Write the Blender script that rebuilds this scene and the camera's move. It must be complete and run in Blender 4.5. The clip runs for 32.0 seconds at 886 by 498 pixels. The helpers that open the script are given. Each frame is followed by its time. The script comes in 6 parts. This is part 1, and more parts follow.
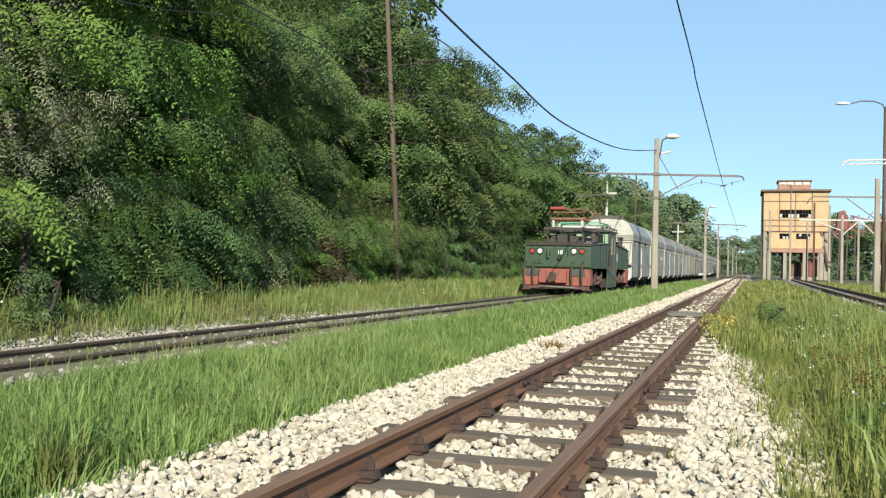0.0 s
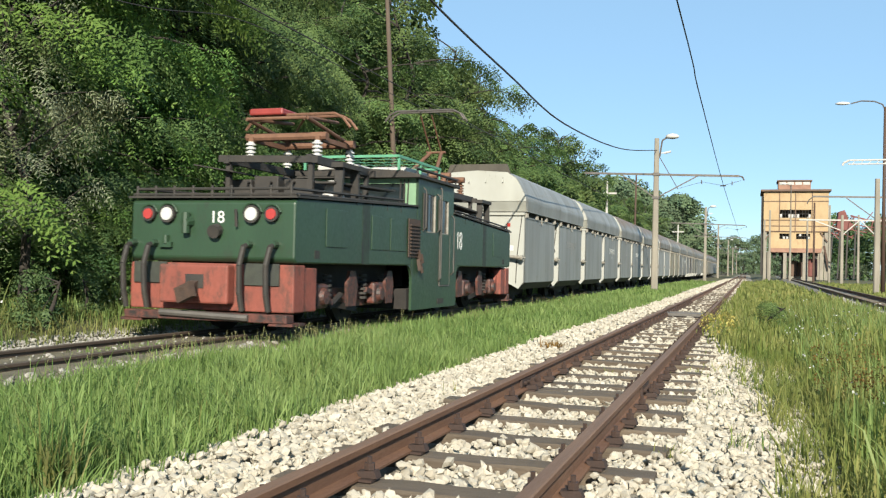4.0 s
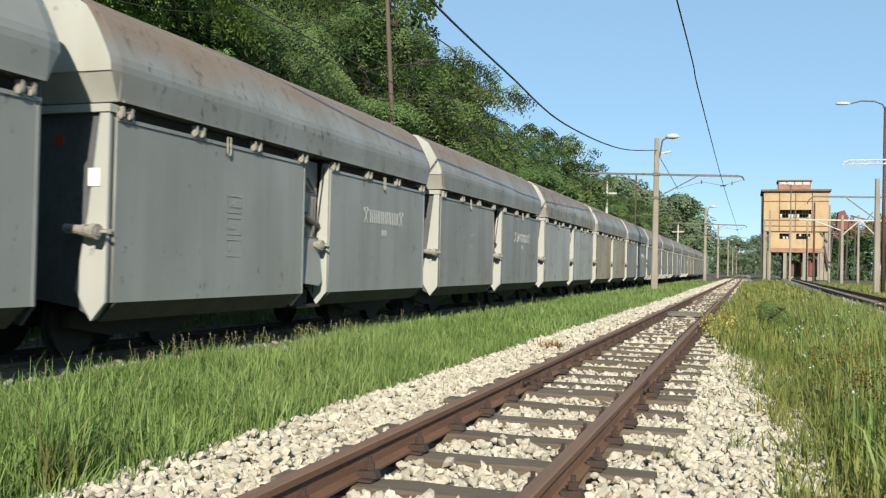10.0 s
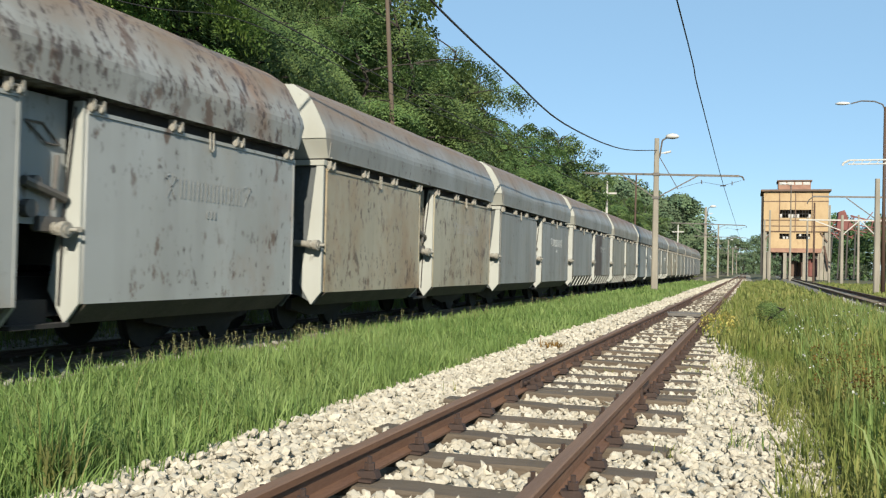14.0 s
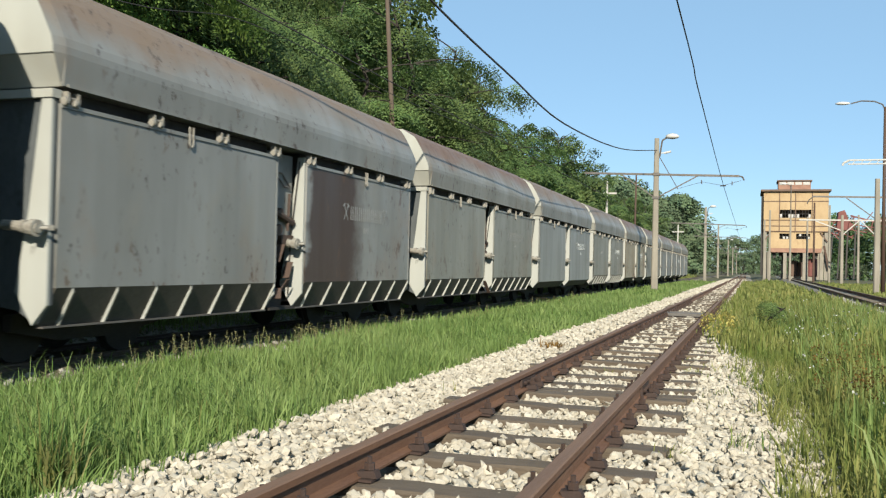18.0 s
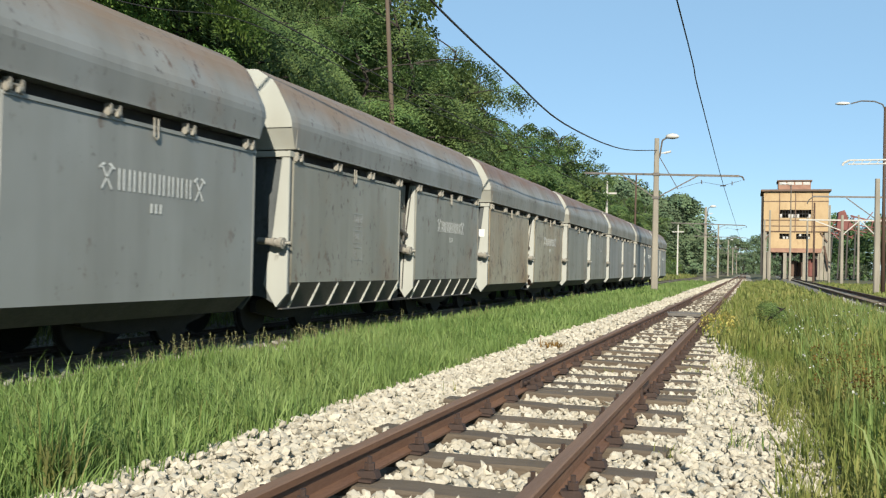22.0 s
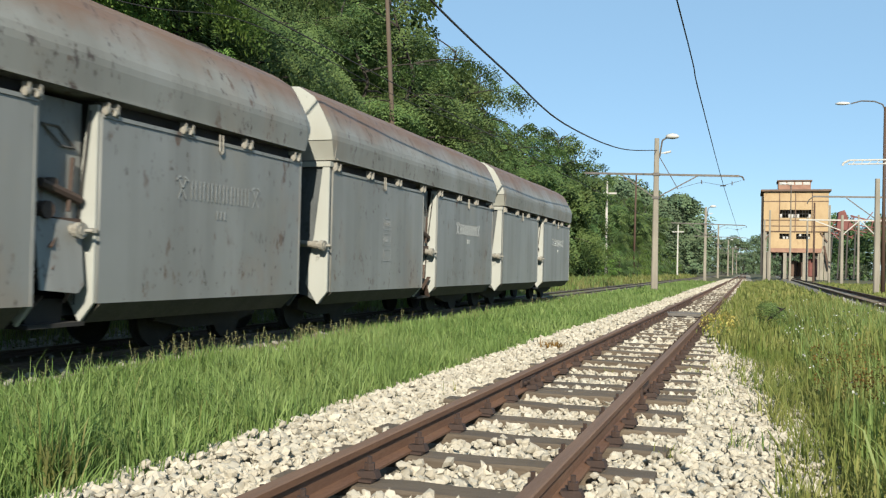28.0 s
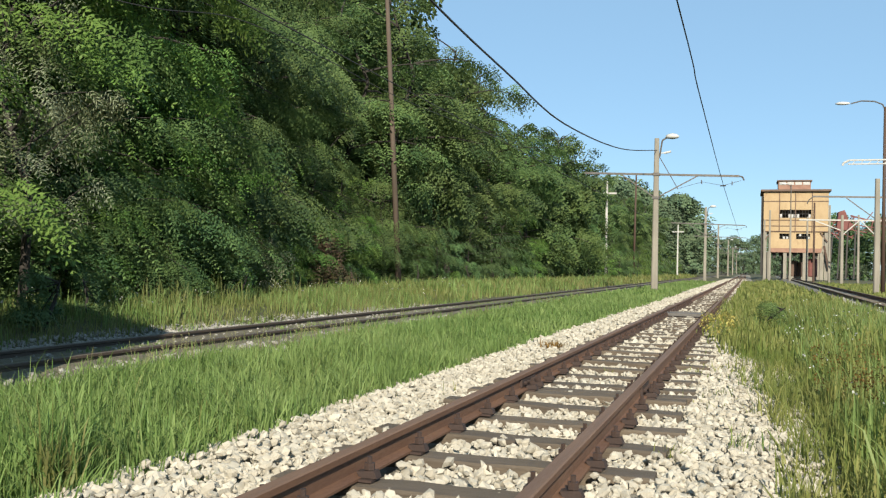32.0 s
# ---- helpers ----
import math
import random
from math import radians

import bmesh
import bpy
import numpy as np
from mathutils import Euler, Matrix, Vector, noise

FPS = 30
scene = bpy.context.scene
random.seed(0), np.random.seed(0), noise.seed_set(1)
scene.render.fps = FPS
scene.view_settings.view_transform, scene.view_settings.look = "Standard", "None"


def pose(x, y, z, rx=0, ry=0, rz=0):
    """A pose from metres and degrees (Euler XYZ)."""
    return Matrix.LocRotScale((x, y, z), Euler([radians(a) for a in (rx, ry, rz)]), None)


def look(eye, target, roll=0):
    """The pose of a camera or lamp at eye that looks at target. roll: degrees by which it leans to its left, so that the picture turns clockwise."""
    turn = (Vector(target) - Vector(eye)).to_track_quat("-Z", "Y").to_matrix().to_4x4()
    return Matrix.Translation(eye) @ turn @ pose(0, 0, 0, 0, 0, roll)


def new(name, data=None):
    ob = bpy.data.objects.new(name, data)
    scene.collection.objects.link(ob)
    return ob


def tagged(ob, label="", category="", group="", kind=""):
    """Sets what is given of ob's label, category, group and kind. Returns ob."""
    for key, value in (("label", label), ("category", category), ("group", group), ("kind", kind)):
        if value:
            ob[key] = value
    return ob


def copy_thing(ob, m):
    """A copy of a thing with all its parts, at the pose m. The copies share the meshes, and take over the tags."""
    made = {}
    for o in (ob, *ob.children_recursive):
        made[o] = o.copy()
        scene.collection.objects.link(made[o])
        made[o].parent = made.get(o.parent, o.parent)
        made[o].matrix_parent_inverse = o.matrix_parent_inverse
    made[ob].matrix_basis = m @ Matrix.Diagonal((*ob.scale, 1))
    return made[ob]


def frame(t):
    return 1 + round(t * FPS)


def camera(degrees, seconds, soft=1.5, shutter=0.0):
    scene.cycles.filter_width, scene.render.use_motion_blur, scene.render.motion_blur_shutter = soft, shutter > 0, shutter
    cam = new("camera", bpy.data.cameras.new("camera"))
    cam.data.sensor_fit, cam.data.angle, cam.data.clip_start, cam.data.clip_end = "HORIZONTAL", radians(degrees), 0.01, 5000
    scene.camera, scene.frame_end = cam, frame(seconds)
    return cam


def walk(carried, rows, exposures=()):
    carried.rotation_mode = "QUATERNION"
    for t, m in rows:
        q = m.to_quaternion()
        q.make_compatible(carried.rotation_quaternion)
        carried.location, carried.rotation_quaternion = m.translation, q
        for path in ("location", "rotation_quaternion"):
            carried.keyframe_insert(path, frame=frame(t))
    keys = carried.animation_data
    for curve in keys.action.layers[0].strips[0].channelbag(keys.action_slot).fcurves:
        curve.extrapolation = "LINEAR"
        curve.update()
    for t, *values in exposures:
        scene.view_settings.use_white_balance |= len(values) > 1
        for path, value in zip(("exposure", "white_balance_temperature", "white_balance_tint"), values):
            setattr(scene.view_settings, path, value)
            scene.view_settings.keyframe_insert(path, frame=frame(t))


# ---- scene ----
# ---------- camera ----------
EYE = (0.0, 0.0, 0.881)
cam = camera(51.65, 32.0, soft=1.25, shutter=0.2)
YAW, PITCH, ROLL = radians(-18.49), radians(0.99), 1.2755
AIM = (EYE[0] + 20 * math.sin(YAW) * math.cos(PITCH), EYE[1] + 20 * math.cos(YAW) * math.cos(PITCH), EYE[2] + 20 * math.sin(PITCH))
VIEW = look(EYE, AIM, ROLL)
walk(cam, [(0.0, VIEW), (32.0, VIEW)], exposures=[(0.0, 1.08), (3.5, 1.08), (5.5, 0.90), (32.0, 0.89)])

# ---------- daylight ----------
SUN_AZ, SUN_EL = radians(160.5), radians(27.5)
world = bpy.data.worlds.new("morning_sky")
scene.world = world
world.use_nodes = True
wn = world.node_tree
sky = wn.nodes.new("ShaderNodeTexSky")
sky.sky_type, sky.sun_disc = "NISHITA", False
sky.sun_elevation, sky.sun_rotation = SUN_EL, SUN_AZ
sky.air_density, sky.dust_density, sky.ozone_density, sky.altitude = 0.90, 0.25, 2.4, 1300
tint = wn.nodes.new("ShaderNodeMix")
tint.data_type, tint.blend_type = "RGBA", "MULTIPLY"
tint.inputs[0].default_value, tint.inputs[7].default_value = 1.0, (0.96, 1.05, 1.03, 1)
wn.links.new(sky.outputs[0], tint.inputs[6])
haze = wn.nodes.new("ShaderNodeMix")     # even morning haze over the whole sky
haze.data_type = "RGBA"
haze.inputs[0].default_value, haze.inputs[7].default_value = 0.6, (2.72, 4.55, 6.30, 1)
wn.links.new(tint.outputs[2], haze.inputs[6])
wn.links.new(haze.outputs[2], wn.nodes["Background"].inputs[0])
wn.nodes["Background"].inputs[1].default_value = 0.075
sun_data = bpy.data.lights.new("sun", "SUN")
sun_data.energy, sun_data.angle, sun_data.color = 4.8, radians(0.5), (1.0, 0.93, 0.785)
sun = new("sun", sun_data)
SUN_DIR = Vector((math.sin(SUN_AZ) * math.cos(SUN_EL), math.cos(SUN_AZ) * math.cos(SUN_EL), math.sin(SUN_EL)))
sun.matrix_basis = look(SUN_DIR * 60, (0, 0, 0))

# ---------- the plan ----------
TRACK_X = -1.29          # near track, rail top at z = 0
TRAIN_X = -7.40          # train's track
TRAIN_Z = -0.19
PITCH_W = 10.2           # wagon to wagon


def train_y(t):
    """Front corner of the first wagon along the track."""
    return 50.25 - 6.2985 * t - 0.005467 * t * t + sway(t)


SWAY = [(0, 0.0), (5, 0.0), (6, -0.05), (7, -0.02), (8, 0.04), (9, 0.11), (10, 0.18), (11, 0.16), (12, 0.11), (13, 0.13), (14, 0.12), (17, 0.05), (18, 0.0),
        (19, -0.09), (20, -0.10), (21, -0.02), (22, 0.02), (23, -0.08), (24, -0.01), (25, -0.03), (28, -0.08), (29, -0.03), (30, -0.06), (31, 0.02), (32, 0.02)]


def sway(t):
    """Small unsteadiness of the train's pull."""
    for (a, p), (b, q) in zip(SWAY[:-1], SWAY[1:]):
        if t <= b:
            return p + (q - p) * (t - a) / (b - a)
    return SWAY[-1][1]


# ---------- materials ----------
def nodes_of(name):
    m = bpy.data.materials.new(name)
    m.use_nodes = True
    nt = m.node_tree
    return m, nt, nt.nodes["Principled BSDF"]


def noise_node(nt, scale, detail=4, rough=0.6, stretch=(1, 1, 1), coord="Object"):
    tc = nt.nodes.new("ShaderNodeTexCoord")
    mp = nt.nodes.new("ShaderNodeMapping")
    mp.inputs["Scale"].default_value = stretch
    n = nt.nodes.new("ShaderNodeTexNoise")
    n.inputs["Scale"].default_value, n.inputs["Detail"].default_value, n.inputs["Roughness"].default_value = scale, detail, rough
    nt.links.new(tc.outputs[coord], mp.inputs["Vector"])
    nt.links.new(mp.outputs["Vector"], n.inputs["Vector"])
    return n.outputs["Fac"]


def ramp(nt, fac, a, b, lo=0.0, hi=1.0):
    r = nt.nodes.new("ShaderNodeMapRange")
    r.inputs["From Min"].default_value, r.inputs["From Max"].default_value = a, b
    r.inputs["To Min"].default_value, r.inputs["To Max"].default_value = lo, hi
    nt.links.new(fac, r.inputs["Value"])
    return r.outputs["Result"]


def mixc(nt, fac, a, b, mode="MIX"):
    x = nt.nodes.new("ShaderNodeMix")
    x.data_type, x.blend_type = "RGBA", mode
    for sock, v in ((x.inputs[0], fac), (x.inputs[6], a), (x.inputs[7], b)):
        if isinstance(v, (tuple, list)):
            sock.default_value = (*v, 1)
        elif isinstance(v, (int, float)):
            sock.default_value = v
        else:
            nt.links.new(v, sock)
    return x.outputs[2]


def bump(nt, bsdf, height, strength=0.3, dist=0.01):
    b = nt.nodes.new("ShaderNodeBump")
    b.inputs["Strength"].default_value, b.inputs["Distance"].default_value = strength, dist
    nt.links.new(height, b.inputs["Height"])
    nt.links.new(b.outputs["Normal"], bsdf.inputs["Normal"])


def surface(name, c1, c2, rough=0.7, metal=0.0, scale=6, fine=60, stretch=(1, 1, 1), c3=None, spots=(0.62, 0.72), bumpy=0.25, dist=0.005, island=0.0, obrand=0.0, coord="Object"):
    """Two-tone surface with broad stains, fine grain and relief."""
    m, nt, b = nodes_of(name)
    broad, grain = noise_node(nt, scale, 5, 0.6, stretch, coord), noise_node(nt, fine, 3, 0.6, stretch, coord)
    col = mixc(nt, ramp(nt, broad, 0.35, 0.65), c1, c2)
    col = mixc(nt, ramp(nt, grain, 0.3, 0.7, 0.0, 0.35), col, tuple(v * 0.55 for v in c1))
    if c3:
        col = mixc(nt, ramp(nt, noise_node(nt, scale * 2.3, 6, 0.7, stretch, coord), *spots), col, c3)
    if island or obrand:
        if island:
            g = nt.nodes.new("ShaderNodeNewGeometry")
            r = g.outputs["Random Per Island"]
        else:
            g = nt.nodes.new("ShaderNodeObjectInfo")
            r = g.outputs["Random"]
        k = island or obrand
        h = nt.nodes.new("ShaderNodeHueSaturation")
        nt.links.new(ramp(nt, r, 0, 1, 1 - k, 1 + k), h.inputs["Value"])
        nt.links.new(col, h.inputs["Color"])
        col = h.outputs["Color"]
    nt.links.new(col, b.inputs["Base Color"])
    nt.links.new(ramp(nt, grain, 0.2, 0.8, max(rough - 0.12, 0.03), min(rough + 0.12, 1)), b.inputs["Roughness"])
    b.inputs["Metallic"].default_value = metal
    bump(nt, b, grain, bumpy, dist)
    return m


def foliage(name, c1, c2, c3, trans=0.25, rough=0.55, mottle=0.0):
    """Leaves that differ one by one, with a little light coming through."""
    m, nt, b = nodes_of(name)
    g = nt.nodes.new("ShaderNodeNewGeometry")
    o = nt.nodes.new("ShaderNodeObjectInfo")
    col = mixc(nt, g.outputs["Random Per Island"], c1, c2)
    col = mixc(nt, ramp(nt, noise_node(nt, 0.8, 3, 0.6), 0.45, 0.62), col, c3)
    if mottle:  # yellower and darker tussocks
        col = mixc(nt, ramp(nt, noise_node(nt, 2.6, 4, 0.7), 0.42, 0.66, 0, mottle), col, tuple(v * 0.42 for v in c1))
        col = mixc(nt, ramp(nt, noise_node(nt, 0.35, 3, 0.6), 0.45, 0.68, 0, mottle), col, (c2[0] * 0.98, c2[1] * 0.94, c2[2]))
    h = nt.nodes.new("ShaderNodeHueSaturation")
    nt.links.new(ramp(nt, o.outputs["Random"], 0, 1, 0.8, 1.2), h.inputs["Value"])
    nt.links.new(ramp(nt, o.outputs["Random"], 0, 1, 0.485, 0.515), h.inputs["Hue"])
    nt.links.new(col, h.inputs["Color"])
    nt.links.new(h.outputs["Color"], b.inputs["Base Color"])
    b.inputs["Roughness"].default_value = rough
    b.inputs["Specular IOR Level"].default_value = 0.2
    t = nt.nodes.new("ShaderNodeBsdfTranslucent")
    nt.links.new(h.outputs["Color"], t.inputs["Color"])
    mx = nt.nodes.new("ShaderNodeMixShader")
    mx.inputs[0].default_value = trans
    nt.links.new(b.outputs[0], mx.inputs[1])
    nt.links.new(t.outputs[0], mx.inputs[2])
    nt.links.new(mx.outputs[0], nt.nodes["Material Output"].inputs["Surface"])
    return m


def wagon_paint(name, base, stain, amount, streak=0.5, chips=0.0, dust=None, patch=None):
    """Old light-grey wagon paint: dust, rain streaks, rust stains, chips."""
    m, nt, b = nodes_of(name)
    grey = mixc(nt, ramp(nt, noise_node(nt, 0.55, 4, 0.55, (1, 1, 0.7)), 0.35, 0.66), base, tuple(v * k for v, k in zip(base, (0.80, 0.78, 0.74))))
    run = noise_node(nt, 1.2, 3, 0.55, (1, 1.5, 0.14))
    col = mixc(nt, ramp(nt, run, 0.46, 0.72, 0, streak), grey, tuple(v * 0.66 for v in base))
    col = mixc(nt, ramp(nt, noise_node(nt, 0.9, 3, 0.5, (1, 1.3, 0.2)), 0.54, 0.74, 0, streak * 0.8), col, tuple(min(0.6, v * 1.35) for v in base))
    big = noise_node(nt, 0.55, 6, 0.68, (1, 1, 0.6))
    col = mixc(nt, ramp(nt, big, 0.64 - 0.25 * amount, 0.84 - 0.25 * amount, 0, min(0.9, 0.30 + amount)), col, stain)
    if dust or patch:
        tc = nt.nodes.new("ShaderNodeTexCoord")
        sx = nt.nodes.new("ShaderNodeSeparateXYZ")
        nt.links.new(tc.outputs["Object"], sx.inputs[0])
        add = nt.nodes.new("ShaderNodeMath")
        add.operation = "MULTIPLY_ADD"
        add.inputs[1].default_value = 0.9 if dust else 1.3
        nt.links.new(noise_node(nt, 1.1, 6, 0.7, (1, 0.5, 0.6)), add.inputs[0])
        nt.links.new(sx.outputs["Z" if dust else "Y"], add.inputs[2])
    if dust:    # brown coal dust that lies along the roof's edge
        col = mixc(nt, ramp(nt, add.outputs[0], 3.58, 3.9, 0, 0.85), col, dust)
    if patch:   # spilled stain on one stretch of the door
        lo, hi = ramp(nt, add.outputs[0], patch[0] + 0.55, patch[0] + 0.7), ramp(nt, add.outputs[0], patch[1] + 0.55, patch[1] + 1.0, 1, 0)
        both = nt.nodes.new("ShaderNodeMath")
        both.operation = "MULTIPLY"
        nt.links.new(lo, both.inputs[0])
        nt.links.new(hi, both.inputs[1])
        col = mixc(nt, both.outputs[0], col, (0.048, 0.029, 0.020))
    # rust blisters gather in a few places and run down a little
    where = ramp(nt, noise_node(nt, 0.8, 3, 0.5), 0.44 - 0.12 * chips, 0.56 - 0.12 * chips)
    col = mixc(nt, ramp(nt, noise_node(nt, 1.0, 5, 0.6, (1, 0.9, 0.6)), 0.60 - 0.10 * chips, 0.76 - 0.10 * chips, 0, 0.10 + 0.55 * chips), col, (0.190, 0.098, 0.040))
    for scale, cutoff, stretch, tone in ((3.4, 0.625, (1, 1.2, 0.6), (0.080, 0.043, 0.024)), (8.0, 0.615, (1, 1.2, 0.6), (0.042, 0.027, 0.021))):
        spot = nt.nodes.new("ShaderNodeMath")
        spot.operation = "MULTIPLY"
        nt.links.new(where, spot.inputs[0])
        nt.links.new(ramp(nt, noise_node(nt, scale, 7, 0.7, stretch), cutoff - 0.08 * chips, cutoff + 0.05 - 0.08 * chips, 0, 0.85), spot.inputs[1])
        col = mixc(nt, spot.outputs[0], col, tone)
    nt.links.new(col, b.inputs["Base Color"])
    nt.links.new(ramp(nt, run, 0.3, 0.7, 0.42, 0.62), b.inputs["Roughness"])
    bump(nt, b, noise_node(nt, 2.2, 3, 0.5), 0.25, 0.02)
    return m


def plain(name, c, rough=0.5, metal=0.0, vary=0.25):
    return surface(name, c, tuple(v * (1 - vary) for v in c), rough, metal, 3, 40, bumpy=0.1, dist=0.002)


M = {}
M["soil"] = surface("soil_and_thatch", (0.054, 0.060, 0.021), (0.085, 0.073, 0.030), 0.95, 0, 1.2, 25, c3=(0.121, 0.103, 0.054), bumpy=0.6, dist=0.03)
M["stone"] = surface("white_limestone", (0.430, 0.393, 0.321), (0.321, 0.284, 0.218), 0.85, 0, 8, 90, island=0.16, c3=(0.302, 0.218, 0.121), spots=(0.66, 0.75), bumpy=0.4)
M["stone1"] = surface("white_limestone_single", (0.430, 0.393, 0.321), (0.321, 0.284, 0.218), 0.85, 0, 8, 90, obrand=0.16, c3=(0.302, 0.218, 0.121), spots=(0.66, 0.75), bumpy=0.4)
M["bed"] = surface("ballast_bed", (0.254, 0.227, 0.175), (0.163, 0.145, 0.115), 0.95, 0, 14, 60, c3=(0.073, 0.067, 0.048), bumpy=0.9, dist=0.03)
M["dirtbed"] = surface("coal_dusted_bed", (0.115, 0.100, 0.064), (0.163, 0.142, 0.094), 0.95, 0, 5, 50, c3=(0.030, 0.027, 0.024), bumpy=0.8, dist=0.03)
M["graystone"] = surface("grey_gravel", (0.30, 0.285, 0.25), (0.19, 0.175, 0.15), 0.9, 0, 8, 60, island=0.3)
M["sleeper"] = surface("weathered_sleeper_wood", (0.124, 0.094, 0.064), (0.079, 0.059, 0.041), 0.85, 0, 2.0, 30, (1, 12, 12), c3=(0.145, 0.121, 0.097), obrand=0.2, bumpy=0.7, dist=0.01)
M["rail"] = surface("rusty_rail", (0.142, 0.070, 0.036), (0.100, 0.048, 0.027), 0.75, 0.05, 7, 80, (1, 0.2, 1), c3=(0.121, 0.067, 0.042), bumpy=0.35)
M["darkrail"] = surface("dark_dirty_rail", (0.079, 0.053, 0.035), (0.051, 0.036, 0.026), 0.7, 0.1, 7, 80, (1, 0.2, 1), bumpy=0.35)
M["railhead"] = surface("worn_rail_head", (0.163, 0.094, 0.057), (0.121, 0.070, 0.044), 0.75, 0.0, 3, 60, (4, 0.2, 1), bumpy=0.15)
M["railshine"] = surface("running_rail", (0.121, 0.094, 0.073), (0.085, 0.064, 0.048), 0.5, 0.2, 3, 60, (4, 0.2, 1), bumpy=0.15)
M["fast"] = surface("rusty_fastening", (0.051, 0.029, 0.021), (0.030, 0.019, 0.016), 0.75, 0.2, 20, 120, bumpy=0.4)
M["concrete"] = surface("weathered_concrete", (0.242, 0.218, 0.175), (0.181, 0.163, 0.133), 0.9, 0, 2.5, 45, (1, 1, 0.25), c3=(0.121, 0.103, 0.079), bumpy=0.4)
M["whitepost"] = surface("pale_concrete", (0.436, 0.423, 0.387), (0.351, 0.339, 0.315), 0.85, 0, 3, 40)
M["poleiron"] = surface("rusted_pole_steel", (0.079, 0.045, 0.030), (0.054, 0.033, 0.024), 0.8, 0.2, 4, 50, (1, 1, 0.2))
M["wood"] = surface("brown_pole_wood", (0.091, 0.064, 0.045), (0.060, 0.044, 0.031), 0.85, 0, 3, 40, (1, 1, 0.1), bumpy=0.5)
M["steel"] = surface("dull_grey_steel", (0.133, 0.121, 0.109), (0.091, 0.082, 0.073), 0.6, 0.4, 4, 50)
M["black"] = surface("sooty_black_steel", (0.028, 0.026, 0.024), (0.044, 0.038, 0.032), 0.7, 0.2, 5, 60, c3=(0.072, 0.048, 0.036))
M["under"] = surface("oily_running_gear", (0.013, 0.011, 0.010), (0.022, 0.018, 0.015), 0.85, 0.0, 6, 60)
M["green"] = surface("dark_green_paint", (0.024, 0.055, 0.027), (0.018, 0.041, 0.021), 0.45, 0, 1.3, 30, (1, 1, 0.45), c3=(0.026, 0.030, 0.020), spots=(0.56, 0.74), bumpy=0.15, dist=0.004)
M["palegreen"] = surface("pale_green_paint", (0.181, 0.302, 0.181), (0.145, 0.248, 0.151), 0.5, 0, 3, 40)
M["mint"] = plain("mint_green_rail_paint", (0.097, 0.302, 0.181), 0.5)
M["sootgreen"] = surface("soot_stained_green", (0.018, 0.030, 0.018), (0.024, 0.045, 0.024), 0.6, 0, 2.5, 30, (1, 1, 0.3), c3=(0.013, 0.013, 0.011), spots=(0.45, 0.6))
M["darkplate"] = surface("greasy_dark_plate", (0.045, 0.051, 0.039), (0.030, 0.031, 0.027), 0.6, 0.1, 6, 50, c3=(0.018, 0.017, 0.015))
M["red"] = surface("faded_red_paint", (0.225, 0.060, 0.040), (0.150, 0.040, 0.028), 0.7, 0, 2.2, 40, (1, 1, 0.5), c3=(0.060, 0.030, 0.022), spots=(0.50, 0.68))
M["dirtyred"] = surface("greasy_red_bogie_paint", (0.120, 0.038, 0.026), (0.048, 0.022, 0.017), 0.6, 0, 5, 40, c3=(0.018, 0.014, 0.012), spots=(0.46, 0.60))
M["redpan"] = plain("red_pantograph_paint", (0.254, 0.036, 0.030), 0.5)
M["rustpan"] = surface("rusty_pantograph_tube", (0.181, 0.091, 0.054), (0.121, 0.060, 0.036), 0.7, 0.2, 8, 60)
M["porcelain"] = plain("white_porcelain", (0.484, 0.478, 0.454), 0.2, 0, 0.1)
M["lampglass"] = plain("headlamp_glass", (0.484, 0.484, 0.448), 0.12, 0, 0.1)
M["redglass"] = plain("red_lamp_glass", (0.333, 0.036, 0.030), 0.15, 0, 0.1)
M["white"] = surface("white_lettering", (0.640, 0.640, 0.610), (0.540, 0.540, 0.510), 0.6, 0, 20, 90)
M["faded"] = surface("faded_white_lettering", (0.330, 0.335, 0.325), (0.270, 0.275, 0.265), 0.7, 0, 9, 60, c3=(0.235, 0.238, 0.228), spots=(0.40, 0.55))
M["canvas"] = plain("white_canvas", (0.436, 0.423, 0.399), 0.9)
M["rustpaint"] = surface("rusted_louvre", (0.070, 0.042, 0.029), (0.045, 0.030, 0.023), 0.8, 0.1, 8, 60)
M["cream"] = surface("cream_painted_brick", (0.395, 0.285, 0.160), (0.320, 0.225, 0.122), 0.9, 0, 0.5, 14, (1, 1, 0.6), c3=(0.250, 0.160, 0.090), spots=(0.54, 0.72))
M["roofing"] = surface("brown_roofing", (0.133, 0.085, 0.060), (0.091, 0.060, 0.045), 0.9, 0, 1, 20)
M["brownwall"] = surface("rusty_lantern_wall", (0.272, 0.157, 0.109), (0.194, 0.103, 0.073), 0.9, 0, 1.2, 20, c3=(0.375, 0.302, 0.242))
M["farred"] = surface("faded_red_steelwork", (0.163, 0.054, 0.045), (0.115, 0.042, 0.036), 0.8, 0, 0.8, 10)
m, nt, b = nodes_of("dark_glass")
b.inputs["Base Color"].default_value, b.inputs["Roughness"].default_value = (0.012, 0.016, 0.016, 1), 0.08
M["glass"] = m
M["leaf"] = foliage("locust_leaves", (0.088, 0.138, 0.043), (0.140, 0.196, 0.063), (0.050, 0.090, 0.032), 0.35, 0.6)
M["leaf2"] = foliage("bright_leaves", (0.108, 0.192, 0.040), (0.165, 0.250, 0.058), (0.074, 0.138, 0.032), 0.38, 0.6)
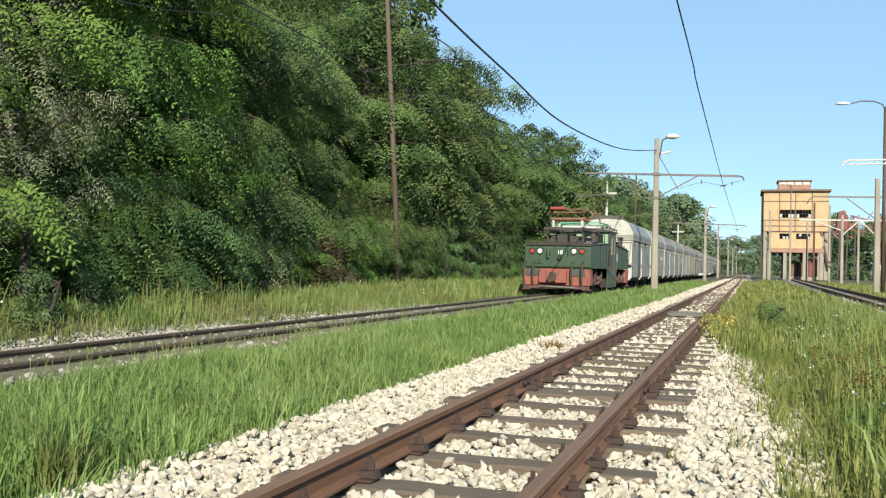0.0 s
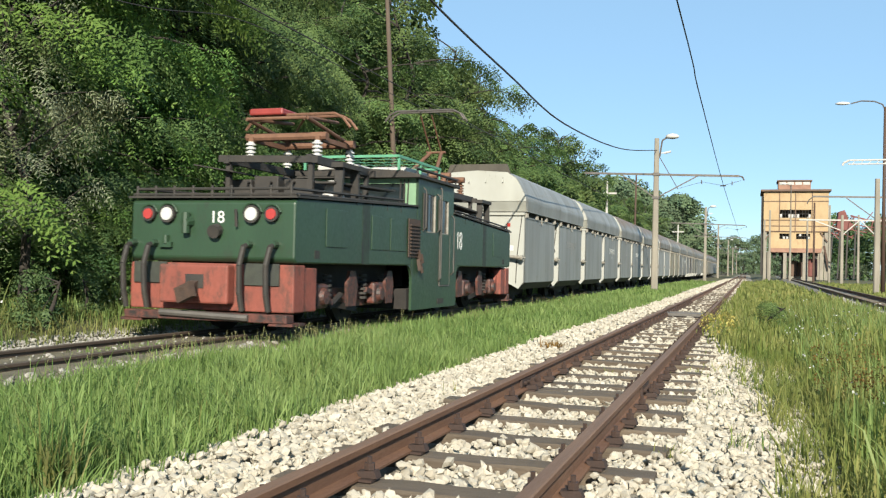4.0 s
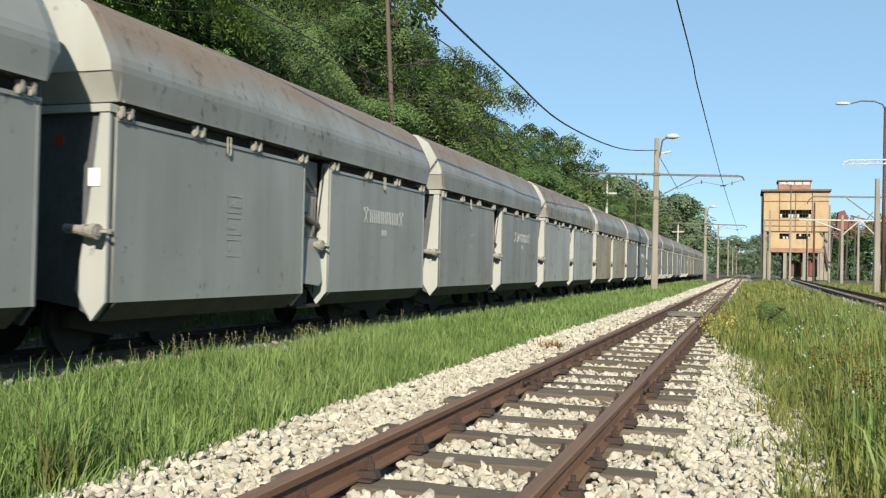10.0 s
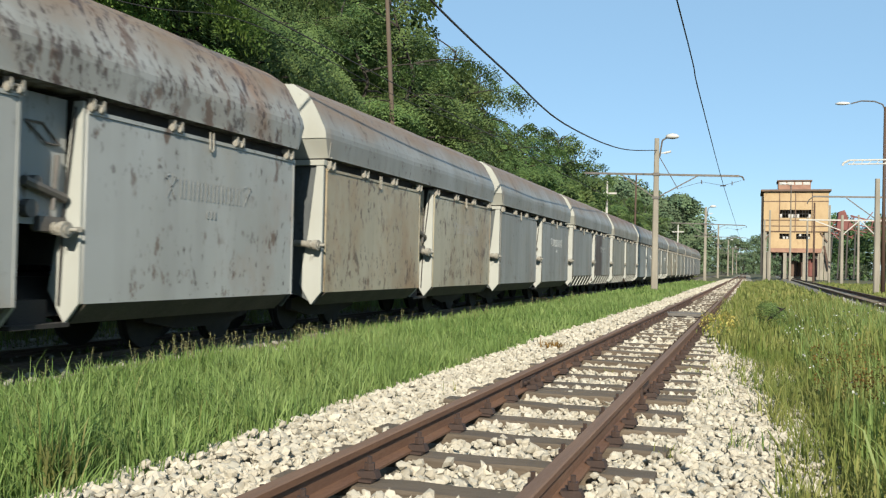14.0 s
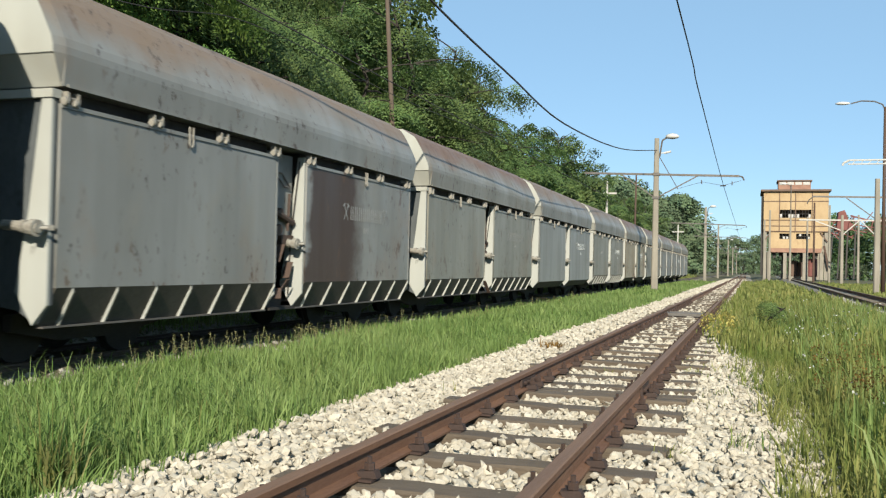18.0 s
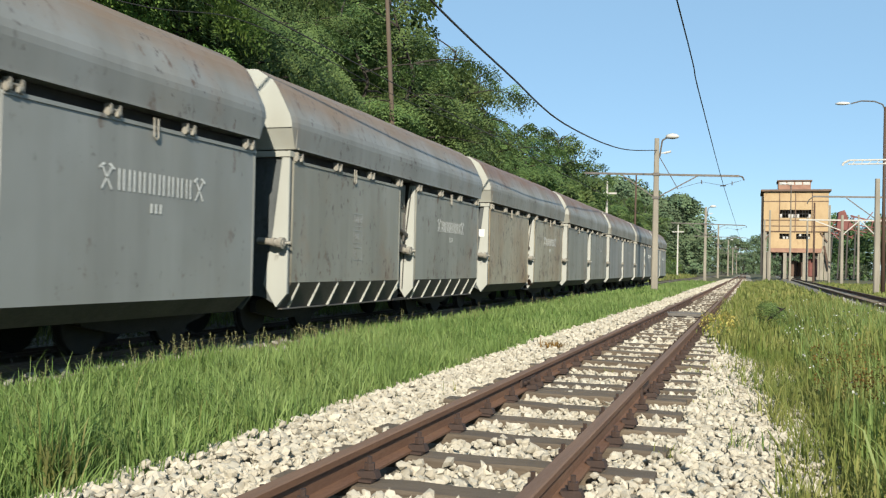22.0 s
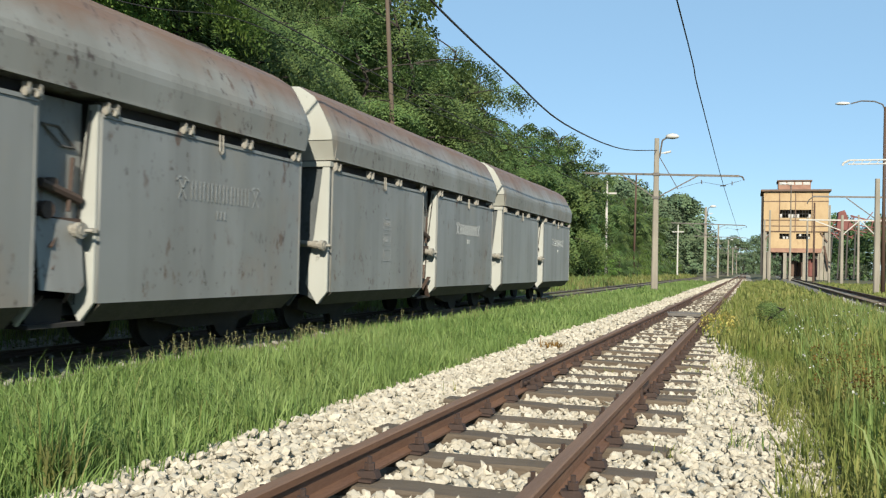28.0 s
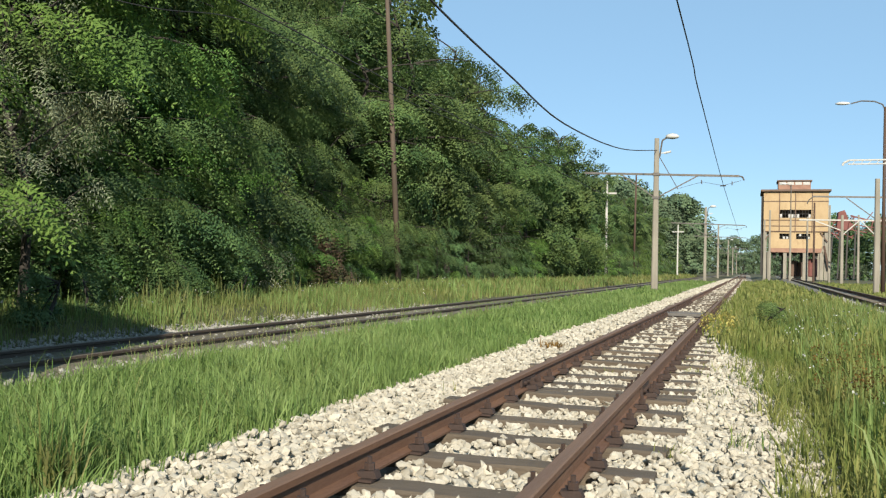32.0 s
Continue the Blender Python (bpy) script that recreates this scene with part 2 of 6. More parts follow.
M["leaf3"] = foliage("silvery_willow_leaves", (0.154, 0.175, 0.098), (0.231, 0.248, 0.164), (0.126, 0.140, 0.066))
M["leafdeep"] = foliage("deep_green_leaves", (0.060, 0.105, 0.040), (0.100, 0.155, 0.055), (0.045, 0.080, 0.032), 0.3)
M["leafdead"] = foliage("withered_leaves", (0.091, 0.059, 0.035), (0.133, 0.084, 0.056), (0.056, 0.049, 0.025), 0.1)
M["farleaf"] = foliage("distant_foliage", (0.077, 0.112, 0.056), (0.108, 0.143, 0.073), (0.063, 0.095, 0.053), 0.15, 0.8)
M["bark"] = surface("dark_bark", (0.034, 0.028, 0.021), (0.022, 0.018, 0.014), 0.95, 0, 4, 30, (1, 1, 0.2), bumpy=0.8, dist=0.02)
M["grass"] = foliage("meadow_grass", (0.122, 0.200, 0.050), (0.285, 0.358, 0.122), (0.150, 0.228, 0.060), 0.48, mottle=0.5)
M["drygrass"] = foliage("dry_grass", (0.155, 0.205, 0.055), (0.290, 0.285, 0.110), (0.120, 0.185, 0.045), 0.40, mottle=0.6)
M["weed"] = foliage("rank_weeds", (0.170, 0.222, 0.052), (0.350, 0.340, 0.115), (0.140, 0.198, 0.046), 0.48, mottle=0.45)
M["seedhead"] = foliage("straw_seed_heads", (0.20, 0.19, 0.09), (0.30, 0.26, 0.13), (0.15, 0.15, 0.06), 0.2)
M["sorrel"] = foliage("rust_brown_seed_heads", (0.17, 0.095, 0.028), (0.27, 0.165, 0.045), (0.13, 0.085, 0.025), 0.3)
M["yellow"] = foliage("yellow_flowers", (0.476, 0.406, 0.098), (0.546, 0.490, 0.168), (0.385, 0.350, 0.070), 0.2)
M["whiteflower"] = foliage("white_flowers", (0.504, 0.518, 0.462), (0.595, 0.595, 0.560), (0.490, 0.490, 0.455), 0.2)

W_PAINTS = [  # base, stain, amount, streak, chips
    wagon_paint("wagon_grey_clean", (0.208, 0.216, 0.208), (0.200, 0.178, 0.138), 0.12, 0.40, 0.0),
    wagon_paint("wagon_grey_dusty", (0.188, 0.193, 0.186), (0.205, 0.178, 0.132), 0.28, 0.50, 0.32),
    wagon_paint("wagon_grey_peeling", (0.282, 0.290, 0.282), (0.225, 0.180, 0.125), 0.20, 0.40, 0.40),
    wagon_paint("wagon_tan_rusty", (0.290, 0.266, 0.200), (0.205, 0.135, 0.070), 0.52, 0.40, 0.70),
    wagon_paint("wagon_olive_grey", (0.200, 0.200, 0.174), (0.185, 0.155, 0.108), 0.28, 0.5, 0.45),
]
DUST = (0.165, 0.112, 0.070)
H_PAINTS = [wagon_paint("hood_grey", (0.208, 0.214, 0.205), (0.175, 0.150, 0.118), 0.15, 0.4, 0.05),
            wagon_paint("hood_dusty", (0.190, 0.194, 0.185), (0.175, 0.142, 0.104), 0.22, 0.45, 0.35, DUST),
            wagon_paint("hood_peeling", (0.240, 0.240, 0.224), (0.180, 0.140, 0.100), 0.25, 0.45, 1.0, DUST),
            wagon_paint("hood_brown", (0.198, 0.196, 0.176), (0.165, 0.122, 0.084), 0.25, 0.45, 0.45, (0.140, 0.076, 0.042))]
M["stainpaint"] = wagon_paint("wagon_grey_spilled", (0.196, 0.198, 0.188), (0.180, 0.152, 0.112), 0.25, 0.45, 0.4, None, (0.45, 2.0))
M["endpaint"] = wagon_paint("end_wall_cream_grey", (0.335, 0.342, 0.315), (0.250, 0.185, 0.105), 0.14, 0.3, -0.1)
M["hingepaint"] = surface("dirty_cream_fittings", (0.278, 0.266, 0.230), (0.181, 0.163, 0.133), 0.7, 0.1, 14, 80, c3=(0.085, 0.060, 0.042))
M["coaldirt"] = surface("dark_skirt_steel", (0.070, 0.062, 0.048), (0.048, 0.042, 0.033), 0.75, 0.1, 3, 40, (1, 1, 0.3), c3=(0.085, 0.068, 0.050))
# end-wall paint with the shade between wagons put into its colour
M["shadewall"] = surface("shaded_blue_grey_wall", (0.075, 0.083, 0.084), (0.052, 0.058, 0.060), 0.75, 0, 2.5, 30, (1, 1, 0.4), c3=(0.030, 0.030, 0.030), spots=(0.60, 0.70))


# ---------- mesh helpers ----------
class Geo:
    """Collects vertices and faces of one mesh."""

    def __init__(self):
        self.v, self.f = [], []

    def add(self, verts, faces):
        n = len(self.v)
        self.v += [tuple(p) for p in verts]
        self.f += [tuple(i + n for i in q) for q in faces]
        return self

    def box(self, x0, x1, y0, y1, z0, z1):
        return self.add([(x0, y0, z0), (x1, y0, z0), (x1, y1, z0), (x0, y1, z0), (x0, y0, z1), (x1, y0, z1), (x1, y1, z1), (x0, y1, z1)],
                        [(0, 3, 2, 1), (4, 5, 6, 7), (0, 1, 5, 4), (1, 2, 6, 5), (2, 3, 7, 6), (3, 0, 4, 7)])

    def prism(self, prof, a, b, axis="y"):
        """A closed outline pushed along an axis: (x, z) along y, (y, z) along x, (x, y) along z. Outline counter-clockwise seen from -y, +x, +z."""
        n = len(prof)
        put = {"y": lambda p, k: (p[0], k, p[1]), "x": lambda p, k: (k, p[0], p[1]), "z": lambda p, k: (p[0], p[1], k)}[axis]
        return self.add([put(p, a) for p in prof] + [put(p, b) for p in prof],
                        [tuple(range(n)), tuple(range(2 * n - 1, n - 1, -1))] + [(i, i + n, (i + 1) % n + n, (i + 1) % n) for i in range(n)])

    def rod(self, p, q, r, n=8, r2=None):
        p, q = Vector(p), Vector(q)
        r2 = r if r2 is None else r2
        d = (q - p).normalized()
        u = d.orthogonal().normalized()
        w = d.cross(u)
        ring = [(math.cos(2 * math.pi * i / n), math.sin(2 * math.pi * i / n)) for i in range(n)]
        return self.add([p + r * (c * u + s * w) for c, s in ring] + [q + r2 * (c * u + s * w) for c, s in ring],
                        [tuple(range(n - 1, -1, -1)), tuple(range(n, 2 * n))] + [(i, (i + 1) % n, (i + 1) % n + n, i + n) for i in range(n)])

    def path(self, pts, r, n=6):
        for a, b in zip(pts[:-1], pts[1:]):
            self.rod(a, b, r, n)
        return self

    def beam(self, p, q, w, h):
        """A square bar from p to q."""
        p, q = Vector(p), Vector(q)
        d = (q - p).normalized()
        side = d.cross(Vector((0, 0, 1)))
        side = side.normalized() if side.length > 1e-4 else Vector((1, 0, 0))
        up = side.cross(d)
        c = [(-w / 2, -h / 2), (w / 2, -h / 2), (w / 2, h / 2), (-w / 2, h / 2)]
        return self.add([p + a * side + b * up for a, b in c] + [q + a * side + b * up for a, b in c],
                        [(3, 2, 1, 0), (4, 5, 6, 7)] + [(i, (i + 1) % 4, (i + 1) % 4 + 4, i + 4) for i in range(4)])

    def mesh(self, name, material, bevel=0.0, smooth=False):
        me = bpy.data.meshes.new(name)
        me.from_pydata(self.v, [], self.f)
        bm = bmesh.new()
        bm.from_mesh(me)
        bmesh.ops.recalc_face_normals(bm, faces=bm.faces)
        if bevel:
            bmesh.ops.bevel(bm, geom=[e for e in bm.edges if e.calc_face_angle(0) > 0.5], offset=bevel, segments=2, profile=0.5, affect="EDGES", clamp_overlap=True)
        if smooth:
            for face in bm.faces:
                face.smooth = True
        bm.to_mesh(me)
        bm.free()
        me.materials.append(material)
        return me


def part(name, geo, material, parent=None, label="", bevel=0.0, smooth=False):
    """One mesh object under a thing or under a part."""
    ob = new(name, geo if isinstance(geo, bpy.types.Mesh) else geo.mesh(name, material, bevel, smooth))
    ob.parent = parent
    if label:
        ob["label"] = label
    return ob


def thing(name, label, category, x=0.0, y=0.0, z=0.0, group="", kind="", rz=0.0):
    ob = new(name)
    ob.empty_display_size = 0.3
    ob.matrix_basis = pose(x, y, z, 0, 0, rz)
    return tagged(ob, label, category, group, kind)


def bulk(name, verts, faces, material, smooth=False):
    """A mesh from arrays: verts (n, 3), faces (m, 3) or (m, 4)."""
    me = bpy.data.meshes.new(name)
    me.from_pydata(verts.tolist(), [], faces.tolist())
    me.materials.append(material)
    if smooth:
        me.polygons.foreach_set("use_smooth", [True] * len(me.polygons))
    return me
# ---------- ground ----------
def smooth_step(a, b, v):
    t = min(1.0, max(0.0, (v - a) / (b - a)))
    return t * t * (3 - 2 * t)


def third_x(y):
    """Left rail of the third track."""
    return 3.05 + 0.0165 * y


def ground_z(x, y):
    z = -0.30 + 0.05 * noise.noise((x * 0.35, y * 0.2, 0.0))
    z -= 0.22 * smooth_step(-3.2, -2.7, x) * (1 - smooth_step(0.0, 0.6, x))          # trench filled by the ballast
    z += 0.18 * smooth_step(0.5, 1.6, x) * (1 - smooth_step(2.6, 3.0, x))            # weedy rise
    z -= 0.10 * smooth_step(-5.9, -6.4, x) * (1 - smooth_step(-8.6, -9.2, x))
    z += 0.22 * smooth_step(-9.0, -10.2, x)
    z += 0.06 * max(0.0, -13.0 - x) * (1 - smooth_step(-60, -120, x)) if x > -120 else 0.0
    return z


def build_ground():
    xs = [-600, -300, -150, -90, -60, -45, -36, -30, -26, -22, -19] + list(np.arange(-17, 8.01, 0.4)) + [9, 11, 14, 18, 24, 32, 45, 70, 120, 300, 600]
    ys = [-300, -120, -60, -30, -15, -8, -4, -2] + list(np.arange(0, 40, 0.6)) + list(np.arange(40, 120, 4)) + [130, 150, 180, 230, 300, 400, 600, 1000, 1800]
    verts = np.array([(x, y, ground_z(x, y)) for y in ys for x in xs])
    n = len(xs)
    faces = np.array([(j * n + i, j * n + i + 1, (j + 1) * n + i + 1, (j + 1) * n + i) for j in range(len(ys) - 1) for i in range(n - 1)])
    ob = new("ground", bulk("ground", verts, faces, M["soil"], True))
    tagged(ob, "grassy earth strip beside and between the tracks", "ground", kind="structure")


build_ground()
BED = [(-3.25, -0.42), (-2.9, -0.27), (-2.5, -0.215), (-2.1, -0.20), (-1.7, -0.20), (-1.29, -0.205), (-0.9, -0.20), (-0.5, -0.205), (-0.1, -0.22), (0.25, -0.26), (0.6, -0.42)]


DIRT = [(-9.4, -0.5), (-9.05, -0.36), (-8.5, -0.30), (-7.98, -0.258), (-7.8, -0.275), (-7.4, -0.262), (-7.0, -0.275), (-6.82, -0.258), (-6.45, -0.30), (-6.0, -0.50)]


def surface_z(x, y):
    """Ground or ballast, whichever lies higher."""
    z = ground_z(x, y)
    edge = DIRT if x < -5 else BED
    for (a, p), (b, q) in zip(edge[:-1], edge[1:]):
        if a <= x <= b:
            return max(z, p + (q - p) * (x - a) / (b - a))
    return z




# ---------- tracks ----------
RAIL = [(-0.060, -0.138), (0.060, -0.138), (0.060, -0.126), (0.014, -0.112), (0.009, -0.045), (0.033, -0.034), (0.033, -0.006), (0.026, 0.0), (-0.026, 0.0), (-0.033, -0.006), (-0.033, -0.034), (-0.009, -0.045), (-0.014, -0.112), (-0.060, -0.126)]
RNG = random.Random(11)


def rail_pair(track, head, y0, y1, bend=None, step=6.0, web="rail"):
    for side in (-1, 1):
        n = max(1, int((y1 - y0) / step))
        ys = [y0 + (y1 - y0) * i / n for i in range(n + 1)]
        k = len(RAIL)
        v = [(side * 0.483 + (bend(y) if bend else 0.0) + p[0], y, p[1]) for y in ys for p in RAIL]
        f = [tuple(range(k)), tuple(n * k + i for i in range(k - 1, -1, -1))]
        f += [(j * k + i, (j + 1) * k + i, (j + 1) * k + (i + 1) % k, j * k + (i + 1) % k) for j in range(n) for i in range(k)]
        ob = part("rail", Geo().add(v, f), M[web], track)
        ob.data.materials.append(head)
        for poly in ob.data.polygons:
            if poly.normal.z > 0.6 and poly.center.z > -0.004:
                poly.material_index = 1


def sleeper_mesh(seed, length=1.76):
    r = random.Random(seed)
    g = Geo()
    n = 9
    rows = []
    for i in range(n):
        x = -length / 2 + length * i / (n - 1)
        w, t = 0.105 + r.uniform(-0.008, 0.008), -0.142 + r.uniform(-0.006, 0.004)
        rows.append([(x, -w, t - 0.13), (x, w, t - 0.13), (x, w + r.uniform(-0.006, 0.006), t - 0.012), (x, w - 0.014, t), (x, -w + 0.014, t), (x, -w, t - 0.012)])
    v = [p for row in rows for p in row]
    f = [tuple(range(5, -1, -1)), tuple((n - 1) * 6 + i for i in range(6))]
    f += [(j * 6 + i, j * 6 + (i + 1) % 6, (j + 1) * 6 + (i + 1) % 6, (j + 1) * 6 + i) for j in range(n - 1) for i in range(6)]
    return g.add(v, f).mesh("sleeper", M["sleeper"])


def fastening_mesh():
    """Base plate, two clamps and bolts of one rail seat."""
    g = Geo()
    g.box(-0.125, 0.125, -0.06, 0.06, -0.142, -0.130)
    for s in (-1, 1):
        g.add([(s * 0.05, -0.03, -0.128), (s * 0.14, -0.03, -0.128), (s * 0.14, 0.03, -0.128), (s * 0.05, 0.03, -0.128),
               (s * 0.035, -0.03, -0.100), (s * 0.125, -0.03, -0.092), (s * 0.125, 0.03, -0.092), (s * 0.035, 0.03, -0.100)],
              [(0, 3, 2, 1), (4, 5, 6, 7), (0, 1, 5, 4), (1, 2, 6, 5), (2, 3, 7, 6), (3, 0, 4, 7)])
        g.rod((s * 0.09, 0, -0.10), (s * 0.09, 0, -0.030), 0.013, 6)
        g.rod((s * 0.09, 0, -0.092), (s * 0.09, 0, -0.060), 0.027, 6)
    return g.mesh("fastening", M["fast"])


FAST = fastening_mesh()
SLEEPERS = [sleeper_mesh(s) for s in range(4)]

near_track = thing("railway_track", "narrow rusty railway track on wooden sleepers in white ballast", "railway track", TRACK_X, 0, 0, kind="structure")
rail_pair(near_track, M["railhead"], -12, 420)
SLEEPER_Y, SLEEPER_STEP = 4.70, 0.685
y = SLEEPER_Y - 24 * SLEEPER_STEP
while y < 48:
    ob = part("sleeper", SLEEPERS[RNG.randrange(4)], None, near_track)
    ob.matrix_basis = pose(RNG.uniform(-0.05, 0.05), y + RNG.uniform(-0.02, 0.02), RNG.uniform(-0.012, 0.004), 0, 0, RNG.uniform(-1.6, 1.6) + RNG.choice((0, 180)))
    if y < 30:
        for s in (-1, 1):
            fo = part("fastening", FAST, None, near_track)
            fo.matrix_basis = pose(s * 0.483, y + RNG.uniform(-0.012, 0.012), 0, 0, 0, RNG.uniform(-3, 3))
    y += SLEEPER_STEP
g = Geo()
while y < 200:
    g.box(-0.88, 0.88, y - 0.11, y + 0.11, -0.26, -0.142)
    y += SLEEPER_STEP
tagged(part("distant_sleepers", g, M["sleeper"], near_track), kind="stuff")
# fish plates at two joints
joint = part("sleeper", SLEEPERS[2], None, near_track)
joint.matrix_basis = pose(0.03, 7.665, -0.004, 0, 0, 0.8)
for s in (-1, 1):
    part("fastening", FAST, None, near_track).matrix_basis = pose(s * 0.483, 7.665, 0)
part("cross_plate", Geo().box(-0.45, 0.45, 20.85, 21.12, -0.135, -0.07).beam((-0.45, 21.3, -0.08), (0.45, 21.3, -0.08), 0.05, 0.05), M["steel"], near_track, "grey steel plate across between the rails")
for jy in (7.56, 15.8):
    for s in (-1, 1):
        g = Geo().box(s * 0.483 + 0.012, s * 0.483 + 0.034, jy - 0.24, jy + 0.24, -0.108, -0.046)
        for k in (-0.17, -0.06, 0.06, 0.17):
            g.rod((s * 0.483 + 0.034, jy + k, -0.078), (s * 0.483 + 0.058, jy + k, -0.078), 0.016, 6)
        part("fish_plate", g, M["fast"], near_track, "rusty bolted joint plate")

train_track = thing("railway_track", "coal-dusted railway track with worn rails in dark dirt", "railway track", TRAIN_X, 0, TRAIN_Z, kind="structure")
rail_pair(train_track, M["railshine"], -40, 420, web="darkrail")
y = 4.0
while y < 40:
    ob = part("sleeper", SLEEPERS[RNG.randrange(4)], None, train_track)
    ob.matrix_basis = pose(RNG.uniform(-0.05, 0.05), y, -0.02, 0, 0, RNG.uniform(-1.5, 1.5))
    y += 0.66

third_track = thing("railway_track", "rusty side track with dark rails beside weeds", "railway track", third_x(0) + 0.483, 0, 0.05, kind="structure")
rail_pair(third_track, M["railhead"], 10, 300, lambda y: 0.0165 * y)
y = 16.0
while y < 45:
    ob = part("sleeper", SLEEPERS[RNG.randrange(4)], None, third_track)
    ob.matrix_basis = pose(0.0165 * y, y, 0, 0, 0, RNG.uniform(-1.5, 1.5))
    y += 0.66


def strip(name, outline, y0, y1, material, label, step=0.5, rough=0.02, shift=None):
    """A long bed with a given cross outline (x, z), slightly uneven."""
    ys = list(np.arange(y0, min(y1, 60), step)) + list(np.arange(60, y1 + 1, 8)) if y1 > 60 else list(np.arange(y0, y1, step))
    k = len(outline)
    v = np.array([(x + (shift(y) if shift else 0) + (RNG.uniform(-0.08, 0.08) if i in (0, k - 1) else 0), y, z + RNG.uniform(-rough, rough)) for y in ys for i, (x, z) in enumerate(outline)])
    f = np.array([(j * k + i, j * k + i + 1, (j + 1) * k + i + 1, (j + 1) * k + i) for j in range(len(ys) - 1) for i in range(k - 1)])
    return tagged(new(name, bulk(name, v, f, material, True)), label, "ballast", kind="structure")


strip("ballast_bed", BED, -14, 300, M["bed"], "bed of white limestone ballast under the near track")
strip("dirt_bed", DIRT, -20, 260, M["dirtbed"], "dark coal-dusted bed under the train's track", rough=0.012)
strip("side_bed", [(-0.9, -0.5), (-0.5, -0.12), (0.0, -0.10), (0.483, -0.10), (1.0, -0.10), (1.5, -0.12), (2.0, -0.5)], 14, 260, M["bed"], "pale gravel bed of the side track", shift=third_x)


# ---------- ballast stones ----------
def stone_shape(seed, flat=0.75):
    """Broken angular stone: a lump cut by a few flat planes."""
    r = random.Random(seed)
    base = [(0, 0, 1), (0, 0, -1)] + [(math.cos(a), math.sin(a), h) for h, o in ((0.5, 0.0), (-0.5, 0.6)) for a in [o + 2 * math.pi * i / 5 for i in range(5)]]
    v = np.array([[p[0] * r.uniform(0.85, 1.3), p[1] * r.uniform(0.75, 1.2), p[2] * flat * r.uniform(0.85, 1.3)] for p in base])
    for _ in range(4):
        n = np.array([r.gauss(0, 1) for _ in range(3)])
        n /= np.linalg.norm(n)
        d = v @ n
        v -= np.outer(np.maximum(0, d - r.uniform(0.45, 0.7)), n)
    f = [(0, 2 + i, 2 + (i + 1) % 5) for i in range(5)] + [(2 + i, 7 + i, 2 + (i + 1) % 5) for i in range(5)]
    f += [(2 + (i + 1) % 5, 7 + i, 7 + (i + 1) % 5) for i in range(5)] + [(1, 7 + (i + 1) % 5, 7 + i) for i in range(5)]
    return v, np.array(f)


SHAPES = [stone_shape(s) for s in range(10)]


def scatter(places, material, name):
    """Places: rows of x, y, z, size. One joined mesh of stones."""
    vs, fs, n = [], [], 0
    for x, y, z, s in places:
        v, f = SHAPES[RNG.randrange(10)]
        rot = np.array(Euler((RNG.uniform(-0.9, 0.9), RNG.uniform(-0.9, 0.9), RNG.uniform(0, 6.28))).to_matrix())
        vs.append((v * (RNG.uniform(0.8, 1.5), RNG.uniform(0.65, 1.1), RNG.uniform(0.6, 1.1))) @ rot.T * s + (x, y, z))
        fs.append(f + n)
        n += len(v)
    return bulk(name, np.concatenate(vs), np.concatenate(fs), material)


def stone_places(count, x0, x1, y0, y1, s0, s1, power=1.0):
    out = []
    for _ in range(count):
        x, y = RNG.uniform(x0, x1), y0 + (y1 - y0) * RNG.random() ** power
        edge = max(0.0, max(-2.75 - x, x - (0.02 if y < 11 else max(-0.62, 0.02 - 0.16 * (y - 11)))))
        if RNG.random() < edge * 1.2:
            continue
        over = abs(((y - SLEEPER_Y) / SLEEPER_STEP + 0.5) % 1.0 - 0.5) < 0.185 and -2.17 < x < -0.41
        z = -0.185 - edge * 0.22 + RNG.uniform(-0.02, 0.022)
        if abs(abs(x - TRACK_X) - 0.483) < 0.09:
            continue
        if -1.72 < x < -0.86 and RNG.random() < 0.25:
            continue
        if over and RNG.random() < 0.95:
            continue
        out.append((x, y, z, RNG.uniform(s0, s1)))
    return out


ballast = thing("ballast", "loose white limestone ballast stones around wooden sleepers", "ballast", 0, 0, 0, kind="structure")
stone_set = [bulk("stone", v * 1.0, f, M["stone1"]) for v, f in SHAPES]
for x, y, z, s in stone_places(420, -2.9, 0.15, 3.7, 5.6, 0.020, 0.036)[:300]:
    ob = part("stone", stone_set[RNG.randrange(10)], None, ballast)
    ob.matrix_basis = pose(x, y, z + 0.03, RNG.uniform(-30, 30), RNG.uniform(-30, 30), RNG.uniform(0, 360)) @ Matrix.Scale(s, 4)
rest = stone_places(3600, -3.1, 0.4, -6, 2.9, 0.03, 0.045) + stone_places(15500, -3.15, 0.5, 2.8, 13, 0.019, 0.038, 1.2) + stone_places(13000, -3.25, 0.6, 2.8, 9, 0.008, 0.020, 1.1) + stone_places(8500, -3.2, 0.3, 13, 45, 0.034, 0.058, 1.4) + stone_places(2600, -3.0, -0.2, 45, 130, 0.07, 0.11, 1.3)
tagged(part("loose_stones", scatter(rest, M["stone"], "loose_stones"), None, ballast), kind="stuff")
gravel = [(gx, gy, surface_z(gx, gy) + 0.01, RNG.uniform(g0, g1)) for n_, x0_, x1_, y0_, y1_, g0, g1 in (
    (700, -9.3, -8.7, 6, 22, 0.015, 0.04), (1200, -9.3, -8.65, 9, 26, 0.012, 0.035), (1300, -9.25, -8.6, 6.5, 15, 0.012, 0.038), (900, -6.6, -5.95, 5.5, 20, 0.015, 0.045),
    (350, -7.85, -6.95, 7, 24, 0.010, 0.025)) for gx, gy in [(RNG.uniform(x0_, x1_), RNG.uniform(y0_, y1_)) for _ in range(n_)]]
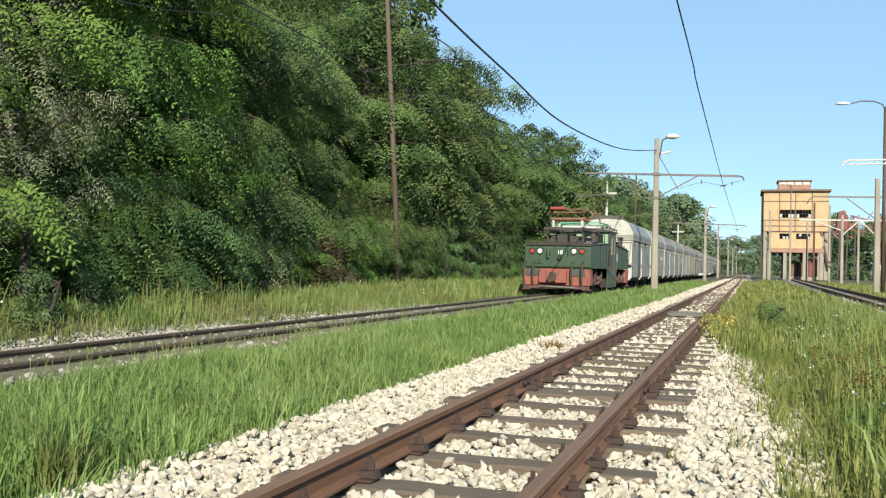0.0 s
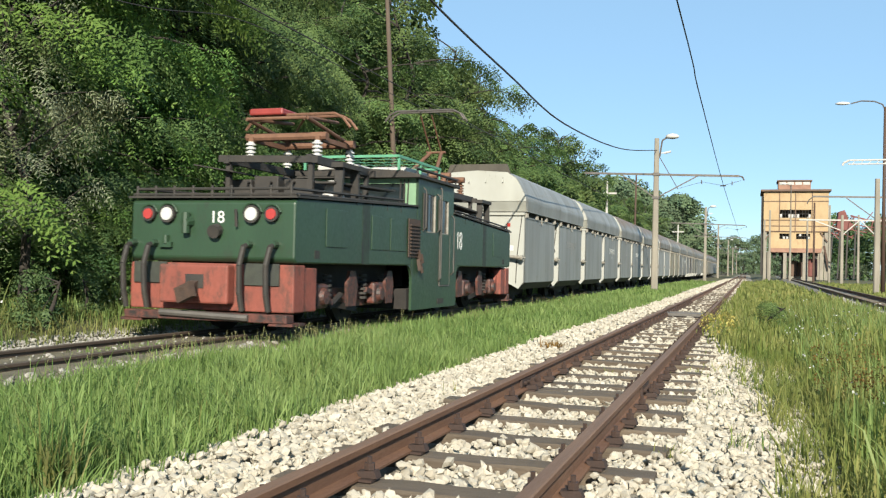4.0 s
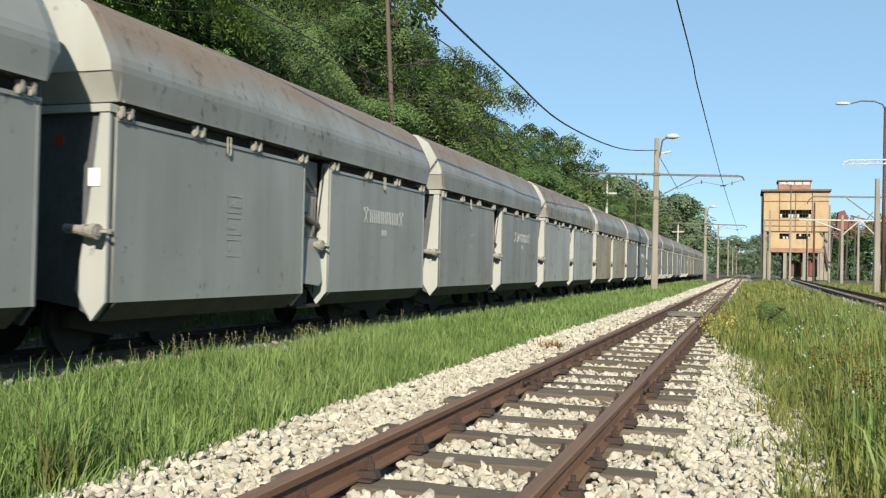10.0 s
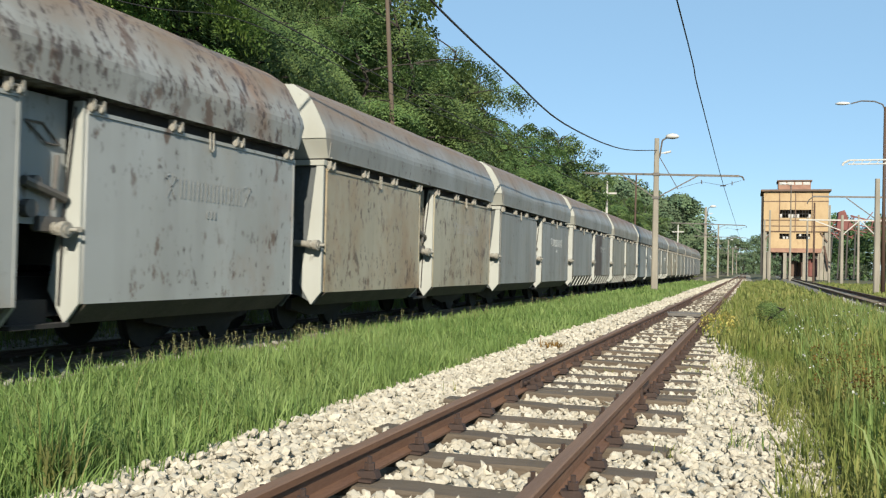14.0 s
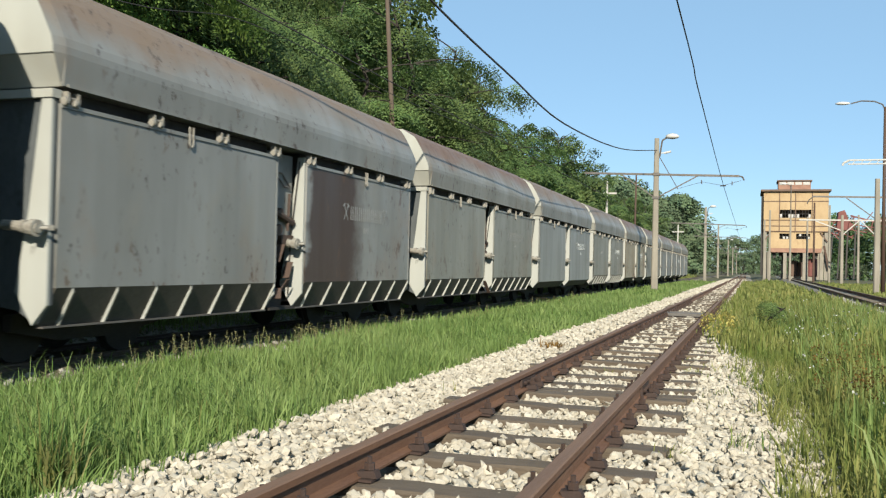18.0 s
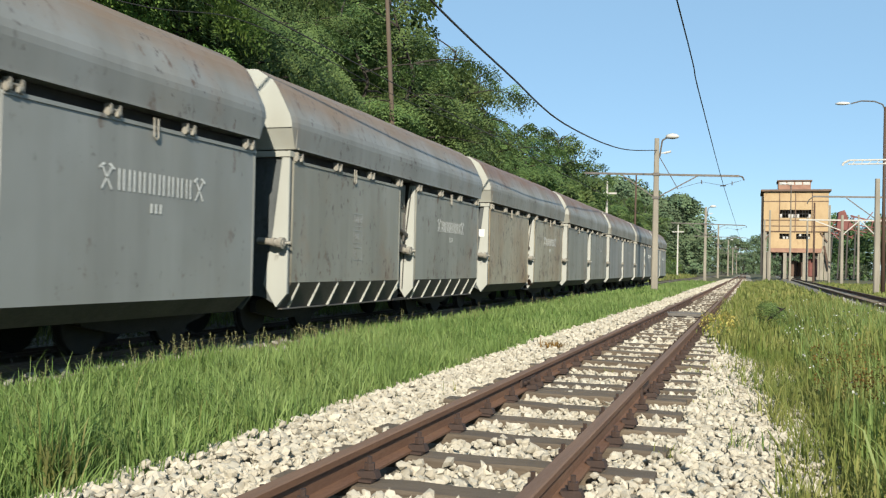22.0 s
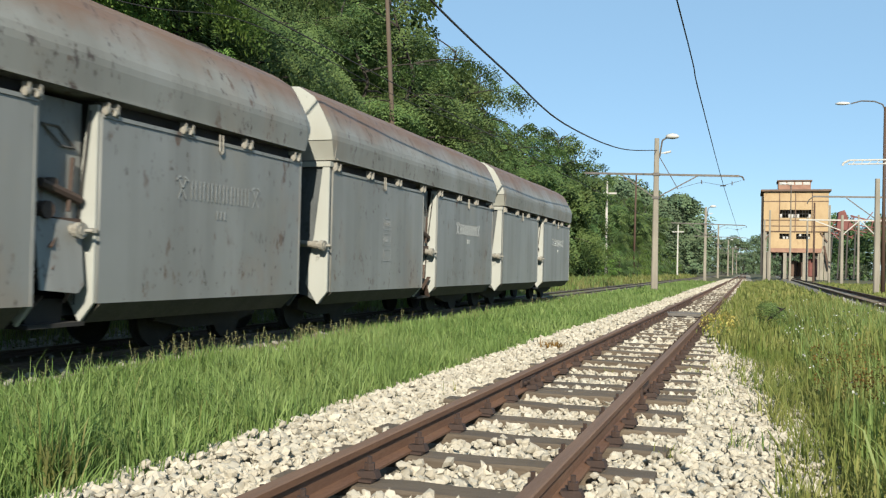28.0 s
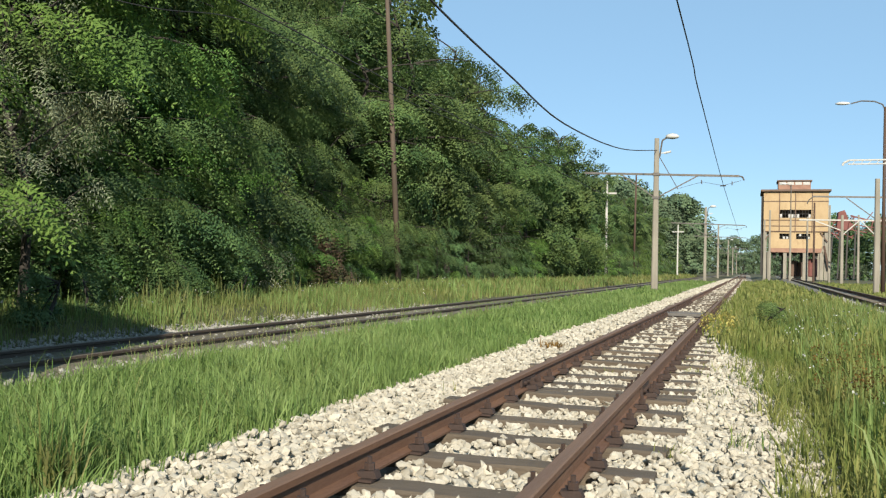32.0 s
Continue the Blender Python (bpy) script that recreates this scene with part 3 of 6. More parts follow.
gravel += [(third_x(gy) + RNG.uniform(-0.6, 0.0), gy, -0.08, RNG.uniform(0.02, 0.04)) for gy in [RNG.uniform(18, 40) for _ in range(1200)]]
tagged(new("gravel", scatter(gravel, M["graystone"], "gravel")), "grey gravel along the edges of the dark tracks", "gravel", kind="stuff")


# ---------- poles, lamps and wires ----------
def tapered_pole(g, h, w0, w1, d0=None, d1=None):
    d0, d1 = d0 or w0, d1 or w1
    c = 0.18
    def ring(w, d, z):
        a, b = w / 2, d / 2
        return [(-a + c * w, -b, z), (a - c * w, -b, z), (a, -b + c * d, z), (a, b - c * d, z), (a - c * w, b, z), (-a + c * w, b, z), (-a, b - c * d, z), (-a, -b + c * d, z)]
    v = ring(w0, d0, -0.5) + ring(w1, d1, h)
    return g.add(v, [tuple(range(7, -1, -1)), tuple(range(8, 16))] + [(i, (i + 1) % 8, (i + 1) % 8 + 8, i + 8) for i in range(8)])


def lamp_head(parent, x, y, z, dx, size=1.0, arm=True):
    """Cobra-head street lamp that reaches from x towards x + dx."""
    s = math.copysign(1, dx)
    L = abs(dx)
    if arm:
        part("lamp_arm", Geo().path([(x, y, z - 0.55 * size), (x + s * 0.12 * L, y, z - 0.1 * size), (x + s * 0.4 * L, y, z)], 0.025 * size), M["steel"], parent)
    g = Geo()
    sect = [(0.30, 0.05, 0.05), (0.42, 0.10, 0.085), (0.65, 0.145, 0.11), (0.88, 0.12, 0.08), (1.0, 0.04, 0.03)]
    v, k = [], 8
    for u, w, h in sect:
        for i in range(k):
            a = 2 * math.pi * i / k
            v.append((x + s * L * u, y + w * size * math.cos(a), z + h * size * math.sin(a) * (1 if math.sin(a) > 0 else 0.6)))
    f = [tuple(range(k)), tuple((len(sect) - 1) * k + i for i in range(k))]
    f += [(j * k + i, j * k + (i + 1) % k, (j + 1) * k + (i + 1) % k, (j + 1) * k + i) for j in range(len(sect) - 1) for i in range(k)]
    part("lamp_housing", g.add(v, f), M["porcelain"], parent, "white street-lamp housing", smooth=True)


def insulator(parent, x, y, z, up=True):
    g = Geo().rod((x, y, z - 0.11), (x, y, z + 0.11), 0.018, 8)
    for k in (-0.06, 0.0, 0.06):
        g.rod((x, y, z + k - 0.014), (x, y, z + k + 0.014), 0.045, 8, 0.03)
    part("insulator", g, M["steel"], parent)


def catenary_pole(x, y, h, lamp=True, detail=True, left=-3.87, right=4.5, z0=0.0):
    p = thing("catenary_pole", "weathered concrete catenary pole with steel cross-arm and street lamp" if lamp else "weathered concrete catenary pole with a steel cross-arm", "pole", x, y, z0, "poles along the railway")
    part("post", tapered_pole(Geo(), h, 0.36, 0.24, 0.30, 0.22), M["concrete"], p, bevel=0.012)
    za = h - 1.95
    g = Geo().beam((left, 0, za + 0.12), (right - 0.25, 0, za - 0.13), 0.10, 0.11)
    g.path([(right - 0.25, 0, za - 0.13), (right - 0.08, 0, za - 0.18), (right, 0, za - 0.36)], 0.04)
    part("cross_arm", g, M["steel"], p)
    for a, b in (((-1.86, 0, za + 0.02), (-0.1, 0, za - 1.22)), ((2.15, 0, za - 0.1), (0.1, 0, za - 1.22))):
        part("brace", Geo().beam(a, b, 0.06, 0.06), M["steel"], p)
    part("clamp", Geo().box(-0.17, 0.17, -0.17, 0.17, za - 0.07, za + 0.09), M["steel"], p)
    part("clamp", Geo().box(-0.18, 0.18, -0.18, 0.18, za - 1.32, za - 1.18), M["steel"], p)
    if detail:
        part("span_wire", Geo().path([(1.2, 0, za - 0.75), (2.4, 0, za - 0.42), (3.45, 0, za - 0.62), (4.35, 0, za - 0.36)], 0.012, 4), M["black"], p)
        for ix, iz in ((2.36, -0.42), (3.9, -0.5)):
            insulator(p, ix, 0, za + iz)
        part("wire_clamp", Geo().rod((3.3, 0, za - 0.63), (3.6, 0, za - 0.63), 0.035, 6), M["black"], p)
        part("side_bracket", Geo().path([(0.15, 0, h - 0.82), (0.4, 0, h - 0.78)], 0.03).rod((0.38, 0, h - 0.80), (0.75, 0, h - 0.72), 0.06, 8), M["porcelain"], p, "small pale side lamp")
        part("stay", Geo().path([(0.15, 0, h - 1.0), (1.15, 0, za - 0.8)], 0.022), M["steel"], p)
    if lamp:
        lamp_head(p, 0.16, 0, h + 0.06, 1.0, 1.9)
    return p


catenary_pole(-4.8, 50.3, 7.95)
catenary_pole(-4.8, 109.5, 8.2, True, True)
for k, py in enumerate((156, 232, 300, 390, 500)):
    catenary_pole(-4.8, py, 8.4, k in (1, 2, 3), False)


def steel_pole(x, y, h, r, material, label, lean=(0.0, 0.0), name="pole", z0=0.0):
    p = thing(name, label, "pole", x, y, z0)
    part("shaft", Geo().rod((0, 0, -0.5), (lean[0], lean[1], h), r, 10, r * 0.62), material, p, smooth=True)
    return p


steel_pole(-13.94, 36.0, 13.4, 0.135, M["wood"], "tall weathered brown wooden pole at the wood's edge", (-0.94, 0), "wooden_pole")
steel_pole(-11.4, 97.0, 10.8, 0.13, M["poleiron"], "thin rusty steel pole beside the woods", (0.1, 0), "rusty_pole")
for tx, ty, h in ((-12.0, 81.3, 8.6), (-10.3, 143.3, 7.76), (-10.3, 202.6, 7.5)):
    p = thing("telegraph_post", "pale concrete telegraph post with a short cross-bar", "pole", tx, ty, 0, "pale telegraph posts")
    part("post", tapered_pole(Geo(), h, 0.26, 0.16), M["whitepost"], p)
    part("cross_bar", Geo().box(-0.85, 0.85, -0.05, 0.05, h - 1.15, h - 1.0), M["whitepost"], p)
    for k in (-0.75, -0.35, 0.35, 0.75):
        insulator(p, k, 0, h - 0.9)

# steel lamp post and its neighbour by the side track
lp = steel_pole(7.58, 60, 10.9, 0.13, M["poleiron"], "tall dark steel lamp post with a curved arm", (0, 0), "lamp_post")
part("curved_arm", Geo().path([(0, 0, 10.7), (-0.15, 0, 11.05), (-0.6, 0, 11.25), (-1.3, 0, 11.3), (-1.9, 0, 11.15)], 0.04), M["steel"], lp)
lamp_head(lp, -1.6, 0, 11.16, -1.15, 1.3, False)
rp = thing("catenary_pole", "weathered concrete catenary pole with a braced steel cross-arm", "pole", 7.22, 60, 0, "poles along the railway")
part("post", tapered_pole(Geo(), 6.6, 0.34, 0.26), M["concrete"], rp, bevel=0.012)
part("cross_arm", Geo().beam((-3.6, 0, 5.55), (2.6, 0, 5.45), 0.09, 0.10).path([(-3.6, 0, 5.5), (-3.8, 0, 5.35), (-3.9, 0, 5.1)], 0.035), M["steel"], rp)
part("brace", Geo().beam((-1.7, 0, 5.45), (-0.1, 0, 4.2), 0.06, 0.06), M["steel"], rp)
fp = thing("catenary_pole", "concrete catenary pole with a pale rusty box beam", "pole", 6.95, 45, 0, "poles along the railway")
part("post", tapered_pole(Geo(), 7.2, 0.36, 0.26), M["concrete"], fp, bevel=0.012)
g = Geo().beam((-2.7, 0, 6.02), (0.4, 0, 6.02), 0.10, 0.06).beam((-2.75, 0, 5.84), (0.4, 0, 5.84), 0.10, 0.05)
for k in range(9):
    g.beam((-2.6 + 0.33 * k, 0, 5.84), (-2.43 + 0.33 * k, 0, 6.02), 0.03, 0.03)
g.path([(-2.7, 0, 6.02), (-2.95, 0, 5.9), (-3.0, 0, 5.78)], 0.05)
part("box_beam", g, M["whitepost"], fp, "pale rusty lattice beam")


def cable(name, pts, r, label):
    """A sagging wire through the given points."""
    fine = []
    n = len(pts)
    for i in range(n - 1):
        p0, p1, p2, p3 = (Vector(pts[max(0, i - 1)]), Vector(pts[i]), Vector(pts[i + 1]), Vector(pts[min(n - 1, i + 2)]))
        for k in range(8):
            t = k / 8
            fine.append(0.5 * ((2 * p1) + (p2 - p0) * t + (2 * p0 - 5 * p1 + 4 * p2 - p3) * t * t + (3 * p1 - p0 - 3 * p2 + p3) * t ** 3))
    fine.append(Vector(pts[-1]))
    ob = new(name, Geo().path(fine, r, 5).mesh(name, M["black"]))
    return tagged(ob, label, "wire", kind="structure")


cable("contact_wire", [(-1.25, -30, 5.6), (-1.2, 15.5, 5.36), (-1.2, 23.5, 5.15), (-1.25, 50.3, 5.12), (-1.2, 91, 5.3), (-1.25, 109.5, 5.4), (-1.2, 156, 5.5)], 0.014, "thin black contact wire over the near track")
cable("hanging_cable", [(-4.8, 4, 6.4), (-4.8, 9.0, 5.45), (-4.8, 13.3, 5.04), (-4.8, 18.4, 4.87), (-4.8, 24.6, 4.78), (-4.8, 36.1, 5.58), (-4.8, 50.2, 7.3)], 0.022, "thick sagging black cable between poles")
cable("contact_wire", [(-7.4, -30, 4.85), (-7.4, 50.3, 4.8), (-7.4, 109.5, 4.9), (-7.4, 180, 5.0)], 0.012, "thin contact wire over the train's track")
cable("phone_line", [(-9.2, 2, 4.4), (-9.2, 11, 4.75), (-9.2, 15, 5.42), (-9.2, 19, 5.50), (-9.3, 23, 5.50), (-9.4, 30, 5.75), (-10.4, 55, 7.2), (-12, 81.3, 8.3)], 0.010, "thin grey line along the wood")
# pole that carries the near end of the sagging cable, beside the viewpoint
np_ = thing("catenary_pole", "weathered concrete catenary pole with a braced cross-arm", "pole", -4.8, -8.0, 0, "poles along the railway")
part("post", tapered_pole(Geo(), 8.0, 0.36, 0.24), M["concrete"], np_)
part("cross_arm", Geo().beam((-3.8, 0, 6.1), (4.3, 0, 5.9), 0.10, 0.11), M["steel"], np_)
part("brace", Geo().beam((-1.86, 0, 6.0), (-0.1, 0, 4.8), 0.06, 0.06), M["steel"], np_)
# ---------- loading bunker and yard ----------
def bunker():
    b = thing("loading_bunker", "cream concrete coal-loading bunker on stilts with broken windows", "building", 2.05, 150, 0.42)
    W, D, Z0, Z1 = 9.3, 9.0, 6.7, 12.9
    g = Geo()
    # front wall with two window bands
    bands = [(8.85, 10.1, [(2.35, 6.85)])]
    z = Z0
    for za, zb, wins in bands:
        g.box(0, W, 0, 0.3, z, za)
        x = 0.0
        for wa, wb in wins:
            g.box(x, wa, 0, 0.3, za, zb)
            x = wb
        g.box(x, W, 0, 0.3, za, zb)
        z = zb
    g.box(0, W, 0, 0.3, z, Z1)
    part("front_wall", g, M["cream"], b)
    g = Geo().box(0.95, W - 0.8, 0.12, 0.42, 4.2, 5.6).box(0.95, W - 0.8, 0.12, 0.42, 6.45, Z0)
    for xa, xb in ((0.95, 2.35), (3.75, 4.75), (6.75, W - 0.8)):
        g.box(xa, xb, 0.12, 0.42, 5.6, 6.45)
    part("lower_wall", g, M["cream"], b)
    part("side_wall", Geo().box(0, 0.3, 0.3, D, Z0, Z1), M["cream"], b)
    part("side_wall", Geo().box(W - 0.3, W, 0.3, D, Z0, Z1), M["cream"], b)
    part("back_wall", Geo().box(0, W, D, D + 0.3, Z0, Z1), M["cream"], b)
    part("floor_slab", Geo().box(0.3, W - 0.3, 0.3, D, Z0 - 0.1, Z0 + 0.15), M["concrete"], b)
    part("upper_floor", Geo().box(0.3, W - 0.3, 0.3, D, 8.2, 8.4), M["concrete"], b)
    # narrower hopper storey below
    for xa in (0.95, W - 1.1):
        part("hopper_side", Geo().box(xa, xa + 0.3, 0.42, D - 0.5, 4.2, Z0), M["cream"], b)
    part("hopper_back", Geo().box(0.95, W - 0.8, D - 0.5, D - 0.2, 4.2, Z0), M["cream"], b)
    part("hopper_rim", Geo().prism([(0.95, 4.2), (1.15, 3.55), (W - 1.0, 3.55), (W - 0.8, 4.2)], 0.06, D - 0.4), M["brownwall"], b, "rust-stained lower rim")
    for sx, x0_ in ((1, 0.1), (-1, W - 0.1)):
        part("brace", Geo().beam((x0_, 0.0, 5.2), (x0_ + sx * 0.95, 0.0, 6.6), 0.18, 0.18), M["roofing"], b)
    for k in range(7):
        part("chute", Geo().prism([(1.3 + k * 1.0, 3.6), (2.0 + k * 1.0, 3.6), (1.85 + k * 1.0, 2.7 + 0.35 * (k % 2)), (1.45 + k * 1.0, 2.7)], 1.0, 2.2), M["black"], b)
    part("roof", Geo().box(-0.45, W + 0.35, -0.5, D + 0.5, Z1, Z1 + 0.3), M["roofing"], b, bevel=0.03)
    lan = part("roof_lantern", Geo().box(2.15, 6.85, 2.0, 7.0, Z1 + 0.3, Z1 + 1.75), M["brownwall"], b, "brown roof lantern with pale panels")
    part("lantern_roof", Geo().box(1.95, 7.05, 1.8, 7.2, Z1 + 1.75, Z1 + 1.95), M["roofing"], lan)
    for k in range(4):
        part("pale_panel", Geo().box(2.3 + k * 1.15, 3.25 + k * 1.15, 1.95, 2.0, Z1 + 1.2, Z1 + 1.65), M["whitepost"], lan)
    # frame lines on the face
    for x in (2.3, 4.6, 7.0):
        part("pilaster", Geo().box(x - 0.06, x + 0.06, -0.05, 0, Z0, Z1), M["roofing"], b)
    for z in (8.5, 11.4, 7.6, 6.78):
        part("ledge", Geo().box(0, W, -0.06, 0, z - 0.06, z + 0.06), M["roofing"], b)
    for wa, wb, za, zb in ((2.35, 3.75, 5.6, 6.45), (4.75, 6.75, 5.6, 6.45), (2.35, 6.85, 8.85, 10.1)):
        w = part("window", Geo().box(wa, wb, 0.2, 0.24, za, za + 0.05), M["black"], b, "broken steel-framed window")
        n = int((wb - wa) / 0.38)
        for k in range(n + 1):
            x = wa + (wb - wa) * k / n
            part("mullion", Geo().box(x - 0.03, x + 0.03, 0.14, 0.2, za, zb), M["black"], w)
        part("transom", Geo().box(wa, wb, 0.14, 0.2, (za + zb) / 2 - 0.03, (za + zb) / 2 + 0.03), M["black"], w)
        r = random.Random(int(wa * 7 + za))
        for k in range(n):
            for q in range(2):
                if r.random() < (0.55 if q == 0 else 0.12):
                    x = wa + (wb - wa) * k / n
                    h = (zb - za) / 2
                    part("pane", Geo().box(x + 0.04, x + 0.34, 0.12, 0.13, za + q * h + 0.04, za + q * h + h - 0.05), M["canvas"], w)
    for lx in (0.25, 0.9, 3.2, 6.0, W - 0.9, W - 0.25):
        for ly in (0.4, D - 0.5):
            part("leg", Geo().box(lx - 0.25, lx + 0.25, ly - 0.25, ly + 0.25, -0.6, 6.7 if lx in (0.25, W - 0.25) else 3.7), M["concrete"], b)
    part("side_chute", Geo().box(-0.35, 0.0, 0.5, 2.0, 0.0, 12.2), M["black"], b, "dark vertical side duct")
    part("corner_strut", Geo().beam((W + 0.1, -0.2, 1.0), (W - 0.6, -0.2, 4.6), 0.3, 0.3), M["poleiron"], b)


bunker()
# yard poles in front of the bunker
for px, py, h, lam in ((1.85, 125, 7.6, 0), (2.35, 118, 8.4, 0), (4.7, 118, 7.9, 1), (6.6, 118, 7.6, 0), (7.6, 122, 9.6, 0), (8.6, 112, 8.6, 0), (10.5, 118, 6.4, 0), (11.6, 112, 7.5, 0), (12.6, 100, 7.4, 0)):
    p = thing("yard_pole", "weathered concrete yard pole", "pole", px, py, 0, "yard poles before the bunker")
    part("post", tapered_pole(Geo(), h, 0.27, 0.20), M["concrete"] if h < 9 else M["poleiron"], p)
    if lam:
        lamp_head(p, 0, 0, 11.6, -1.4, 1.3)
        part("extension", Geo().rod((0, 0, h), (0, 0, 11.5), 0.06), M["steel"], p)
gan = thing("yard_gantry", "concrete gantry with pale braced cross-beam", "gantry", 8.6, 104, 0)
for gx in (0.6, 4.1):
    part("post", tapered_pole(Geo(), 7.0, 0.34, 0.26), M["concrete"], gan)
    gan.children[-1].location.x = gx
part("cross_beam", Geo().beam((-3.6, 0, 6.5), (5.6, 0, 6.45), 0.14, 0.14), M["whitepost"], gan)
for a, b_ in (((2.2, 0, 6.4), (0.6, 0, 4.9)), ((2.4, 0, 6.4), (4.1, 0, 4.6)), ((-2.0, 0, 6.4), (0.5, 0, 5.4))):
    part("brace", Geo().beam(a, b_, 0.1, 0.1), M["whitepost"], gan)


def red_machine():
    m = thing("bucket_excavator", "faded red steel conveyor machine behind the yard", "machine", 13.6, 172, 0)
    r = random.Random(4)
    part("machine_house", Geo().prism([(0.7, 8.4), (2.5, 8.4), (2.6, 10.4), (2.0, 11.9), (1.0, 11.6)], 0, 3).box(2.6, 3.4, 0, 3, 8.4, 9.6), M["farred"], m, bevel=0.05)
    for k in range(4):
        part("tower_leg", Geo().beam((k * 1.3 - 0.3, 0.5, 0), (k * 1.2 + 0.2, 0.5, 9.2), 0.25, 0.25), M["black"], m)
    for k in range(46):
        a = (r.uniform(-0.5, 8), r.uniform(0, 3), r.uniform(7.5, 10))
        c = (a[0] + r.uniform(-1.6, 2.4), a[1], a[2] + r.uniform(-1.6, 2.0))
        part("strut", Geo().beam(a, c, 0.16, 0.16), M["farred"], m)
    part("boom", Geo().beam((3, 1, 11.0), (13, 1, 8.2), 0.25, 0.25).beam((3, 1, 9.5), (13, 1, 8.0), 0.18, 0.18), M["farred"], m)


red_machine()
# things standing under the bunker
for kx, ky, kz, mat_, lab in ((4.6, 154, 1.2, "roofing", "rusty tank under the bunker"), (5.9, 153, 1.1, "rustpaint", "rusty tan tank under the bunker"), (7.2, 153, 1.4, "farred", "rusty drum under the bunker")):
    p = thing("storage_tank", lab, "tank", kx + 2, ky, 0)
    part("vessel", Geo().rod((0, 0, 0.3), (0, 0, 0.3 + kz * 2), kz * 0.62, 14), M[mat_], p, bevel=0.1)
    part("stand", Geo().box(-0.7, 0.7, -0.7, 0.7, -0.5, 0.3), M["concrete"], p)
# ---------- hopper wagons ----------
GREY, DUSTY, PEEL, TAN, OLIVE = W_PAINTS
HOOD = [(1.425, 2.63), (1.45, 2.92), (1.447, 2.99), (1.425, 3.07), (1.30, 3.32), (1.20, 3.49), (1.13, 3.585), (0.88, 3.74), (0.0, 3.80)]


def dented(y0, y1, z0, z1, x, seed, nx=9, nz=5, amp=0.0035, thick=0.03):
    """A door sheet with shallow dents."""
    g = Geo()
    v, f = [], []
    for j in range(nz + 1):
        for i in range(nx + 1):
            yy, zz = y0 + (y1 - y0) * i / nx, z0 + (z1 - z0) * j / nz
            d = 0 if i in (0, nx) or j in (0, nz) else amp * noise.noise((yy * 0.9 + seed * 7.1, zz * 1.1, seed * 3.3)) * 2
            v.append((x + d, yy, zz))
    k = nx + 1
    f = [(j * k + i, j * k + i + 1, (j + 1) * k + i + 1, (j + 1) * k + i) for j in range(nz) for i in range(nx)]
    g.add(v, f)
    g.box(x - thick - 0.02, x - 0.022, y0, y1, z0, z1)
    me = g.mesh("door", M["white"])
    for p in me.polygons:
        p.use_smooth = len(p.vertices) == 4 and abs(p.normal.x) > 0.9
    return me


def hinge_mesh():
    g = Geo()
    for k in (-0.07, 0.07):
        g.prism([(k - 0.013, 2.46), (k + 0.013, 2.46), (k + 0.013, 2.585), (k - 0.013, 2.595)], 1.345, 1.425, "x")
    g.rod((1.40, -0.11, 2.535), (1.40, 0.10, 2.535), 0.016, 8)
    g.rod((1.408, -0.12, 2.50), (1.408, -0.075, 2.50), 0.038, 10)
    g.rod((1.408, 0.015, 2.50), (1.408, 0.045, 2.50), 0.034, 10)
    return g.mesh("hinge", M["hingepaint"])


HINGE = hinge_mesh()


def plate(x0, x1, z0, z1, y, chips=False):
    """An end wall with two pointed feet."""
    prof = [(1.36, 2.58), (-1.36, 2.58), (-1.36, 0.62), (-1.22, 0.44), (-0.98, 0.56), (-0.55, 0.62), (0.55, 0.62), (0.98, 0.56), (1.22, 0.44), (1.36, 0.62)]
    return Geo().prism([(p[0], p[1]) for p in prof], y - 0.02, y + 0.02)


WALL_MESH = plate(0, 0, 0, 0, 0).mesh("end_wall", M["endpaint"], 0.004)
BACK_MESH = plate(0, 0, 0, 0, 0).mesh("end_wall", M["shadewall"], 0.004)
POST_PROF = [(1.36, 2.56), (1.25, 2.56), (1.13, 1.5), (1.00, 0.74), (1.20, 0.43), (1.36, 0.62)]
POST_MESH = [Geo().prism([(s_ * a, b) for a, b in POST_PROF], -0.02, 0.02).mesh("corner_post", M["endpaint"], 0.004) for s_ in (1, -1)]


def hood_mesh(seed):
    """Tapered lid shell along the wagon, closed at both ends."""
    g = Geo()
    outline = HOOD + [(-x, z) for x, z in HOOD[-2::-1]]
    n = len(outline)
    ys = [-4.74, -4.60] + list(np.linspace(-4.0, 4.0, 9)) + [4.60, 4.74]
    v = []
    for i, yy in enumerate(ys):
        for x, z in outline:
            k = 0.985 if i in (0, len(ys) - 1) else 1.0
            w = 0.012 * noise.noise((yy * 0.7 + seed * 5, x * 1.3, z)) if 0 < i < len(ys) - 1 else 0
            back = 0.14 if i in (0, len(ys) - 1) and z < 2.9 else 0.0      # the end leans in below
            v.append((x * k + w, yy - math.copysign(back, yy), z + w))
    f = [(j * n + i, j * n + i + 1, (j + 1) * n + i + 1, (j + 1) * n + i) for j in range(len(ys) - 1) for i in range(n - 1)]
    f += [(j * n + n - 1, j * n, (j + 1) * n, (j + 1) * n + n - 1) for j in range(len(ys) - 1)]
    me = g.add(v, f).mesh("hood", M["white"])
    for p in me.polygons:
        p.use_smooth = False
    return me


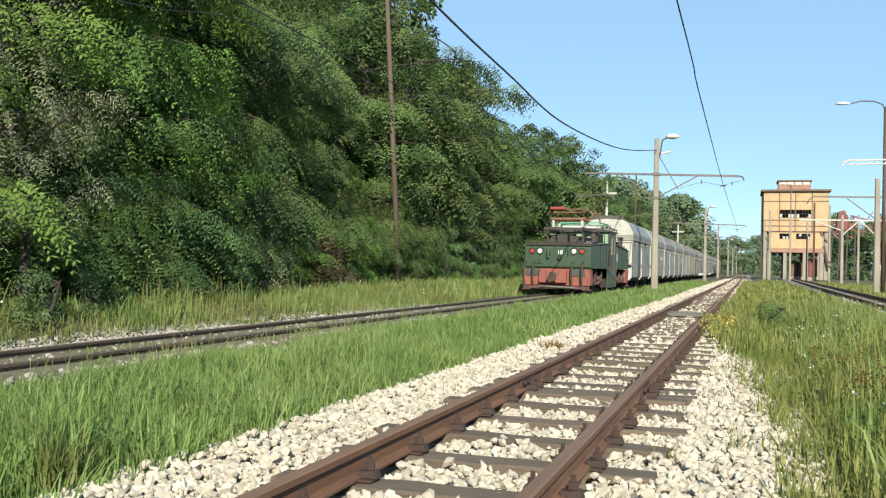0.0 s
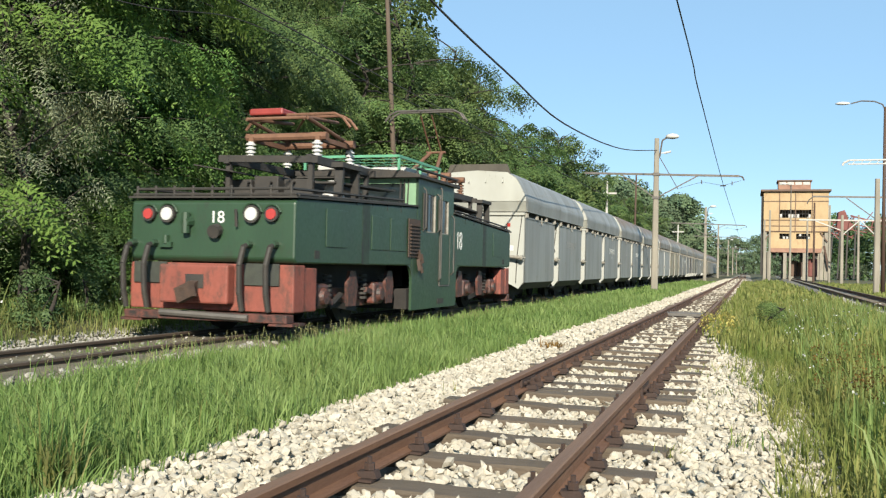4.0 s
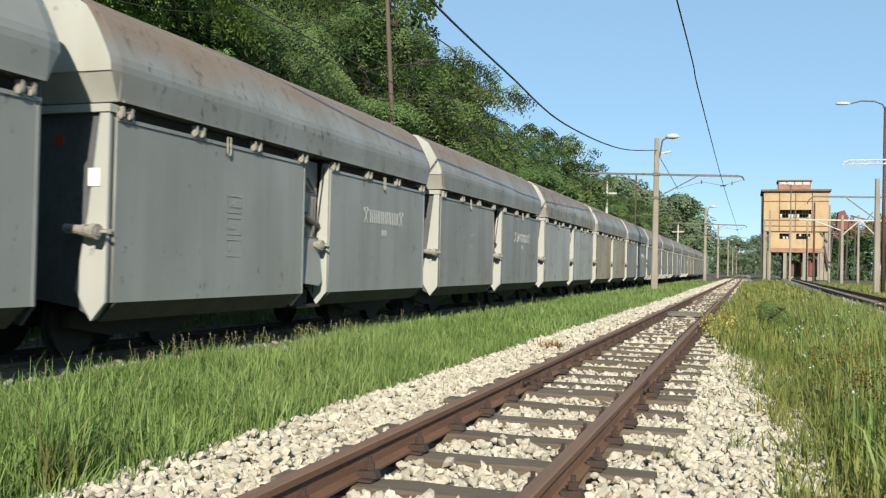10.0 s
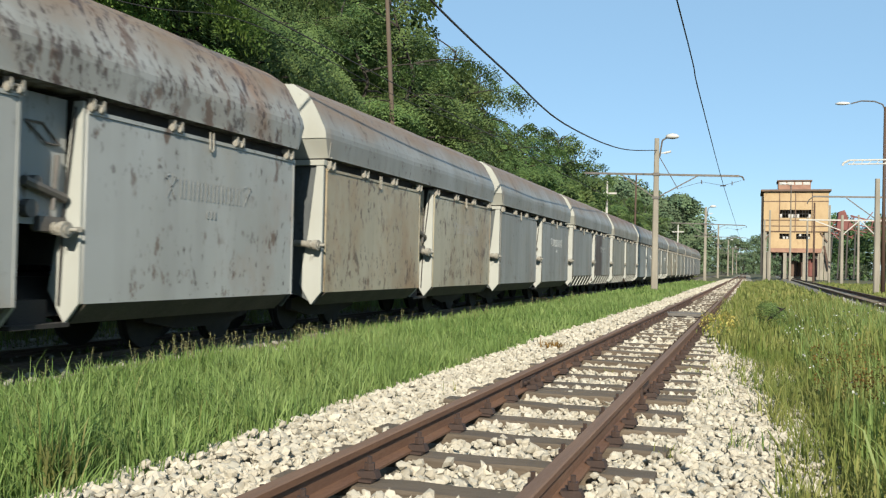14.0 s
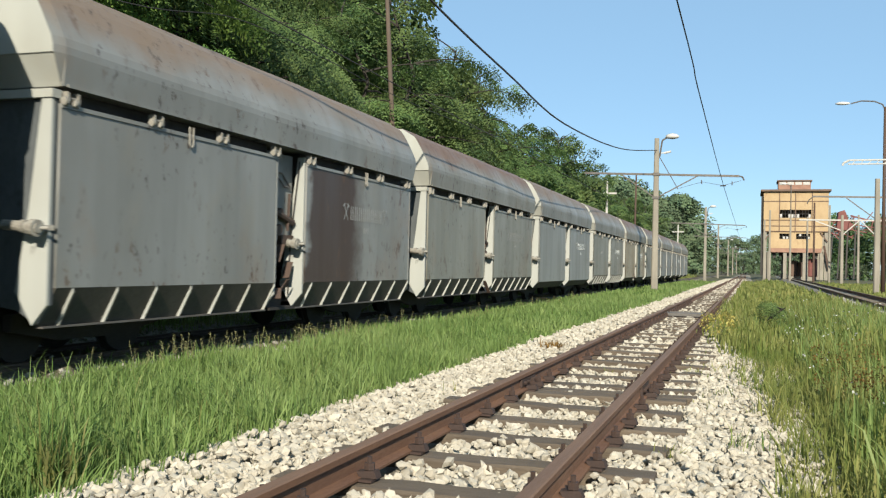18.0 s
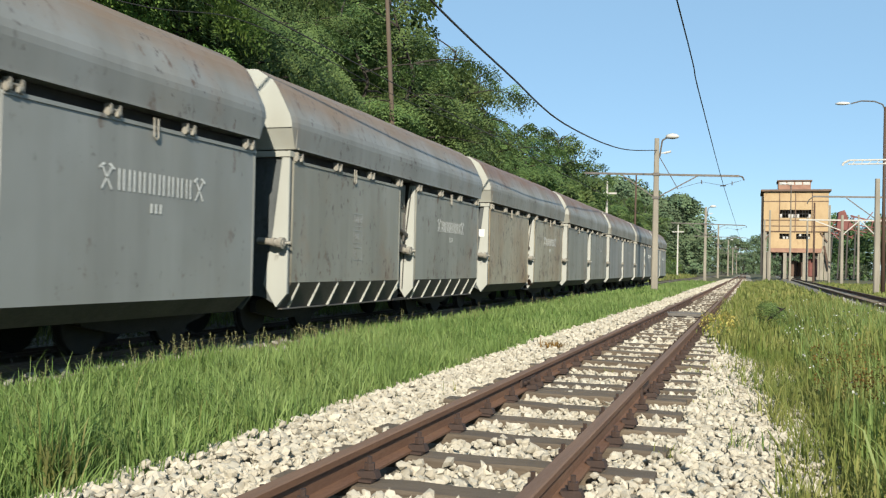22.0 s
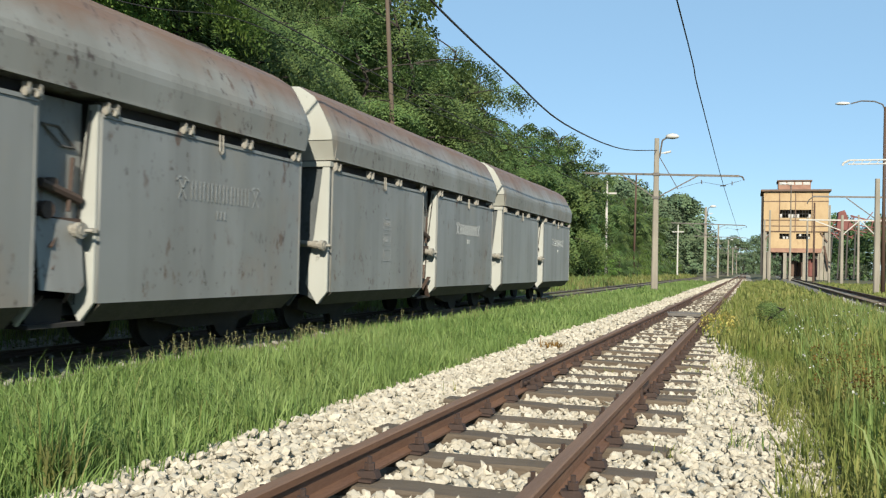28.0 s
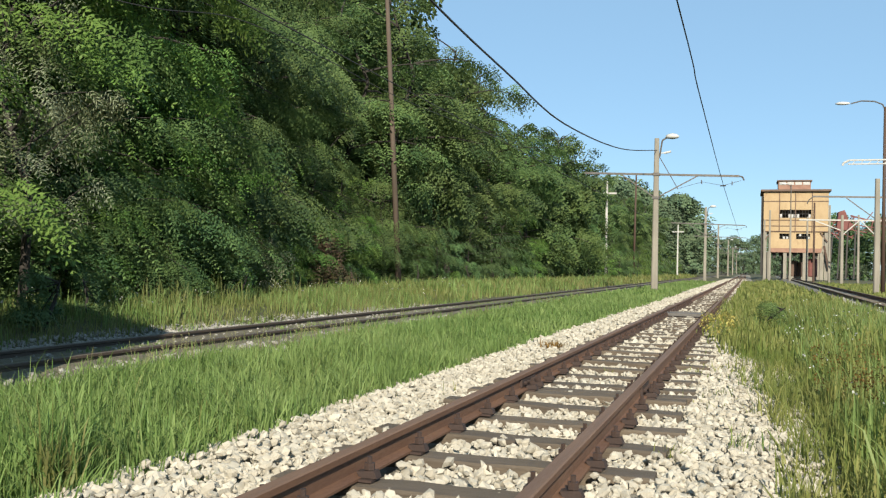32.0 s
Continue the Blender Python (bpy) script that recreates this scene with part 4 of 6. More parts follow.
def bogie(parent, y0):
    b = part("bogie", Geo().box(-0.75, 0.75, y0 - 0.12, y0 + 0.12, 0.38, 0.55), M["under"], parent)
    for s in (-1, 1):
        part("side_frame", Geo().prism([(y0 - 1.15, 0.34), (y0 - 0.5, 0.22), (y0 + 0.5, 0.22), (y0 + 1.15, 0.34), (y0 + 1.15, 0.50), (y0 + 0.5, 0.60), (y0 - 0.5, 0.60), (y0 - 1.15, 0.50)], s * 0.72 - 0.05, s * 0.72 + 0.05, "x"), M["under"], b)
    for k in (-0.8, 0.8):
        g = Geo().rod((-0.7, y0 + k, 0.36), (0.7, y0 + k, 0.36), 0.06, 8)
        for s in (-1, 1):
            g.rod((s * 0.43, y0 + k, 0.36), (s * 0.53, y0 + k, 0.36), 0.36, 18).rod((s * 0.42, y0 + k, 0.36), (s * 0.45, y0 + k, 0.36), 0.39, 18)
        part("wheelset", g, M["under"], b)


def stroke_mesh(w, h):
    return Geo().box(0, 0.001, -w / 2, w / 2, -h / 2, h / 2)


def tools_mesh():
    g = Geo()
    for s in (-1, 1):
        a, b = Vector((0.0005, -0.075 * s, -0.115)), Vector((0.0005, 0.075 * s, 0.115))
        d = (b - a).normalized().cross(Vector((1, 0, 0)))
        g.beam(a, b, 0.001, 0.020)
        g.beam(b - d * 0.045, b + d * 0.045, 0.001, 0.026)
    return g


SIGN_MESH = {k: (stroke_mesh(0.024, 0.22).mesh("painted_stroke", M[k]), stroke_mesh(0.03, 0.10).mesh("painted_stroke", M[k]), tools_mesh().mesh("crossed_tools_sign", M[k])) for k in ("white", "faded")}


def marking(parent, x, ymid, z, key):
    """Painted row: a crossed-tools sign, plain strokes in pairs, another sign, and three short strokes below."""
    big, small, tools = SIGN_MESH[key]
    for sy in (-0.80, 0.80):
        part("crossed_tools_sign", tools, None, parent).location = (x, ymid + sy, z)
    for i in range(16):
        part("painted_stroke", big, None, parent).location = (x, ymid - 0.615 + (i // 2) * 0.166 + (i % 2) * 0.075, z)
    for i in range(3):
        part("painted_stroke", small, None, parent).location = (x, ymid - 0.08 + i * 0.08, z - 0.26)


def hopper_wagon(seed, paint, hood_paint, ribs=False, torn=0, flap=False, stain=False, deflector=False, label="", sign="faded", roof_scrap=False):
    w = thing("hopper_wagon", label, "wagon", 0, 0, 0, "coal train wagons")
    r = random.Random(seed)
    hd = part("hood", hood_mesh(seed), None, w)
    hd.data.materials[0] = hood_paint
    if deflector:
        part("deflector", Geo().prism([(-0.95, 3.70), (0.95, 3.70), (0.85, 3.98), (-0.85, 3.98)], -4.70, -4.64), M["coaldirt"], hd, "dark deflector board")
        for k in (-0.75, -0.25, 0.25, 0.75):
            part("gusset", Geo().prism([(-4.80, 3.45), (-4.70, 3.40), (-4.70, 3.72)], k - 0.012, k + 0.012, "x"), M["endpaint"], hd)
    if roof_scrap:
        part("roof_flap", Geo().prism([(2.6, 3.74), (4.5, 3.74), (4.4, 3.98), (3.9, 4.06), (2.9, 3.95)], 0.15, 0.19, "x").prism([(-0.3, 3.78), (0.17, 3.78), (0.17, 4.02), (-0.3, 3.92)], 4.36, 4.40), M["coaldirt"], hd, "dark bent flap standing on the roof")
    # pale end faces of the hood
    outline = HOOD + [(-x, z) for x, z in HOOD[-2::-1]]
    for ye in (-4.735, 4.735):
        up = [(x, z) for x, z in outline if z > 2.9]
        sg = math.copysign(1, ye)
        g = Geo().prism([(x * 0.985, z - 0.004) for x, z in up], ye - 0.012, ye + 0.012)
        g.add([(-1.40, ye - sg * 0.14, 2.63), (1.40, ye - sg * 0.14, 2.63), (1.425, ye, 2.92), (-1.425, ye, 2.92), (-1.40, ye - sg * 0.165, 2.63), (1.40, ye - sg * 0.165, 2.63), (1.425, ye - sg * 0.025, 2.92), (-1.425, ye - sg * 0.025, 2.92)],
              [(0, 1, 2, 3), (4, 5, 6, 7), (0, 1, 5, 4), (1, 2, 6, 5), (2, 3, 7, 6), (3, 0, 4, 7)])
        part("hood_end", g, M["endpaint"], hd)
    for sx in (-1, 1):
        part("drip_edge", Geo().box(min(sx * 1.42, sx * 1.446), max(sx * 1.42, sx * 1.446), -4.55, 4.55, 2.625, 2.655), hood_paint, hd)
    part("chamber", Geo().box(-1.22, 1.22, -4.5, -0.5, 0.98, 2.66).box(-1.22, 1.22, 0.45, 4.5, 0.98, 2.66).box(-0.45, 0.45, -0.5, 0.45, 0.98, 2.66), M["black"], w, "dark inner chamber")
    for ye, me in ((-4.60, WALL_MESH), (4.60, BACK_MESH)):
        # all but the leading end get the dark colour, in place of gap shade
        dusky = ye > 0 or not deflector
        e = part("end_wall", BACK_MESH if dusky else me, None, w, "end wall darkened for the shade between wagons" if dusky else "pale cream end wall")
        e.location.y = ye
        if dusky and ye < 0:
            # added cream posts stand in for the sunlit strip of the wall
            for me_ in POST_MESH:
                e = part("corner_post", me_, None, w, "pale cream corner post")
                e.location.y = ye - 0.042
    for ye in (-0.46, 0.36):
        for me in POST_MESH:
            e = part("corner_post", me, None, w, "pale cream corner post")
            e.location.y = ye
    for ye in (-4.60, 0.36):
        rod = part("locking_rod", Geo().rod((0.98, -0.19, 1.348), (1.36, -0.22, 1.32), 0.050, 12).rod((1.20, -0.207, 1.333), (1.255, -0.212, 1.329), 0.062, 14).rod((1.32, -0.217, 1.323), (1.385, -0.223, 1.318), 0.078, 14).rod((1.385, -0.223, 1.318), (1.40, -0.224, 1.317), 0.045, 10).beam((1.30, -0.22, 1.32), (1.37, -0.01, 1.33), 0.035, 0.05).rod((1.36, -0.22, 1.32), (1.45, -0.16, 1.32), 0.018, 8), M["hingepaint"], w, "pale locking rod with a round end")
        rod.location.y = ye
        part("cable", Geo().path([(1.30, ye - 0.05, 2.5), (1.18, ye - 0.05, 1.4), (1.15, ye - 0.04, 0.6)], 0.011, 5), M["black"], w)
    part("ledge", Geo().box(-1.38, 1.38, -4.68, -4.56, 2.52, 2.60), M["endpaint"], w)
    for s in (1, -1):
        for ya, yb in ((-4.57, -0.48), (0.38, 4.57)):
            foot = 0.78 if ribs else 0.62
            d = part("side_door", dented(ya, yb, foot, 2.48, 1.385, seed + ya), None, w)
            d.data.materials[0] = M["stainpaint"] if stain and ya > 0 and s > 0 else paint
            part("rim", Geo().box(1.385, 1.40, ya, yb, 2.44, 2.48).box(1.36, 1.392, yb - 0.03, yb, foot, 2.44), paint, d)
            if ribs:
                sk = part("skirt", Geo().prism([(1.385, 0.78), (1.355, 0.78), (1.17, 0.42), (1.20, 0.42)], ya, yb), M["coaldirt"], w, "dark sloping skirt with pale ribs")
                n = 7
                for i in range(n):
                    yy = ya + 0.12 + (yb - ya - 0.24) * i / (n - 1) + 0.1
                    part("rib", Geo().prism([(1.39, 0.775), (1.195, 0.41), (1.235, 0.41), (1.395, 0.735)], yy - 0.009, yy + 0.009), M["endpaint"], sk)
                part("sill", Geo().box(1.16, 1.25, ya, yb, 0.40, 0.418), M["steel"], sk)
            else:
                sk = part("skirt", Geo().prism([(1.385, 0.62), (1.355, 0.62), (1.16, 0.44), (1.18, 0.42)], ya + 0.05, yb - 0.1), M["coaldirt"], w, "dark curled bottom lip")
            for k in (0.12, 1.42, 2.72, 4.02):
                h = part("hinge", HINGE, None, d)
                h.location.y = ya + k
            ym = (ya + yb) / 2
            part("latch", Geo().path([(1.405, ym - 0.035, 2.56), (1.41, ym - 0.035, 2.36), (1.41, ym, 2.33), (1.41, ym + 0.035, 2.36), (1.405, ym + 0.035, 2.56)], 0.011, 6), M["hingepaint"], d)
            if s < 0:
                d.rotation_euler.z = math.pi
                sk.rotation_euler.z = math.pi
            elif ya > 0:
                if sign:
                    marking(d, 1.3935, (ya + yb) / 2 + 0.05, 1.86, sign)
    # mechanism between the two chambers, on both sides
    for s in (1, -1):
        mech = part("mechanism", Geo().box(1.14, 1.17, -0.44, 0.335, 1.36, 2.57), paint, w, "grey mechanism panel with levers")
        g = Geo().rod((1.22, -0.25, 1.75), (1.22, 0.28, 1.62), 0.05, 8).rod((1.23, 0.12, 1.50), (1.23, 0.16, 2.02), 0.022, 6)
        g.rod((1.17, -0.18, 1.5), (1.27, -0.18, 1.5), 0.085, 12).rod((1.17, -0.1, 1.75), (1.25, -0.1, 1.75), 0.06, 10).box(1.16, 1.23, -0.05, 0.3, 1.30, 1.44)
        part("lever", g, M["rustpaint"] if torn else M["steel"], mech)
        g = Geo().path([(1.18, -0.2, 2.30), (1.20, 0.05, 2.12), (1.20, 0.22, 2.12), (1.18, 0.02, 2.30), (1.18, -0.2, 2.30)], 0.012, 5)
        part("wire_loop", g, M["steel"], mech)
        if torn:
            for k in range(6):
                a = (1.12 + r.uniform(0, 0.2), r.uniform(-0.3, 0.25), 1.3 - k * 0.12)
                part("torn_scrap", Geo().beam(a, (a[0] + r.uniform(-0.1, 0.1), a[1] + r.uniform(-0.25, 0.25), a[2] - r.uniform(0.1, 0.3)), r.uniform(0.05, 0.16), 0.015), M["rustpaint"], mech)
        if flap:
            edge = [(-0.30, 0.76), (0.16, 0.72), (0.25, 0.80), (0.27, 1.40), (-0.26, 1.44), (-0.31, 1.3)]
            bent = [(1.23 + (1.46 - z) * 0.13 + 0.05 * y, y, z) for y, z in edge]
            n = len(bent)
            g = Geo().add(bent + [(x - 0.02, y, z) for x, y, z in bent], [tuple(range(n)), tuple(range(2 * n - 1, n - 1, -1))] + [(k, (k + 1) % n, (k + 1) % n + n, k + n) for k in range(n)])
            part("hanging_flap", g, paint, mech, "bent hanging flap plate")
        if s < 0:
            mech.rotation_euler.z = math.pi
    part("underframe", Geo().box(-0.45, 0.45, -4.7, 4.7, 0.66, 0.90).box(-1.1, 1.1, -0.25, 0.22, 0.42, 0.66).prism([(-0.6, 0.86), (0.6, 0.86), (1.1, 0.50), (-1.1, 0.50)], -2.2, 2.2), M["under"], w)
    part("step", Geo().box(0.9, 1.25, -0.38, 0.36, 0.40, 0.44), M["under"], w)
    if seed in (33, 42):   # small plates on an end painted dark for shade
        part("plate", Geo().box(0.70, 0.80, -4.66, -4.645, 2.20, 2.30), M["redglass"], w, "small red plate")
        part("plate", Geo().box(1.13, 1.27, -4.672, -4.664, 1.78, 1.96), M["white"], w, "small white plate")
    if seed == 31:     # small plates on the leading end
        part("plate", Geo().box(0.86, 0.96, -4.632, -4.622, 2.20, 2.30), M["redglass"], w, "small red plate")
        part("plate", Geo().box(0.72, 1.06, -4.632, -4.622, 1.52, 1.66), M["white"], w, "small white plate")
    if seed in (33, 34, 41, 45):
        g = Geo()
        for k in range(3):     # three outlined data fields with illegible small strokes
            zc = 1.76 - 0.27 * k
            for a, b, c, d in ((-0.17, 0.17, 0.095, 0.105), (-0.17, 0.17, -0.105, -0.095), (-0.17, -0.16, -0.1, 0.1), (0.16, 0.17, -0.1, 0.1)):
                g.box(1.3925, 1.3935, -2.35 + a, -2.35 + b, zc + c, zc + d)
            for q in range(5 - 2 * k):
                g.box(1.3925, 1.3935, -2.46 + q * 0.055, -2.43 + q * 0.055, zc - 0.04, zc + 0.05)
        part("data_panel", g, M["faded"], w, "faded white stencilled data fields")
    for k in (-3.3, 3.3):
        bogie(w, k)
    for k in (-1, 1):
        part("coupler", Geo().box(-0.12, 0.12, min(k * 4.6, k * 5.1), max(k * 4.6, k * 5.1), 0.60, 0.80), M["under"], w)
    return w


H0, H1, H2, H3 = H_PAINTS
SPEC = [  # paint, hood, options, label
    (GREY, H0, dict(deflector=True), "light grey hopper wagon with a cream end and dark deflector board"),
    (GREY, H0, dict(sign="white"), "light grey hopper wagon with clean steel side doors"),
    (GREY, H1, dict(flap=True, sign="white"), "grey hopper wagon with a bent hanging flap"),
    (DUSTY, H1, dict(sign="white"), "dusty grey hopper wagon with white painted strokes on its door"),
    (PEEL, H2, dict(roof_scrap=True), "grey hopper wagon with paint peeling off its hood"),
    (TAN, H1, dict(), "tan-stained hopper wagon with a dusty grey hood"),
    (DUSTY, H1, dict(sign="white", roof_scrap=True), "dusty grey hopper wagon with brown dust on its hood"),
    (DUSTY, H1, dict(ribs=True, stain=True, torn=1), "grey hopper wagon with ribbed skirt and brown spilled stain"),
    (OLIVE, H3, dict(ribs=True, torn=1), "olive-grey hopper wagon with a ribbed skirt and torn scraps"),
    (GREY, H1, dict(sign="white"), "light grey hopper wagon with a plain curled door lip"),
    (OLIVE, H1, dict(ribs=True, sign="white"), "grey hopper wagon with a ribbed skirt"),
    (TAN, H3, dict(torn=1, sign="white"), "rusty tan hopper wagon with torn mechanism plates"),
    (OLIVE, H3, dict(), "olive-grey hopper wagon with rusty spots"),
    (DUSTY, H3, dict(flap=True, torn=1, roof_scrap=True), "grey hopper wagon with a hanging flap and brown hood"),
    (DUSTY, H3, dict(torn=1, sign="white"), "grey hopper wagon with rusty torn mechanism"),
    (GREY, H3, dict(sign="white"), "light grey last hopper wagon with brown-dusted roof edge"),
]
WAGONS = [hopper_wagon(31 + i, p, h, label=lab, **opt) for i, (p, h, opt, lab) in enumerate(SPEC)]
# ---------- electric locomotive ----------
LOCO_DY = -7.4
LOCO = thing("electric_locomotive", "dark green electric locomotive with red buffer beams and roof pantographs", "locomotive", 0, 0, 0)
LOCO_WHEELS = []


def text_on(parent, body, size, m, material, name="number"):
    cu = bpy.data.curves.new(name, "FONT")
    cu.body, cu.size, cu.extrude, cu.align_x, cu.align_y = body, size, 0.003, "CENTER", "CENTER"
    tmp = bpy.data.objects.new("tmp", cu)
    me = bpy.data.meshes.new_from_object(tmp)
    bpy.data.objects.remove(tmp)
    me.materials.clear()
    me.materials.append(material)
    ob = part(name, me, material, parent, "white painted number " + body)
    ob.matrix_basis = m
    return ob


def loco_end(s):
    """One hood with its front; s = -1 leads, +1 trails. Built with y outward from the cab."""
    L = LOCO
    def P(x, y, z):
        return (x, s * y, z)
    def B(g, x0, x1, y0, y1, z0, z1):
        return g.box(x0, x1, min(s * y0, s * y1), max(s * y0, s * y1), z0, z1)
    def prof(pts, x0, x1):
        return Geo().prism([(s * a, b) for a, b in pts], x0, x1, "x")
    hood = part("hood", prof([(1.08, 1.04), (6.02, 1.04), (6.08, 1.10), (6.08, 1.90), (6.0, 1.96), (1.08, 2.16)], -1.35, 1.37), M["green"], L, bevel=0.025)
    part("hood_roof", prof([(1.12, 2.17), (6.10, 1.965), (6.10, 1.995), (1.12, 2.20)], -1.40, 1.40), M["black"], hood)
    part("seam", Geo().add([P(1.374, 3.55, 1.06), P(1.374, 3.60, 1.06), P(1.374, 3.60, 2.0), P(1.374, 3.55, 2.0)], [(0, 1, 2, 3)]), M["black"], hood)
    # darkened strip running down the side
    part("soot_strip", B(Geo(), 1.371, 1.375, 3.44, 3.74, 1.05, 2.04), M["sootgreen"], hood, "sooty dark strip")
    part("hole", B(Geo(), 1.371, 1.377, 5.3, 5.46, 1.12, 1.24), M["black"], hood)
    for k in (4.35,) if s > 0 else (1.75, 2.6, 4.35):
        part("hatch", B(Geo(), 1.371, 1.384, k, k + 0.75, 1.30, 1.88), M["green"], hood, bevel=0.006)
    # railing of bars along the hood's top edge
    g = Geo()
    for z, dx in ((2.02, 1.34), (2.10, 1.26)):
        g.path([P(dx, 1.6, z + 0.16), P(dx, 6.05, z), P(-dx, 6.05, z), P(-dx, 1.6, z + 0.16)], 0.022)
    for k in range(7):
        yy = 2.0 + k * 0.66
        for q in (-1.36, 1.36):
            g.rod(P(q, yy, 2.0), P(q, yy, 2.16 - 0.022 * k), 0.018)
    for k in range(9):
        g.rod(P(-1.28 + k * 0.32, 6.05, 1.96), P(-1.28 + k * 0.32, 6.05, 2.15), 0.02)
    part("hood_railing", g, M["black"], hood)
    g = Geo()
    for k in range(4):
        g.beam(P(-1.3, 4.9 + k * 0.3, 2.08 - k * 0.012), P(1.3, 4.9 + k * 0.3, 2.08 - k * 0.012), 0.07, 0.03)
    part("walk_boards", g, M["black"], hood)
    # front face
    for x, big in ((-1.02, 0), (-0.70, 1), (0.70, 1), (1.02, 0)):
        rr = 0.108 if big else 0.088
        lamp = part("headlight" if big else "tail_light", Geo().rod(P(x, 6.06, 1.73), P(x, 6.15, 1.73), rr + 0.02, 18), M["black"], L)
        part("lens", Geo().rod(P(x, 6.13, 1.73), P(x, 6.165, 1.73), rr, 18, rr * 0.85), M["lampglass"] if big else M["redglass"], lamp, smooth=False)
        g = Geo()
        pts = [P(x + (rr + 0.05) * math.cos(a), 6.12, 1.73 + (rr + 0.05) * math.sin(a)) for a in np.linspace(0.2, 2.9, 7)]
        part("hood_visor", g.path(pts, 0.016), M["green"], lamp)
    part("horn", Geo().rod(P(-0.36, 6.05, 1.62), P(-0.36, 6.2, 1.6), 0.11, 10, 0.07).rod(P(-0.36, 6.16, 1.45), P(-0.36, 6.16, 1.75), 0.06, 8), M["green"], L, "green cast socket")
    part("socket", Geo().rod(P(0.12, 6.08, 1.50), P(0.12, 6.2, 1.47), 0.10, 10), M["black"], L)
    part("bracket", Geo().box(-0.82, -0.62, min(s * 6.08, s * 6.14), max(s * 6.08, s * 6.14), 1.24, 1.32).rod(P(-0.72, 6.12, 1.3), P(-0.72, 6.12, 1.42), 0.04, 8), M["green"], L)
    part("grab_bar", Geo().path([P(0.46, 6.13, 1.55), P(0.46, 6.16, 1.8)], 0.022), M["black"], L)
    text_on(L, "18", 0.25, Matrix.Translation(P(0.12, 6.092, 1.68)) @ pose(0, 0, 0, 90, 0, 0 if s < 0 else 180), M["white"])
    # buffer beam
    beam = part("buffer_beam", B(Geo(), -1.36, 1.36, 5.72, 6.06, 0.34, 1.02), M["red"], L, "scuffed red buffer beam", bevel=0.02)
    part("coupler_plate", B(Geo(), -0.72, 0.42, 6.06, 6.26, 0.44, 1.00), M["red"], beam, bevel=0.03)
    part("coupler_mouth", B(Geo(), -0.27, 0.03, 6.262, 6.268, 0.66, 0.86), M["black"], beam)
    part("coupler_head", Geo().beam(P(-0.12, 6.1, 0.74), P(-0.12, 6.52, 0.60), 0.13, 0.16).beam(P(-0.26, 6.45, 0.55), P(0.02, 6.52, 0.66), 0.10, 0.22), M["rustpaint"], beam)
    for q in (-1.0, 0.86):
        part("grey_panel", B(Geo(), q - 0.28, q + 0.28, 6.062, 6.09, 0.72, 1.03), M["darkplate"], beam, "greasy dark plate")
    for q in (-1.28, -0.92, 0.66, 1.08):
        part("air_hose", Geo().path([P(q, 6.1, 1.30), P(q, 6.26, 1.26), P(q - 0.04, 6.30, 1.0), P(q - 0.05, 6.26, 0.6), P(q - 0.04, 6.2, 0.36)], 0.042, 8), M["black"], L)
        part("hose_cock", Geo().rod(P(q, 6.06, 1.3), P(q, 6.2, 1.3), 0.055, 8), M["green"], L)
    part("plough", B(Geo(), -1.34, 1.34, 6.0, 6.22, 0.20, 0.32), M["dirtyred"], L, "dirty red rail guard", bevel=0.01)
    part("lower_pipe", Geo().rod(P(-0.7, 6.24, 0.30), P(0.75, 6.24, 0.26), 0.05, 8), M["steel"], L)
    part("footstep", B(Geo(), -1.42, -1.05, 5.8, 6.2, 0.16, 0.20).box(1.05, 1.42, min(s * 5.8, s * 6.2), max(s * 5.8, s * 6.2), 0.16, 0.20), M["dirtyred"], L)
    # bogie
    y0 = 3.75
    for q in (-1, 1):
        g = prof([(y0 - 1.9, 0.42), (y0 - 1.5, 0.34), (y0 + 1.5, 0.34), (y0 + 1.95, 0.46), (y0 + 1.95, 0.78), (y0 + 1.3, 0.66), (y0 - 1.3, 0.66), (y0 - 1.9, 0.74)], q * 1.0 - 0.05, q * 1.0 + 0.05)
        fr = part("bogie_frame", g, M["dirtyred"], L, "greasy red bogie frame")
        for k in (-1.12, 1.12):
            part("axle_box", B(Geo(), q * 1.12 - 0.12, q * 1.12 + 0.12, y0 + k - 0.21, y0 + k + 0.21, 0.36, 0.74), M["dirtyred"], fr, bevel=0.05)
            part("axle_cap", Geo().rod(P(q * 1.22, y0 + k, 0.54), P(q * 1.30, y0 + k, 0.54), 0.15, 16, 0.11), M["dirtyred"], fr)
            part("axle_link", Geo().beam(P(q * 1.16, y0 + k - 0.45, 0.44), P(q * 1.16, y0 + k + 0.45, 0.62), 0.07, 0.09), M["dirtyred"], fr)
            for e in (-0.42, 0.42):
                g = Geo()
                for n in range(6):
                    g.rod(P(q * 1.10, y0 + k + e, 0.46 + n * 0.075), P(q * 1.10, y0 + k + e, 0.50 + n * 0.075), 0.075, 10)
                part("coil_spring", g, M["black"], fr)
        for k in (-1.62, 0.0, 1.62):
            part("guide_plate", prof([(y0 + k - 0.14, 0.36), (y0 + k + 0.16, 0.36), (y0 + k + 0.20, 0.72), (y0 + k + 0.1, 0.94), (y0 + k - 0.1, 0.94), (y0 + k - 0.2, 0.7)], q * 1.20 - 0.03, q * 1.20 + 0.03), M["red"] if k > 0 else M["dirtyred"], fr)
        part("brake_gear", Geo().beam(P(q * 1.05, y0 - 0.5, 0.30), P(q * 1.05, y0 + 0.6, 0.42), 0.06, 0.1).rod(P(q * 1.1, y0 + 0.2, 0.55), P(q * 1.1, y0 + 0.65, 0.35), 0.05), M["under"], fr)
